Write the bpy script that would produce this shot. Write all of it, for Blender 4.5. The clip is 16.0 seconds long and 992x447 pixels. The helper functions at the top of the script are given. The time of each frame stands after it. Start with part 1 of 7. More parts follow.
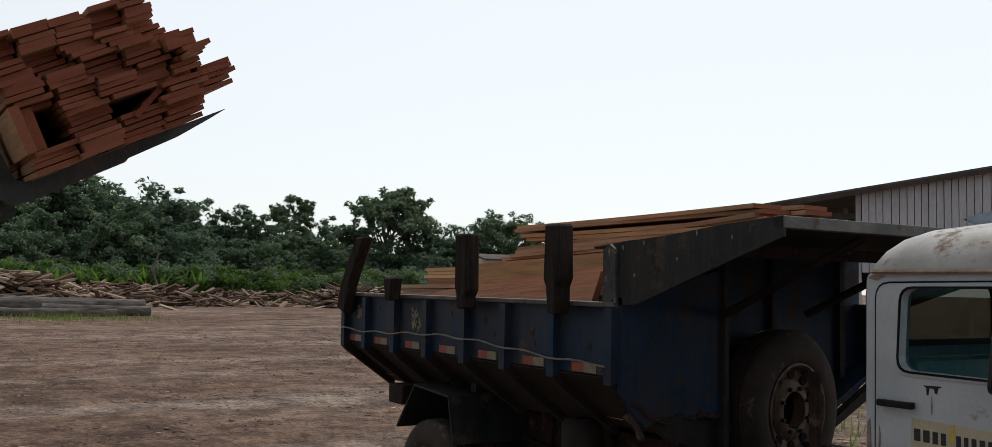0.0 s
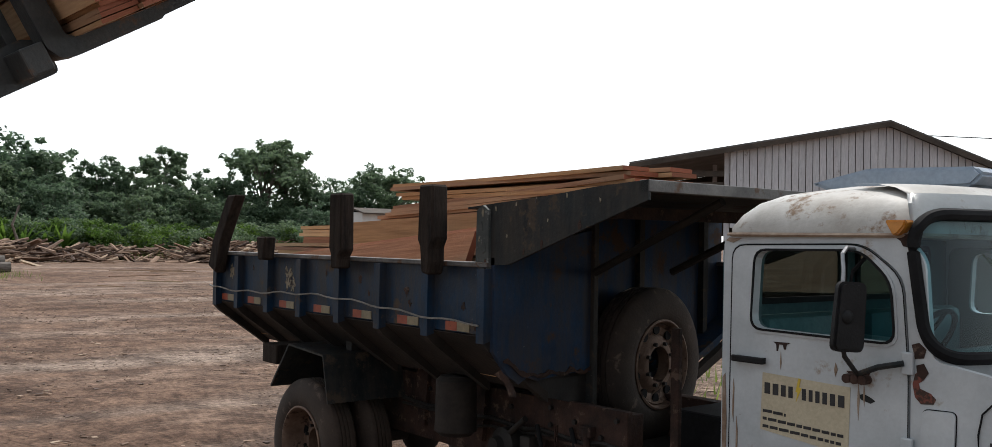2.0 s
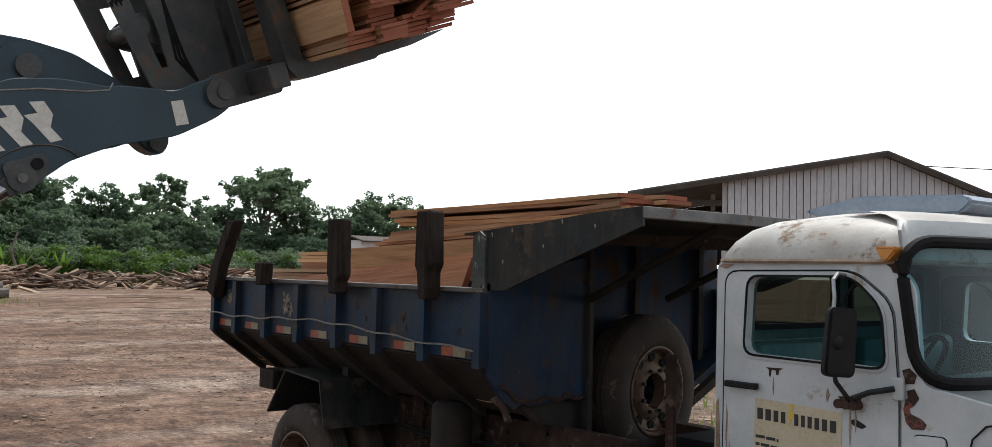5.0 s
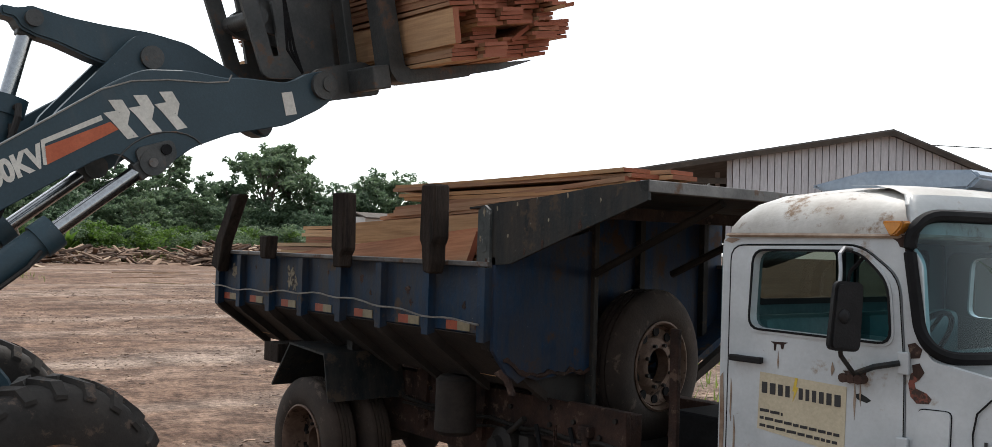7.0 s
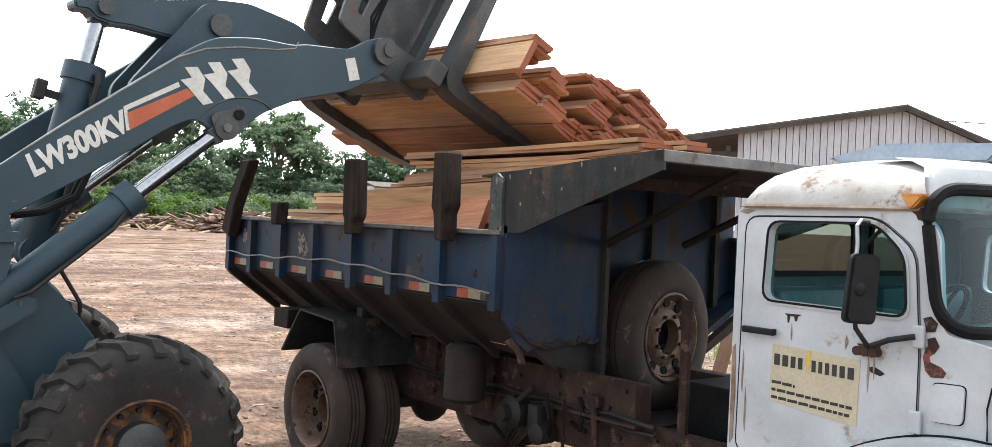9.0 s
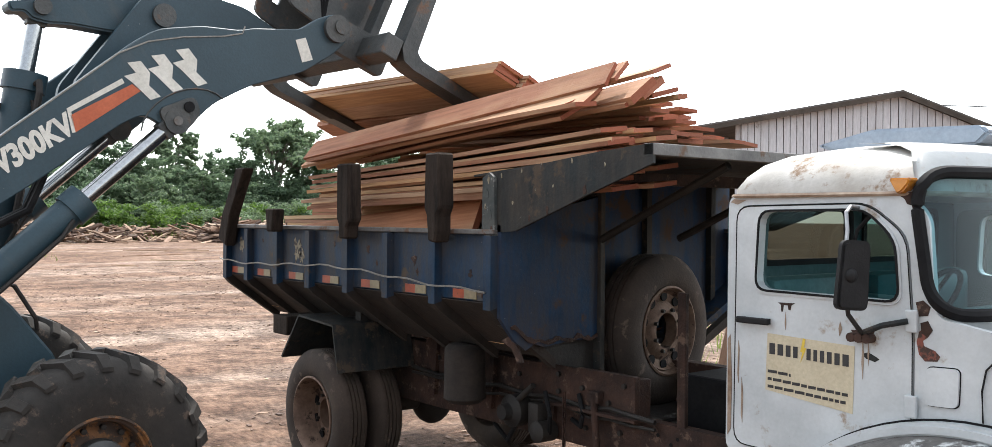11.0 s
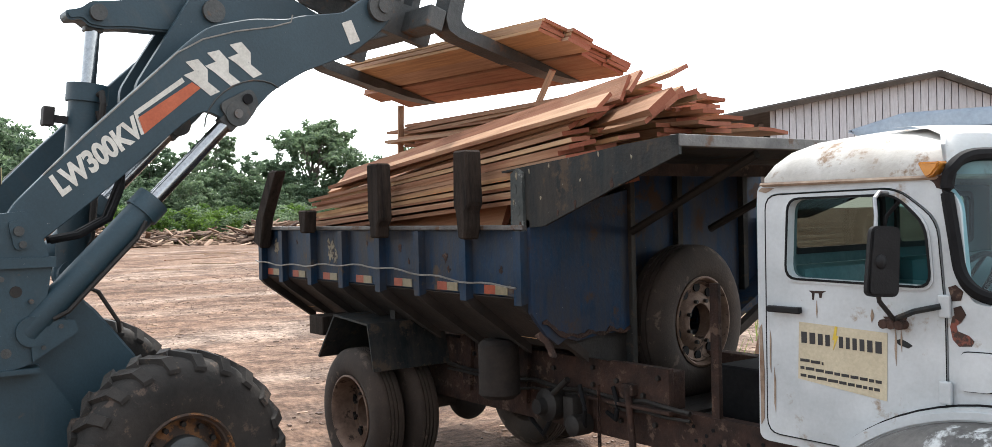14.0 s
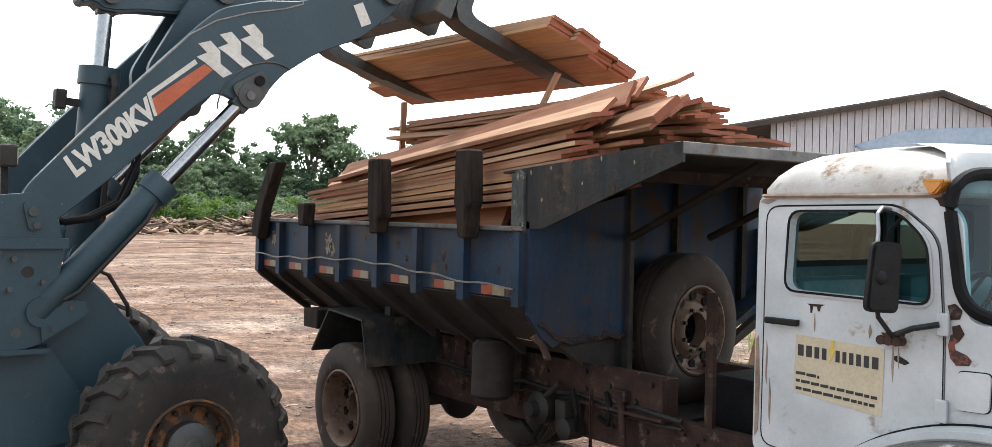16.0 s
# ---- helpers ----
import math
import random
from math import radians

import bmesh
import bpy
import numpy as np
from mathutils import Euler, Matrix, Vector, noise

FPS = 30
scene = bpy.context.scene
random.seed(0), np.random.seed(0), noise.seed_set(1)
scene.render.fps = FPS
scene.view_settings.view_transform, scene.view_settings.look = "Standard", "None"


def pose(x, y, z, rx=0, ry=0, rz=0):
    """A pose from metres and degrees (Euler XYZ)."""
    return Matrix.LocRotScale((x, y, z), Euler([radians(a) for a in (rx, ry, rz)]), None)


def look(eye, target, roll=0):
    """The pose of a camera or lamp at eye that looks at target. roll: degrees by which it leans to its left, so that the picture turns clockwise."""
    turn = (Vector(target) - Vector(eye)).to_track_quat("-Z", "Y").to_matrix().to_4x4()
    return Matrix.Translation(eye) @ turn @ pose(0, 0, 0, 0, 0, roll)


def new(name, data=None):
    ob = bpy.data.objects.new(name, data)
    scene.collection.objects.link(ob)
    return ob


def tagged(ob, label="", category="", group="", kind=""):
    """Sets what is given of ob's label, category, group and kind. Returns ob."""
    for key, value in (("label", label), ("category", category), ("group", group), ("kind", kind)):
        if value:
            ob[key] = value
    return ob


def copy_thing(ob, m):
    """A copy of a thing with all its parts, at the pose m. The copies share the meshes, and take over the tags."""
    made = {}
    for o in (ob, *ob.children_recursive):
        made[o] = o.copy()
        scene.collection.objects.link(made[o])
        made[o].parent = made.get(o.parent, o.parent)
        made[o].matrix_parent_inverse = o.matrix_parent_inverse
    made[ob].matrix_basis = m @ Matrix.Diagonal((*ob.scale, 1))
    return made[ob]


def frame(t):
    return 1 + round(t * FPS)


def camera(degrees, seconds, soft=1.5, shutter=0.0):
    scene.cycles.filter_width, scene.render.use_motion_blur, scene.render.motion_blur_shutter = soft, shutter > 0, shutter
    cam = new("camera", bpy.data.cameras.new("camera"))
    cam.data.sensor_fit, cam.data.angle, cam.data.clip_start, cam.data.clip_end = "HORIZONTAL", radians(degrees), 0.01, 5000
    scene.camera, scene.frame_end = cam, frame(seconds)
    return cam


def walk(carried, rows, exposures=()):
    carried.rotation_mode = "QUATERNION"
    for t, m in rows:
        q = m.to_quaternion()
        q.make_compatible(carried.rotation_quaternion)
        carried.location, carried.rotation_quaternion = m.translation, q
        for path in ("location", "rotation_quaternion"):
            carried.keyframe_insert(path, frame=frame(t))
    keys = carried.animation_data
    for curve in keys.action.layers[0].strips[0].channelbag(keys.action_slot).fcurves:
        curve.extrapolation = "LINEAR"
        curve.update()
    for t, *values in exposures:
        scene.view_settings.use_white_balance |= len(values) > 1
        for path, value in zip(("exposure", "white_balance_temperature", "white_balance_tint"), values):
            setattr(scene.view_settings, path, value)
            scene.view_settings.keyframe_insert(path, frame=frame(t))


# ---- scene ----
PATH = [
    (0, (6.98, -3.679, 2.072), (5.291, -2.616, 2.2), 1.1),
    (0.5, (7.029, -3.704, 2.095), (5.339, -2.64, 2.201), 0.5),
    (1, (7.03, -3.688, 2.111), (5.359, -2.594, 2.214), 0.3),
    (1.5, (7.029, -3.666, 2.111), (5.438, -2.456, 2.178), 0.6),
    (2, (7.033, -3.669, 2.113), (5.484, -2.405, 2.151), 1.0),
    (2.5, (7.04, -3.67, 2.104), (5.511, -2.381, 2.129), 1.2),
    (3, (7.041, -3.679, 2.092), (5.504, -2.399, 2.098), 1.3),
    (3.5, (7.047, -3.679, 2.093), (5.49, -2.424, 2.103), 1.3),
    (4, (7.056, -3.67, 2.096), (5.493, -2.422, 2.129), 1.3),
    (4.2, (7.07, -3.682, 2.096), (5.508, -2.434, 2.155), 1.4),
    (6.3, (7.085, -3.688, 2.085), (5.546, -2.416, 2.196), 1.1),
    (6.5, (7.075, -3.686, 2.078), (5.538, -2.409, 2.175), 1.3),
    (7, (7.068, -3.686, 2.073), (5.515, -2.426, 2.124), 1.6),
    (7.5, (7.059, -3.671, 2.076), (5.495, -2.426, 2.11), 1.8),
    (8, (7.054, -3.668, 2.074), (5.491, -2.421, 2.102), 1.9),
    (8.5, (7.035, -3.666, 2.067), (5.472, -2.418, 2.07), 2.3),
    (9, (7.032, -3.689, 2.057), (5.47, -2.44, 2.048), 2.4),
    (11.5, (7.083, -3.636, 2.053), (5.507, -2.404, 2.047), -0.3),
    (12, (7.098, -3.624, 2.063), (5.507, -2.412, 2.059), -0.9),
    (12.5, (7.095, -3.604, 2.071), (5.497, -2.401, 2.056), -1.2),
    (13, (7.091, -3.607, 2.066), (5.494, -2.404, 2.043), -1.4),
    (13.5, (7.098, -3.61, 2.068), (5.499, -2.41, 2.052), -1.4),
    (14, (7.105, -3.621, 2.063), (5.495, -2.435, 2.043), -1.3),
    (14.5, (7.098, -3.61, 2.058), (5.478, -2.438, 2.033), -1.1),
    (15, (7.093, -3.618, 2.063), (5.471, -2.448, 2.047), -0.8),
    (15.5, (7.095, -3.643, 2.06), (5.479, -2.464, 2.045), 0.3),
    (16, (7.082, -3.632, 2.055), (5.476, -2.439, 2.038), 1.1),
]
cam = camera(53.8, 16.0, 0.6)
EXPOSURES = [(0.0, -1.95), (1.0, -1.93), (1.6, -1.55), (2.2, -1.1), (3.0, -0.55), (4.0, -0.8), (5.2, -1.15), (6.4, -1.38),
             (7.0, -0.92), (7.5, -0.64), (8.0, -0.47), (8.5, -0.26), (9.0, 0.14), (11.5, 0.0), (14.0, -0.03), (16.0, -0.06)]
walk(cam, [(t, look(eye, target, roll)) for t, eye, target, roll in PATH], EXPOSURES)

# ---- daylight: hazy sky, high sun beyond the truck ----
SUN_AZ = Vector((-0.62, 0.78, 0)).normalized()
SUN_EL = radians(61)
sky_world = bpy.data.worlds.new("hazy_sky")
scene.world = sky_world
sky_world.use_nodes = True
wn, wl = sky_world.node_tree.nodes, sky_world.node_tree.links
sky = wn.new("ShaderNodeTexSky")
sky.sky_type = "NISHITA"
sky.sun_disc = False
sky.sun_elevation = SUN_EL
sky.sun_rotation = math.atan2(SUN_AZ.x, SUN_AZ.y)
sky.air_density, sky.dust_density, sky.ozone_density = 1.0, 1.5, 1.0
sky_bg = wn["Background"]
sky_bg.inputs["Strength"].default_value = 0.11
wl.new(sky.outputs[0], sky_bg.inputs["Color"])
haze_bg = wn.new("ShaderNodeBackground")
# haze: white and bright round the sun's side, dimmer and bluer away from it
sky_co = wn.new("ShaderNodeTexCoord")
toward = wn.new("ShaderNodeVectorMath")
toward.operation = "DOT_PRODUCT"
toward.inputs[1].default_value = SUN_AZ
wl.new(sky_co.outputs["Generated"], toward.inputs[0])
glow = wn.new("ShaderNodeMapRange")
glow.interpolation_type = "SMOOTHSTEP"
for key, val in (("From Min", -1.0), ("From Max", 0.95), ("To Min", 0.8), ("To Max", 3.1)):
    glow.inputs[key].default_value = val
wl.new(toward.outputs["Value"], glow.inputs["Value"])
haze_bg.inputs["Color"].default_value = (0.97, 1.0, 1.01, 1)
wl.new(glow.outputs[0], haze_bg.inputs["Strength"])
sky_sum = wn.new("ShaderNodeAddShader")
wl.new(sky_bg.outputs[0], sky_sum.inputs[0])
wl.new(haze_bg.outputs[0], sky_sum.inputs[1])
wl.new(sky_sum.outputs[0], wn["World Output"].inputs["Surface"])
sun_data = bpy.data.lights.new("sun", "SUN")
sun_data.energy, sun_data.angle, sun_data.color = 5.0, radians(0.8), (1.0, 0.955, 0.9)
sun = new("sun", sun_data)
sun_from = SUN_AZ * math.cos(SUN_EL) + Vector((0, 0, math.sin(SUN_EL)))
sun.matrix_world = look(sun_from * 60, (0, 0, 0))


# ---- materials ----
def ramp(nt, fac, stops):
    r = nt.nodes.new("ShaderNodeValToRGB")
    e = r.color_ramp.elements
    while len(e) < len(stops):
        e.new(0.5)
    for el, (p, c) in zip(e, stops):
        el.position, el.color = p, (*c, 1)
    nt.links.new(fac, r.inputs[0])
    return r.outputs[0]


def noise_tex(nt, vec, scale, detail=4.0, rough=0.55, stretch=None):
    if stretch:
        mp = nt.nodes.new("ShaderNodeMapping")
        mp.inputs["Scale"].default_value = stretch
        nt.links.new(vec, mp.inputs["Vector"])
        vec = mp.outputs[0]
    n = nt.nodes.new("ShaderNodeTexNoise")
    n.inputs["Scale"].default_value, n.inputs["Detail"].default_value, n.inputs["Roughness"].default_value = scale, detail, rough
    nt.links.new(vec, n.inputs["Vector"])
    return n.outputs["Fac"]


def blend(nt, fac, a, b, mode="MIX"):
    m = nt.nodes.new("ShaderNodeMix")
    m.data_type, m.blend_type = "RGBA", mode
    for sock, v in ((m.inputs["Factor"], fac), (m.inputs["A"], a), (m.inputs["B"], b)):
        if isinstance(v, (int, float)):
            sock.default_value = v
        elif isinstance(v, tuple):
            sock.default_value = (*v, 1)
        else:
            nt.links.new(v, sock)
    return m.outputs["Result"]


def surface(name, dark, light, scale=3.0, rough=0.6, metal=0.0, bump=0.15, fine=40.0, wear=None, wear_at=0.6, wear_scale=4.0,
            stretch=None, coat=0.0, spec=0.5, wear_rough=0.85, grit=0.35, streak=None, streak_at=0.55):
    """A weathered surface: two tones at a broad and a fine scale, with patches of a wear colour."""
    m = bpy.data.materials.new(name)
    m.use_nodes = True
    nt = m.node_tree
    b = nt.nodes["Principled BSDF"]
    co = nt.nodes.new("ShaderNodeTexCoord").outputs["Object"]
    broad = noise_tex(nt, co, scale, 5, 0.6, stretch)
    grain = noise_tex(nt, co, fine, 3, 0.6, stretch)
    col = ramp(nt, broad, [(0.3, dark), (0.7, light)])
    col = blend(nt, grit, col, ramp(nt, grain, [(0.3, (0.45, 0.45, 0.45)), (0.7, (1, 1, 1))]), "MULTIPLY")
    if streak:
        runs = noise_tex(nt, co, 5.0, 7, 0.7, (2.2, 2.2, 0.35))
        dust = noise_tex(nt, co, 1.3, 5, 0.65)
        col = blend(nt, ramp(nt, blend(nt, 0.45, runs, dust), [(streak_at - 0.06, (0, 0, 0)), (streak_at + 0.12, (0.75, 0.75, 0.75))]), col, streak)
        specks = noise_tex(nt, co, 38.0, 4, 0.7)
        col = blend(nt, ramp(nt, specks, [(0.7, (0, 0, 0)), (0.74, (0.6, 0.6, 0.6))]), col, (0.3, 0.28, 0.25))
    b.inputs["Roughness"].default_value, b.inputs["Metallic"].default_value = rough, metal
    b.inputs["Specular IOR Level"].default_value = spec
    if coat:
        b.inputs["Coat Weight"].default_value, b.inputs["Coat Roughness"].default_value = coat, 0.15
    if wear:
        spots = noise_tex(nt, co, wear_scale, 8, 0.68)
        mask = ramp(nt, spots, [(wear_at - 0.02, (0, 0, 0)), (wear_at + 0.05, (1, 1, 1))])
        col = blend(nt, mask, col, wear)
        rr = nt.nodes.new("ShaderNodeMapRange")
        rr.inputs["To Min"].default_value, rr.inputs["To Max"].default_value = rough, wear_rough
        nt.links.new(mask, rr.inputs["Value"])
        nt.links.new(rr.outputs[0], b.inputs["Roughness"])
    nt.links.new(col, b.inputs["Base Color"])
    if bump:
        bp = nt.nodes.new("ShaderNodeBump")
        bp.inputs["Strength"].default_value, bp.inputs["Distance"].default_value = bump, 0.02
        nt.links.new(grain, bp.inputs["Height"])
        nt.links.new(bp.outputs[0], b.inputs["Normal"])
    return m


def sawn_wood(name, tones, rough=0.75, end=(0.24, 0.065, 0.034)):
    """Sawn timber: tone by piece, grain along the local x axis, saw marks across it, redder end grain."""
    m = bpy.data.materials.new(name)
    m.use_nodes = True
    nt = m.node_tree
    b = nt.nodes["Principled BSDF"]
    co = nt.nodes.new("ShaderNodeTexCoord").outputs["Object"]
    info = nt.nodes.new("ShaderNodeObjectInfo").outputs["Random"]
    tone = ramp(nt, info, [(i / (len(tones) - 1), c) for i, c in enumerate(tones)])
    grain = noise_tex(nt, co, 6.0, 6, 0.6, (0.35, 7, 7))
    streak = ramp(nt, grain, [(0.3, (0.46, 0.38, 0.33)), (0.62, (1, 1, 1))])
    col = blend(nt, 0.7, tone, streak, "MULTIPLY")
    patch = noise_tex(nt, co, 1.6, 4, 0.6, (0.7, 2, 2))
    col = blend(nt, ramp(nt, patch, [(0.5, (0, 0, 0)), (0.75, (0.6, 0.6, 0.6))]), col, (0.42, 0.27, 0.16))
    sep = nt.nodes.new("ShaderNodeSeparateXYZ")
    nt.links.new(nt.nodes.new("ShaderNodeTexCoord").outputs["Normal"], sep.inputs[0])
    ab = nt.nodes.new("ShaderNodeMath")
    ab.operation = "ABSOLUTE"
    nt.links.new(sep.outputs[0], ab.inputs[0])
    col = blend(nt, ramp(nt, ab.outputs[0], [(0.6, (0, 0, 0)), (0.8, (0.88, 0.88, 0.88))]), col, end)
    nt.links.new(col, b.inputs["Base Color"])
    b.inputs["Roughness"].default_value = rough
    b.inputs["Specular IOR Level"].default_value = 0.25
    marks = noise_tex(nt, co, 14.0, 2, 0.5, (6, 0.6, 0.6))
    mixh = blend(nt, 0.5, ramp(nt, grain, [(0.3, (0, 0, 0)), (0.7, (1, 1, 1))]), ramp(nt, marks, [(0.35, (0, 0, 0)), (0.65, (1, 1, 1))]))
    bp = nt.nodes.new("ShaderNodeBump")
    bp.inputs["Strength"].default_value, bp.inputs["Distance"].default_value = 0.25, 0.01
    nt.links.new(mixh, bp.inputs["Height"])
    nt.links.new(bp.outputs[0], b.inputs["Normal"])
    return m


def leaf_mat(name, dark, light):
    m = bpy.data.materials.new(name)
    m.use_nodes = True
    nt = m.node_tree
    b = nt.nodes["Principled BSDF"]
    geo = nt.nodes.new("ShaderNodeNewGeometry").outputs["Random Per Island"]
    info = nt.nodes.new("ShaderNodeObjectInfo").outputs["Random"]
    col = ramp(nt, geo, [(0.0, dark), (1.0, light)])
    col = blend(nt, 0.5, col, ramp(nt, info, [(0.0, (0.55, 0.7, 0.6)), (1.0, (1.0, 1.0, 0.75))]), "MULTIPLY")
    nt.links.new(col, b.inputs["Base Color"])
    b.inputs["Roughness"].default_value = 0.5
    tr = nt.nodes.new("ShaderNodeBsdfTranslucent")
    nt.links.new(col, tr.inputs["Color"])
    mx = nt.nodes.new("ShaderNodeMixShader")
    mx.inputs[0].default_value = 0.58
    nt.links.new(b.outputs[0], mx.inputs[1])
    nt.links.new(tr.outputs[0], mx.inputs[2])
    nt.links.new(mx.outputs[0], nt.nodes["Material Output"].inputs["Surface"])
    return m


def glass_mat(name, tint, gloss=0.004):
    m = bpy.data.materials.new(name)
    m.use_nodes = True
    nt = m.node_tree
    gl = nt.nodes.new("ShaderNodeBsdfGlossy")
    gl.inputs["Roughness"].default_value = 0.03
    gl.inputs["Color"].default_value = (0.6, 0.65, 0.66, 1)
    tp = nt.nodes.new("ShaderNodeBsdfTransparent")
    tp.inputs["Color"].default_value = (*tint, 1)
    lw = nt.nodes.new("ShaderNodeLayerWeight")
    lw.inputs["Blend"].default_value = 0.5
    pw = nt.nodes.new("ShaderNodeMath")
    pw.operation = "POWER"
    pw.inputs[1].default_value = 4.0
    nt.links.new(lw.outputs["Facing"], pw.inputs[0])
    fr = nt.nodes.new("ShaderNodeMapRange")
    fr.inputs["To Min"].default_value, fr.inputs["To Max"].default_value = gloss, 0.6
    nt.links.new(pw.outputs[0], fr.inputs["Value"])
    mx = nt.nodes.new("ShaderNodeMixShader")
    nt.links.new(fr.outputs[0], mx.inputs[0])
    nt.links.new(tp.outputs[0], mx.inputs[1])
    nt.links.new(gl.outputs[0], mx.inputs[2])
    nt.links.new(mx.outputs[0], nt.nodes["Material Output"].inputs["Surface"])
    return m


def dirt_mat():
    """Packed laterite yard: brown and grey tones, pale sandy streaks, wheel-worn bands, grit."""
    m = bpy.data.materials.new("packed_earth")
    m.use_nodes = True
    nt = m.node_tree
    b = nt.nodes["Principled BSDF"]
    co = nt.nodes.new("ShaderNodeTexCoord").outputs["Object"]
    broad = noise_tex(nt, co, 0.12, 6, 0.62)
    mid = noise_tex(nt, co, 1.1, 6, 0.65)
    fine = noise_tex(nt, co, 14.0, 6, 0.7)
    clod = noise_tex(nt, co, 3.4, 9, 0.8)
    band = noise_tex(nt, co, 0.25, 5, 0.6, (1.0, 0.16, 1.0))
    col = ramp(nt, broad, [(0.3, (0.15, 0.096, 0.068)), (0.5, (0.238, 0.158, 0.116)), (0.7, (0.32, 0.226, 0.173))])
    col = blend(nt, ramp(nt, band, [(0.5, (0, 0, 0)), (0.64, (0.8, 0.8, 0.8))]), col, (0.41, 0.34, 0.29))
    col = blend(nt, 0.8, col, ramp(nt, mid, [(0.4, (0.38, 0.34, 0.32)), (0.57, (1.1, 1.08, 1.05))]), "MULTIPLY")
    col = blend(nt, 0.7, col, ramp(nt, clod, [(0.38, (0.34, 0.3, 0.28)), (0.6, (1.25, 1.22, 1.18))]), "MULTIPLY")
    col = blend(nt, 0.85, col, ramp(nt, fine, [(0.3, (0.22, 0.2, 0.19)), (0.62, (1.32, 1.29, 1.27))]), "MULTIPLY")
    nt.links.new(col, b.inputs["Base Color"])
    b.inputs["Roughness"].default_value = 0.95
    b.inputs["Specular IOR Level"].default_value = 0.2
    bp = nt.nodes.new("ShaderNodeBump")
    bp.inputs["Strength"].default_value, bp.inputs["Distance"].default_value = 1.0, 0.09
    nt.links.new(blend(nt, 0.5, clod, fine), bp.inputs["Height"])
    nt.links.new(bp.outputs[0], b.inputs["Normal"])
    return m


M_DIRT = dirt_mat()
M_WHITE = surface("worn_white_paint", (0.4, 0.43, 0.445), (0.6, 0.63, 0.645), 2.6, 0.38, 0, 0.03, 60, (0.27, 0.2, 0.14), 0.635, 3.4, coat=0.2, grit=0.14, streak=(0.3, 0.26, 0.2), streak_at=0.66)
M_ROOFWHITE = surface("chalky_white_roof_paint", (0.34, 0.31, 0.27), (0.56, 0.55, 0.52), 4.0, 0.5, 0, 0.06, 50, (0.22, 0.15, 0.1), 0.575, 5.5, grit=0.2)
M_BLUE = surface("worn_dark_blue_paint", (0.006, 0.025, 0.054), (0.012, 0.049, 0.107), 3.0, 0.5, 0, 0.12, 45, (0.1, 0.075, 0.055), 0.62, 3.5, spec=0.18, streak=(0.052, 0.045, 0.04), streak_at=0.49)
M_BLUEGREY = surface("blue_black_sheet_steel", (0.01, 0.014, 0.016), (0.028, 0.034, 0.036), 4.0, 0.6, 0, 0.16, 45, (0.075, 0.056, 0.042), 0.57, 6.0, spec=0.18, streak=(0.055, 0.046, 0.038), streak_at=0.48)
M_UNDER = surface("dusty_underside_steel", (0.013, 0.01, 0.008), (0.045, 0.031, 0.023), 3.0, 0.9, 0, 0.2, 40)
M_RUST = surface("rusty_chassis_steel", (0.015, 0.008, 0.006), (0.075, 0.036, 0.024), 7.0, 0.85, 0.1, 0.35, 50, (0.12, 0.075, 0.054), 0.59, 10.0)
M_DARK = surface("greasy_dark_steel", (0.01, 0.009, 0.009), (0.035, 0.029, 0.024), 4.0, 0.7, 0.1, 0.2, 40)
M_TYRE = surface("dusty_black_rubber", (0.024, 0.017, 0.013), (0.07, 0.047, 0.034), 2.5, 0.85, 0, 0.15, 60, (0.11, 0.078, 0.058), 0.6, 7.0)
M_LOADTYRE = surface("muddy_black_rubber", (0.014, 0.013, 0.012), (0.042, 0.036, 0.031), 3.0, 0.85, 0, 0.25, 30, (0.085, 0.06, 0.046), 0.6, 9.0)
M_RIM = surface("rusty_steel_rim", (0.12, 0.07, 0.048), (0.26, 0.17, 0.12), 6.0, 0.7, 0.2, 0.2, 50, (0.05, 0.03, 0.022), 0.58, 9.0)
M_YELLOWRIM = surface("dirty_yellow_rim_paint", (0.17, 0.07, 0.024), (0.3, 0.135, 0.042), 5.0, 0.7, 0, 0.15, 40, (0.06, 0.04, 0.03), 0.47, 8.0)
M_LOADER = surface("loader_slate_grey_paint", (0.015, 0.039, 0.054), (0.026, 0.06, 0.081), 1.5, 0.5, 0, 0.06, 60, (0.09, 0.07, 0.055), 0.68, 5.0, streak=(0.055, 0.066, 0.07), streak_at=0.6)
M_LOADDARK = surface("dark_worn_fork_steel", (0.04, 0.046, 0.048), (0.1, 0.1, 0.096), 3.0, 0.55, 0.3, 0.2, 40, (0.14, 0.09, 0.065), 0.6, 6.0)
M_CHROME = surface("chromed_rod", (0.4, 0.41, 0.42), (0.5, 0.51, 0.52), 2.0, 0.22, 1.0, 0.0)
M_DECALW = surface("off_white_decal", (0.6, 0.58, 0.52), (0.74, 0.72, 0.66), 6.0, 0.6, 0, 0.02, 60, (0.05, 0.06, 0.065), 0.66, 14.0)
M_DECALR = surface("orange_red_decal", (0.42, 0.09, 0.035), (0.55, 0.14, 0.06), 5.0, 0.6, 0, 0.02, 60)
M_POST = surface("weathered_dark_timber", (0.014, 0.011, 0.01), (0.05, 0.037, 0.029), 5.0, 0.9, 0, 0.4, 40, stretch=(4, 4, 0.6), spec=0.15)
M_GREYWOOD = surface("grey_old_timber", (0.12, 0.1, 0.085), (0.28, 0.24, 0.2), 4.0, 0.9, 0, 0.4, 30, stretch=(0.5, 4, 4))
M_LOG = surface("weathered_grey_bark", (0.05, 0.042, 0.036), (0.22, 0.19, 0.165), 3.0, 0.95, 0, 0.6, 14, stretch=(0.5, 2, 2))
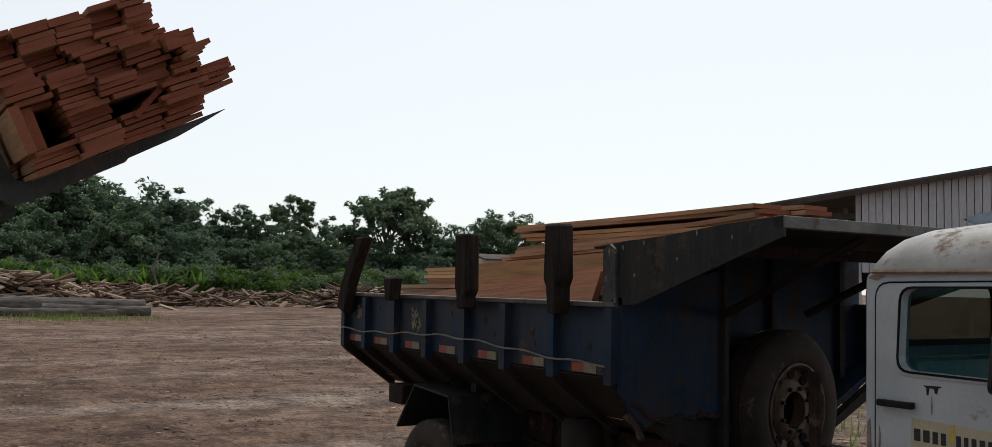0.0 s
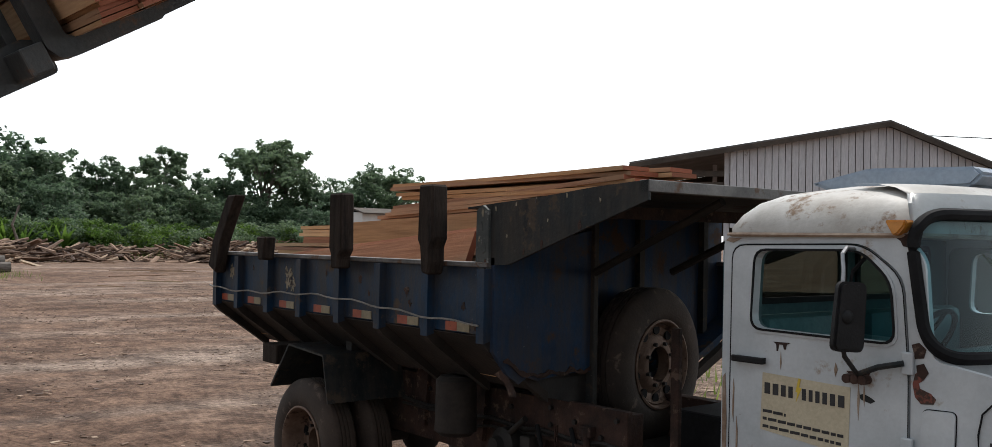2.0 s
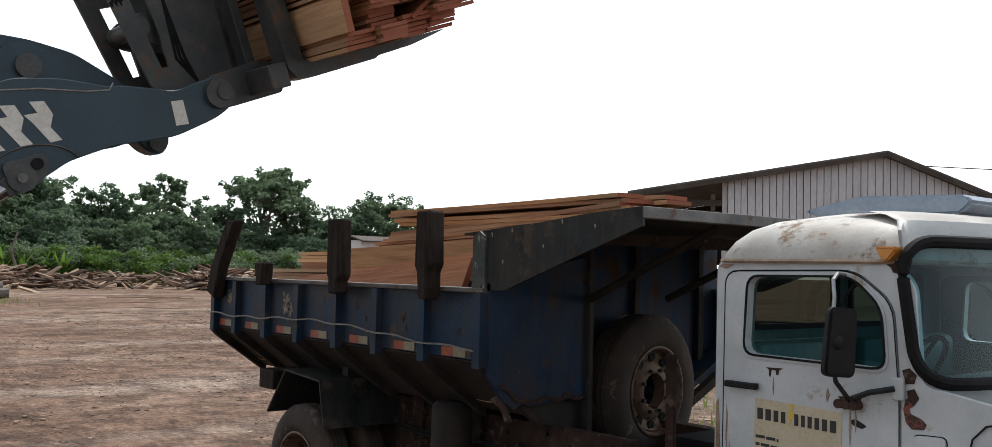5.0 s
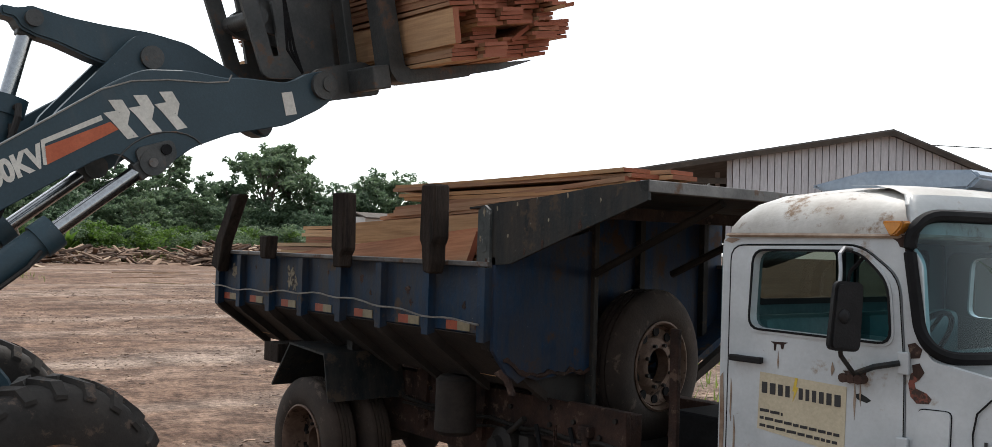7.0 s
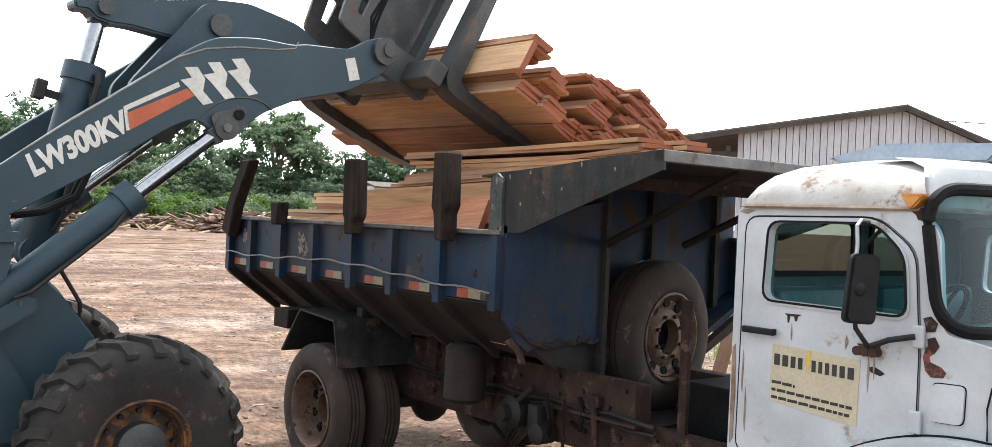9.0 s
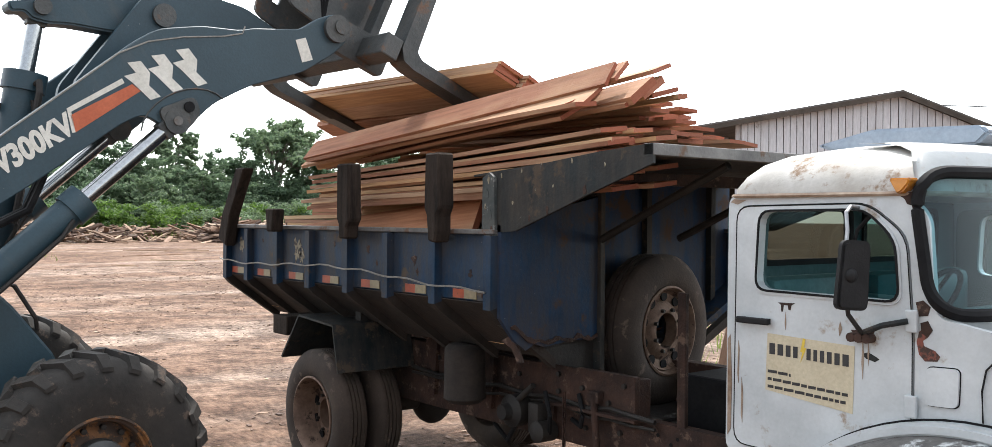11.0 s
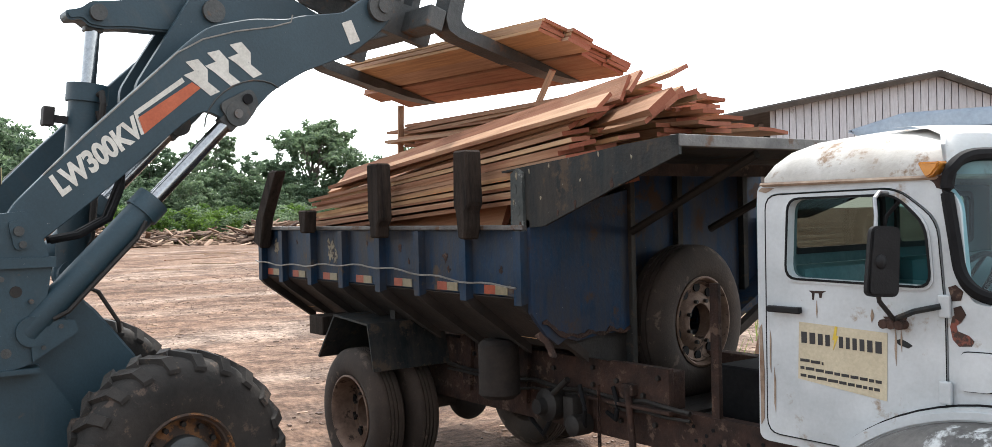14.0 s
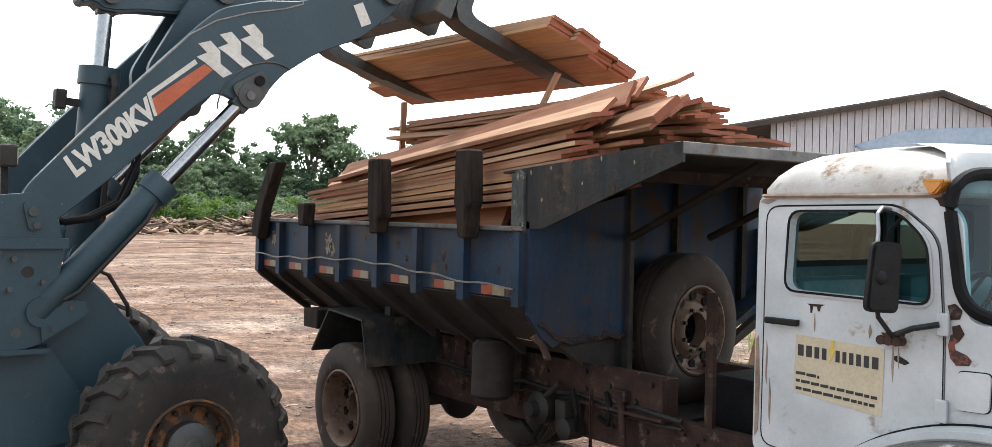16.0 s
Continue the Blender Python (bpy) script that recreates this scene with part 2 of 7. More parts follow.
M_DEBRIS = sawn_wood("weathered_offcut", [(0.16, 0.11, 0.08), (0.34, 0.22, 0.13), (0.46, 0.34, 0.22), (0.25, 0.15, 0.1)])
M_BOARD = sawn_wood("fresh_red_hardwood", [(0.28, 0.125, 0.072), (0.4, 0.2, 0.12), (0.48, 0.29, 0.18), (0.33, 0.15, 0.088), (0.53, 0.355, 0.235)])
M_BOARDTAN = sawn_wood("sun_bleached_hardwood", [(0.58, 0.36, 0.19), (0.66, 0.46, 0.28), (0.52, 0.28, 0.13), (0.62, 0.4, 0.22)])
M_BOARDRED = sawn_wood("red_sunlit_hardwood", [(0.4, 0.15, 0.075), (0.46, 0.2, 0.1)])
M_SHEDWALL = surface("pale_grey_wall_boards", (0.56, 0.55, 0.57), (0.7, 0.69, 0.71), 1.2, 0.8, 0, 0.1, 25, (0.25, 0.21, 0.18), 0.66, 2.0, stretch=(1, 1, 0.2))
M_SHEDROOF = surface("grey_roof_sheeting", (0.1, 0.09, 0.085), (0.2, 0.18, 0.165), 1.0, 0.75, 0.1, 0.1, 20)
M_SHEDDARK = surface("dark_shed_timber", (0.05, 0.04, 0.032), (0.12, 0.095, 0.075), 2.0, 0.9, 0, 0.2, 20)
M_PLASTER = surface("whitewashed_wall", (0.68, 0.68, 0.66), (0.8, 0.8, 0.78), 0.8, 0.85, 0, 0.05, 20)
M_BLACK = surface("black_rubber_trim", (0.008, 0.008, 0.009), (0.018, 0.018, 0.019), 5.0, 0.7, 0, 0.05, spec=0.12)
M_PLASTIC = surface("black_textured_plastic", (0.008, 0.008, 0.009), (0.018, 0.018, 0.019), 6.0, 0.5, 0, 0.1, 90, spec=0.2)
M_AMBER = surface("amber_lens", (0.55, 0.2, 0.02), (0.7, 0.3, 0.04), 8.0, 0.2, 0, 0.02, spec=0.6)
M_REFR = surface("red_reflective_tape", (0.28, 0.05, 0.022), (0.42, 0.09, 0.04), 8.0, 0.4, 0, 0.02, wear=(0.16, 0.09, 0.06), wear_at=0.66, wear_scale=20)
M_REFW = surface("dusty_white_reflective_tape", (0.2, 0.165, 0.1), (0.34, 0.28, 0.175), 8.0, 0.45, 0, 0.02)
M_WIRE = surface("galvanised_wire", (0.17, 0.16, 0.145), (0.3, 0.285, 0.26), 10, 0.5, 0.5, 0.05)
M_SIGN = surface("cream_sign_panel", (0.5, 0.43, 0.3), (0.62, 0.55, 0.4), 3.0, 0.45, 0, 0.01, 60, (0.4, 0.32, 0.2), 0.68, 6.0)
M_INK = surface("black_sign_ink", (0.015, 0.015, 0.018), (0.03, 0.03, 0.032), 9.0, 0.5, 0, 0)
M_YELLOW = surface("yellow_sign_ink", (0.6, 0.42, 0.04), (0.7, 0.5, 0.06), 9.0, 0.5, 0, 0)
M_SEAT = surface("sea_green_vinyl", (0.05, 0.13, 0.135), (0.08, 0.19, 0.195), 3.0, 0.5, 0, 0.05, spec=0.15)
M_CABIN = surface("dull_teal_cab_lining", (0.055, 0.105, 0.11), (0.09, 0.15, 0.155), 3.0, 0.8, 0, 0.03, spec=0.08)
M_PRIMER = surface("red_oxide_primer", (0.13, 0.035, 0.024), (0.26, 0.075, 0.05), 14.0, 0.7, 0, 0.1, 60, (0.05, 0.03, 0.023), 0.5, 18.0)
M_GLASS = glass_mat("window_glass", (0.6, 0.78, 0.8))
# dark tint added to the rear panes to dim the bright view behind
M_DIMGLASS = glass_mat("dimming_window_glass", (0.3, 0.32, 0.29))
M_SCREENGLASS = glass_mat("windscreen_glass", (0.45, 0.66, 0.7), 0.07)
# distance haze is put into these two greens: paler and greyer than leaves
M_LEAF = leaf_mat("hazed_tree_foliage", (0.09, 0.14, 0.092), (0.235, 0.32, 0.195))
M_LEAF2 = leaf_mat("hazed_dark_tree_foliage", (0.072, 0.117, 0.08), (0.18, 0.26, 0.16))
M_LEAFBRIGHT = leaf_mat("bright_undergrowth", (0.06, 0.12, 0.02), (0.15, 0.25, 0.05))
M_GRASS = leaf_mat("yard_grass", (0.1, 0.15, 0.03), (0.24, 0.3, 0.08))
M_BARK = surface("pale_tree_bark", (0.1, 0.085, 0.07), (0.22, 0.19, 0.16), 2.0, 0.9, 0, 0.3, 15, stretch=(3, 3, 0.5))


# ---- mesh tools ----
def part(name, bm, material, parent=None, label="", smooth=False):
    bmesh.ops.recalc_face_normals(bm, faces=bm.faces)
    me = bpy.data.meshes.new(name)
    if smooth:
        for f in bm.faces:
            f.smooth = True
        for e in bm.edges:
            if len(e.link_faces) == 2 and e.calc_face_angle(0) > 0.7:
                e.smooth = False
    bm.to_mesh(me)
    bm.free()
    me.materials.append(material)
    ob = new(name, me)
    if parent:
        ob.parent = parent
    if label:
        tagged(ob, label)
    return ob


def thing(name, label, category, group="", kind="", at=None):
    ob = new(name)
    ob.empty_display_size = 0.2
    if at is not None:
        ob.matrix_world = at
    return tagged(ob, label, category, group, kind)


def group_node(name, parent, at=None, label=""):
    ob = new(name)
    ob.empty_display_size = 0.1
    ob.parent = parent
    if at is not None:
        ob.matrix_basis = at
    return tagged(ob, label)


def box(bm, lo, hi, m=None, bevel=0.0):
    lo, hi = Vector(lo), Vector(hi)
    mt = (m or Matrix()) @ Matrix.Translation((lo + hi) / 2) @ Matrix.Diagonal((*(hi - lo), 1))
    r = bmesh.ops.create_cube(bm, size=1.0, matrix=mt)
    if bevel:
        es = list({e for v in r["verts"] for e in v.link_edges})
        bmesh.ops.bevel(bm, geom=es, offset=bevel, segments=2, profile=0.5, affect="EDGES")
    return bm


def rod(bm, p0, p1, r, r2=None, seg=14, caps=True):
    p0, p1 = Vector(p0), Vector(p1)
    d = p1 - p0
    mt = Matrix.Translation((p0 + p1) / 2) @ d.to_track_quat("Z", "Y").to_matrix().to_4x4()
    bmesh.ops.create_cone(bm, cap_ends=caps, segments=seg, radius1=r, radius2=r if r2 is None else r2, depth=d.length, matrix=mt)
    return bm


def tube(bm, pts, r, seg=8):
    pts = [Vector(p) for p in pts]
    rings = []
    for i, p in enumerate(pts):
        d = (pts[min(i + 1, len(pts) - 1)] - pts[max(i - 1, 0)]).normalized()
        q = d.to_track_quat("Z", "Y")
        rings.append([bm.verts.new(p + q @ Vector((r * math.cos(a), r * math.sin(a), 0))) for a in [2 * math.pi * k / seg for k in range(seg)]])
    for a, b in zip(rings, rings[1:]):
        for k in range(seg):
            bm.faces.new((a[k], a[(k + 1) % seg], b[(k + 1) % seg], b[k]))
    bm.faces.new(rings[0][::-1])
    bm.faces.new(rings[-1])
    return bm


def place3(axis, u, v, w):
    return {"x": (w, u, v), "y": (u, w, v), "z": (u, v, w)}[axis]


def prism(bm, pts, axis, a, b, holes=()):
    """An outline in the plane across axis, from a to b along it, with holes through it."""
    loops, edges = [pts, *holes], []
    for lp in loops:
        vs = [bm.verts.new(place3(axis, u, v, a)) for u, v in lp]
        edges += [bm.edges.new((vs[i], vs[(i + 1) % len(vs)])) for i in range(len(vs))]
    if holes:
        fs = [g for g in bmesh.ops.triangle_fill(bm, use_beauty=True, use_dissolve=False, edges=edges)["geom"] if isinstance(g, bmesh.types.BMFace)]
    else:
        fs = [bm.faces.new([e.verts[0] for e in edges])]
    ex = bmesh.ops.extrude_face_region(bm, geom=fs, use_keep_orig=True)
    bmesh.ops.translate(bm, vec=Vector(place3(axis, 0, 0, b - a)), verts=[g for g in ex["geom"] if isinstance(g, bmesh.types.BMVert)])
    return bm


def rounded(pts, r, n=4):
    out = []
    for i, p in enumerate(pts):
        p, q, s = Vector(p), Vector(pts[i - 1]), Vector(pts[(i + 1) % len(pts)])
        rr = min(r, (q - p).length * 0.45, (s - p).length * 0.45)
        a, c = p + (q - p).normalized() * rr, p + (s - p).normalized() * rr
        for k in range(n + 1):
            t = k / n
            v = a * (1 - t) ** 2 + p * 2 * t * (1 - t) + c * t * t
            out.append((v.x, v.y))
    return out


def lathe(bm, profile, m=None, seg=40):
    """Profile of (radius, along) turned round the local x axis."""
    m = m or Matrix()
    rings = []
    for r, h in profile:
        rings.append([bm.verts.new(m @ Vector((h, r * math.cos(2 * math.pi * k / seg), r * math.sin(2 * math.pi * k / seg)))) for k in range(seg)])
    for a, b in zip(rings, rings[1:]):
        for k in range(seg):
            bm.faces.new((a[k], a[(k + 1) % seg], b[(k + 1) % seg], b[k]))
    return bm


def loft(bm, rings, close=True):
    vs = [[bm.verts.new(p) for p in ring] for ring in rings]
    n = len(vs[0])
    for a, b in zip(vs, vs[1:]):
        for k in range(n if close else n - 1):
            bm.faces.new((a[k], a[(k + 1) % n], b[(k + 1) % n], b[k]))
    return vs


def strip(bm, pts, axis, a, b, thick):
    """A bent sheet: a polyline in the plane across axis, from a to b along it."""
    n = len(pts)
    off = []
    for i in range(n):
        d = Vector(pts[min(i + 1, n - 1)]) - Vector(pts[max(i - 1, 0)])
        d.normalize()
        off.append((pts[i][0] - d.y * thick, pts[i][1] + d.x * thick))
    return prism(bm, list(pts) + off[::-1], axis, a, b)


def island_wood():
    m = bpy.data.materials.new("mixed_offcuts")
    m.use_nodes = True
    nt = m.node_tree
    b = nt.nodes["Principled BSDF"]
    geo = nt.nodes.new("ShaderNodeNewGeometry").outputs["Random Per Island"]
    col = ramp(nt, geo, [(0, (0.07, 0.045, 0.035)), (0.45, (0.2, 0.125, 0.085)), (0.8, (0.36, 0.24, 0.165)), (1, (0.55, 0.43, 0.31))])
    co = nt.nodes.new("ShaderNodeTexCoord").outputs["Object"]
    col = blend(nt, 0.5, col, ramp(nt, noise_tex(nt, co, 5, 4), [(0.3, (0.45, 0.42, 0.4)), (0.7, (1, 1, 1))]), "MULTIPLY")
    nt.links.new(col, b.inputs["Base Color"])
    b.inputs["Roughness"].default_value = 0.9
    return m


M_OFFCUT = island_wood()


# ---- ground ----
def build_ground():
    bm = bmesh.new()
    xs = [-900, -400, -200] + list(range(-140, -20, 6)) + [-20 + 0.4 * i for i in range(0, 62)] + [5 + i for i in range(16)] + [30, 50, 100, 300, 900]
    ys = [-900, -300, -100, -40] + [-20 + 1.0 * i for i in range(0, 11)] + [-9 + 0.4 * i for i in range(0, 60)] + [15 + i for i in range(16)] + list(range(36, 90, 6)) + [120, 200, 400, 900]
    grid = []
    for x in xs:
        row = []
        for y in ys:
            near = abs(x) < 150 and -30 < y < 95
            h = 0.05 * noise.noise((x * 0.4, y * 0.4, 0)) + 0.03 * noise.noise((x * 1.3, y * 0.7, 4)) + 0.035 * abs(noise.noise((x * 1.1, y * 0.3, 9))) if near else 0.0
            if -2.5 < x < 7 and -8 < y < 3.2:
                h *= 0.15
            row.append(bm.verts.new((x, y, h)))
        grid.append(row)
    for a, b in zip(grid, grid[1:]):
        for k in range(len(ys) - 1):
            bm.faces.new((a[k], b[k], b[k + 1], a[k + 1]))
    return tagged(part("ground", bm, M_DIRT, smooth=True), "packed brown earth of a sawmill yard", "ground", kind="structure")


build_ground()


def scatter_bits(name, n, area, size, material, label, category, high=(0.004, 0.011)):
    """Loose chips and pebbles lying on the yard."""
    rng = random.Random(len(name) + n)
    verts, faces = [], []
    for _ in range(n):
        x, y = rng.uniform(area[0], area[1]), rng.uniform(area[2], area[3])
        l, w, h = rng.uniform(*size), rng.uniform(*size) * 0.5, rng.uniform(*high)
        a = rng.uniform(0, math.pi)
        ca, sa = math.cos(a), math.sin(a)
        i = len(verts)
        for dz in (0.0, h):
            for dx, dy in ((-l, -w), (l, -w * 0.8), (l * 0.9, w), (-l * 0.8, w * 0.9)):
                verts.append((x + (dx * ca - dy * sa) / 2, y + (dx * sa + dy * ca) / 2, 0.005 + dz))
        faces += [(i + 4, i + 5, i + 6, i + 7), (i, i + 1, i + 5, i + 4), (i + 1, i + 2, i + 6, i + 5), (i + 2, i + 3, i + 7, i + 6), (i + 3, i, i + 4, i + 7)]
    me = bpy.data.meshes.new(name)
    me.from_pydata(verts, [], faces)
    me.materials.append(material)
    return tagged(new(name, me), label, category, kind="stuff")


scatter_bits("wood_chips", 5200, (-34, 4, -9, 16), (0.03, 0.13), M_OFFCUT, "pale wood chips and bark scattered on the earth", "wood chips")
scatter_bits("pebbles", 6000, (-20, 5, -9, 12), (0.015, 0.05), M_RIM, "small reddish stones pressed into the earth", "pebbles")


# ---- trees ----
def leaf_cards(rng, verts, faces, c, r, n, size, flat=0.75):
    """A clump of small leaves on a ragged shell about c."""
    for _ in range(n):
        d = Vector((rng.gauss(0, 1), rng.gauss(0, 1), rng.gauss(0, 1))).normalized()
        p = Vector(c) + Vector((d.x * r, d.y * r, d.z * r * flat)) * rng.uniform(0.55, 1.1)
        s = size * rng.uniform(0.6, 1.4)
        u = Vector((rng.gauss(0, 1), rng.gauss(0, 1), rng.gauss(0, 0.6))).normalized()
        v = u.cross(d + Vector((rng.uniform(-.5, .5), rng.uniform(-.5, .5), 0.4))).normalized()
        i = len(verts)
        verts += [tuple(p - u * s), tuple(p - v * s * 0.45), tuple(p + u * s - Vector((0, 0, s * 0.3))), tuple(p + v * s * 0.45)]
        faces.append((i, i + 1, i + 2, i + 3))


def limb(bm, p0, p1, r0, r1, rng, seg=6):
    pts = [Vector(p0).lerp(Vector(p1), k / 3) + (Vector((rng.uniform(-1, 1), rng.uniform(-1, 1), 0)) * 0.12 * (Vector(p1) - Vector(p0)).length * (0 < k < 3)) for k in range(4)]
    rings = []
    for i, p in enumerate(pts):
        d = (pts[min(i + 1, 3)] - pts[max(i - 1, 0)]).normalized()
        q = d.to_track_quat("Z", "Y")
        r = r0 + (r1 - r0) * i / 3
        rings.append([p + q @ Vector((r * math.cos(2 * math.pi * k / seg), r * math.sin(2 * math.pi * k / seg), 0)) for k in range(seg)])
    loft(bm, rings)


def tree(seed, h, spread, open_=0.0, dark=False, trunk_h=0.45):
    """Trunk, limbs and a ragged dome of leaf clumps; open_ leaves gaps between them."""
    rng = random.Random(seed)
    t = thing("tree", "tall broadleaf rainforest tree with a ragged green crown" if not dark else "dense dark green rainforest tree beside the yard", "tree",
              group="trees along the edge of the yard")
    bm = bmesh.new()
    th = h * trunk_h
    lean = Vector((rng.uniform(-0.4, 0.4), rng.uniform(-0.4, 0.4), th))
    limb(bm, (0, 0, -0.2), lean, 0.028 * h * 0.6, 0.016 * h * 0.6, rng, 8)
    verts, faces = [], []
    n = int(22 - 6 * open_)
    for i in range(n):
        a = 2.4 * i + rng.uniform(-0.5, 0.5)
        q = math.sqrt((i + 0.3) / n)
        rr = spread * q * rng.uniform(0.75, 1.0)
        dome = math.sqrt(max(0.0, 1 - 0.8 * q * q))
        p = Vector((rr * math.cos(a), rr * math.sin(a), th + (h - th) * (dome * rng.uniform(0.5, 0.93) - 0.12 * q)))
        mid = lean.lerp(p, 0.55) + Vector((rng.uniform(-.3, .3), rng.uniform(-.3, .3), 0.06 * h))
        limb(bm, lean * rng.uniform(0.7, 1.0), mid, 0.008 * h, 0.0045 * h, rng, 5)
        limb(bm, mid, p, 0.0045 * h, 0.015, rng, 5)
        cr = spread * rng.uniform(0.24, 0.4) * (1 - 0.3 * open_)
        for j in range(8):
            g = p + Vector((rng.gauss(0, 0.55), rng.gauss(0, 0.5), rng.gauss(0, 0.42))) * cr
            leaf_cards(rng, verts, faces, g, cr * rng.uniform(0.25, 0.55), int(56 * (1 - 0.35 * open_)), 0.16, 0.7)
    part("trunk", bm, M_BARK, t, smooth=True)
    me = bpy.data.meshes.new("crown")
    me.from_pydata(verts, [], faces)
    me.materials.append(M_LEAF2 if dark else M_LEAF)
    crown = new("crown", me)
    crown.parent = t
    return t


def bush(seed, h, w):
    rng = random.Random(seed)
    verts, faces = [], []
    for _ in range(14):
        q = Vector((rng.uniform(-w, w), rng.uniform(-w, w), rng.uniform(0.25, 0.85) * h))
        leaf_cards(rng, verts, faces, q, h * rng.uniform(0.14, 0.32), 110, 0.15, 0.6)
    me = bpy.data.meshes.new("bush")
    me.from_pydata(verts, [], faces)
    me.materials.append(M_LEAF if seed % 3 else M_LEAFBRIGHT)
    return tagged(new("bush", me), "leafy green undergrowth at the foot of the trees", "bush", group="bushes along the edge of the yard")


def broadleaf_plant(seed, h):
    """A banana-like plant: long arching blades from one foot."""
    rng = random.Random(seed)
    verts, faces = [], []
    for k in range(16):
        a, lean = rng.uniform(0, 6.28), rng.uniform(0.25, 0.8)
        L, w = h * rng.uniform(0.7, 1.1), 0.22 * rng.uniform(0.7, 1.2)
        side = Vector((-math.sin(a), math.cos(a), 0))
        prev = None
        for s in range(6):
            t = s / 5
            c = Vector((math.cos(a) * lean * L * t * t, math.sin(a) * lean * L * t * t, L * (t - 0.35 * lean * t * t * t)))
            ww = w * math.sin(math.pi * min(0.98, 0.12 + 0.86 * t))
            i = len(verts)
            verts += [tuple(c - side * ww), tuple(c + side * ww)]
            if prev is not None:
                faces.append((prev, prev + 1, i + 1, i))
            prev = i
    me = bpy.data.meshes.new("broadleaf_plant")
    me.from_pydata(verts, [], faces)
    me.materials.append(M_LEAFBRIGHT)
    return tagged(new("broadleaf_plant", me), "bright green broadleaf plant with long arching blades", "plant", group="broadleaf plants at the edge of the yard")


def build_woods():
    rng = random.Random(5)
    kinds = [tree(11, 9.5, 3.4, 0.3, trunk_h=0.5), tree(12, 8.5, 3.2, 0.15, trunk_h=0.22), tree(13, 10, 3.6, 0.0, True, 0.25), tree(14, 8, 3.2, 0.1, True, 0.16), tree(15, 9, 2.6, 0.8, trunk_h=0.55), tree(16, 7.5, 3.4, 0.0, trunk_h=0.14)]
    first = {}

    def put(i, x, y, s):
        m = Matrix.Translation((x, y, 0)) @ Matrix.Rotation(rng.uniform(0, 6.28), 4, "Z") @ Matrix.Scale(s, 4)
        if i not in first:
            first[i] = kinds[i]
            kinds[i].matrix_world = m
        else:
            c = copy_thing(kinds[i], m)
            c.scale = (s, s, s)
    # front rank with its outline of high and low crowns
    for x, y, h, i in ((-101, 5, 13.6, 2), (-103, 10, 14.4, 0), (-102, 14.5, 14.0, 2), (-100, 19, 13.4, 3), (-99, 23, 11.4, 5), (-101, 26.5, 10.6, 3), (-100, 29.5, 10.8, 1),
                       (-98, 33, 9.6, 1), (-102, 36.8, 11.9, 4), (-97, 40, 9.3, 5), (-96, 43, 9.6, 1), (-97, 46.5, 13.2, 0), (-98, 49.5, 13.4, 4), (-96, 51.5, 10.4, 2),
                       (-93, 54.5, 10.0, 3), (-94, 58.5, 11.6, 2), (-93, 61.5, 11.0, 0), (-97, 66, 8.2, 5), (-104, 1, 12.5, 3), (-106, -5, 12, 2), (-104, -12, 11, 0),
                       (-90, 30, 6.6, 5), (-89, 38, 6.2, 1), (-88, 48, 6.8, 3), (-91, 22, 7.4, 5), (-92, 14, 8.2, 1), (-90, 6, 8.0, 3), (-95, 17, 9.4, 5), (-94, 8.5, 9.2, 1)):
        put(i, x, y, 1.06 * h / (9.5, 8.5, 10, 8, 9, 7.5)[i])
    for k in range(44):
        put((3, 5, 1)[k % 3], -92 - 5 * rng.random(), -12 + 1.9 * k + rng.uniform(-1, 1), rng.uniform(0.6, 0.95))
    for k in range(26):
        put(k % 6, -112 - 10 * rng.random(), -14 + 3.2 * k + rng.uniform(-1, 1), rng.uniform(1.3, 1.62) if k < 11 else rng.uniform(0.85, 1.05))
    b0 = [bush(s, 3.6, 2.2) for s in (1, 2, 3)]
    for b in b0:
        b.matrix_world = Matrix.Translation((-86, 10 + 7 * b0.index(b), 0))
    for k in range(80):
        copy_thing(b0[k % 3], Matrix.Translation((-82 - 10 * rng.random(), -6 + 0.98 * k + rng.uniform(-1, 1), -0.1 + 0.6 * rng.random())) @ Matrix.Rotation(rng.uniform(0, 6.28), 4, "Z"))
    p0 = [broadleaf_plant(s, 3.2) for s in (21, 22)]
    for i, p in enumerate(p0):
        p.matrix_world = Matrix.Translation((-82, 8 + 3 * i, 0))
    for k in range(20):
        copy_thing(p0[k % 2], Matrix.Translation((-80 - 4 * rng.random(), 2 + 1.0 * k + rng.uniform(-.5, .5), 0)) @ Matrix.Rotation(rng.uniform(0, 6.28), 4, "Z"))
    # a palm-like plant and shrubs on the far side of the truck
    for x, y, s in ((-4.5, 24, 1.0), (-1.0, 26, 0.9), (1.2, 22, 1.1)):
        c = copy_thing(p0[0], Matrix.Translation((x, y, 0)))
        c.scale = (s, s, s)


def build_ridge():
    """Low wooded rise far behind the trees."""
    bm = bmesh.new()
    rows = []
    for k in range(60):
        y = -120 + 5 * k
        h = (7.5 if y < 35 else 5.5) + 2.0 * noise.noise((y * 0.08, 0, 1)) + 0.9 * noise.noise((y * 0.5, 2, 1))
        rows.append([bm.verts.new(p) for p in ((-135, y, -0.3), (-140, y, h * 0.7), (-150, y, h), (-190, y, h * 0.9), (-240, y, -0.3))])
    for a, b in zip(rows, rows[1:]):
        for k in range(4):
            bm.faces.new((a[k], a[k + 1], b[k + 1], b[k]))
    tagged(part("backdrop", bm, M_RIDGE, smooth=True), "wooded rise far behind the yard", "hill", kind="structure")


M_RIDGE = surface("far_canopy", (0.03, 0.055, 0.022), (0.09, 0.14, 0.055), 0.35, 0.9, 0, 0.8, 1.2)
build_woods()
build_ridge()


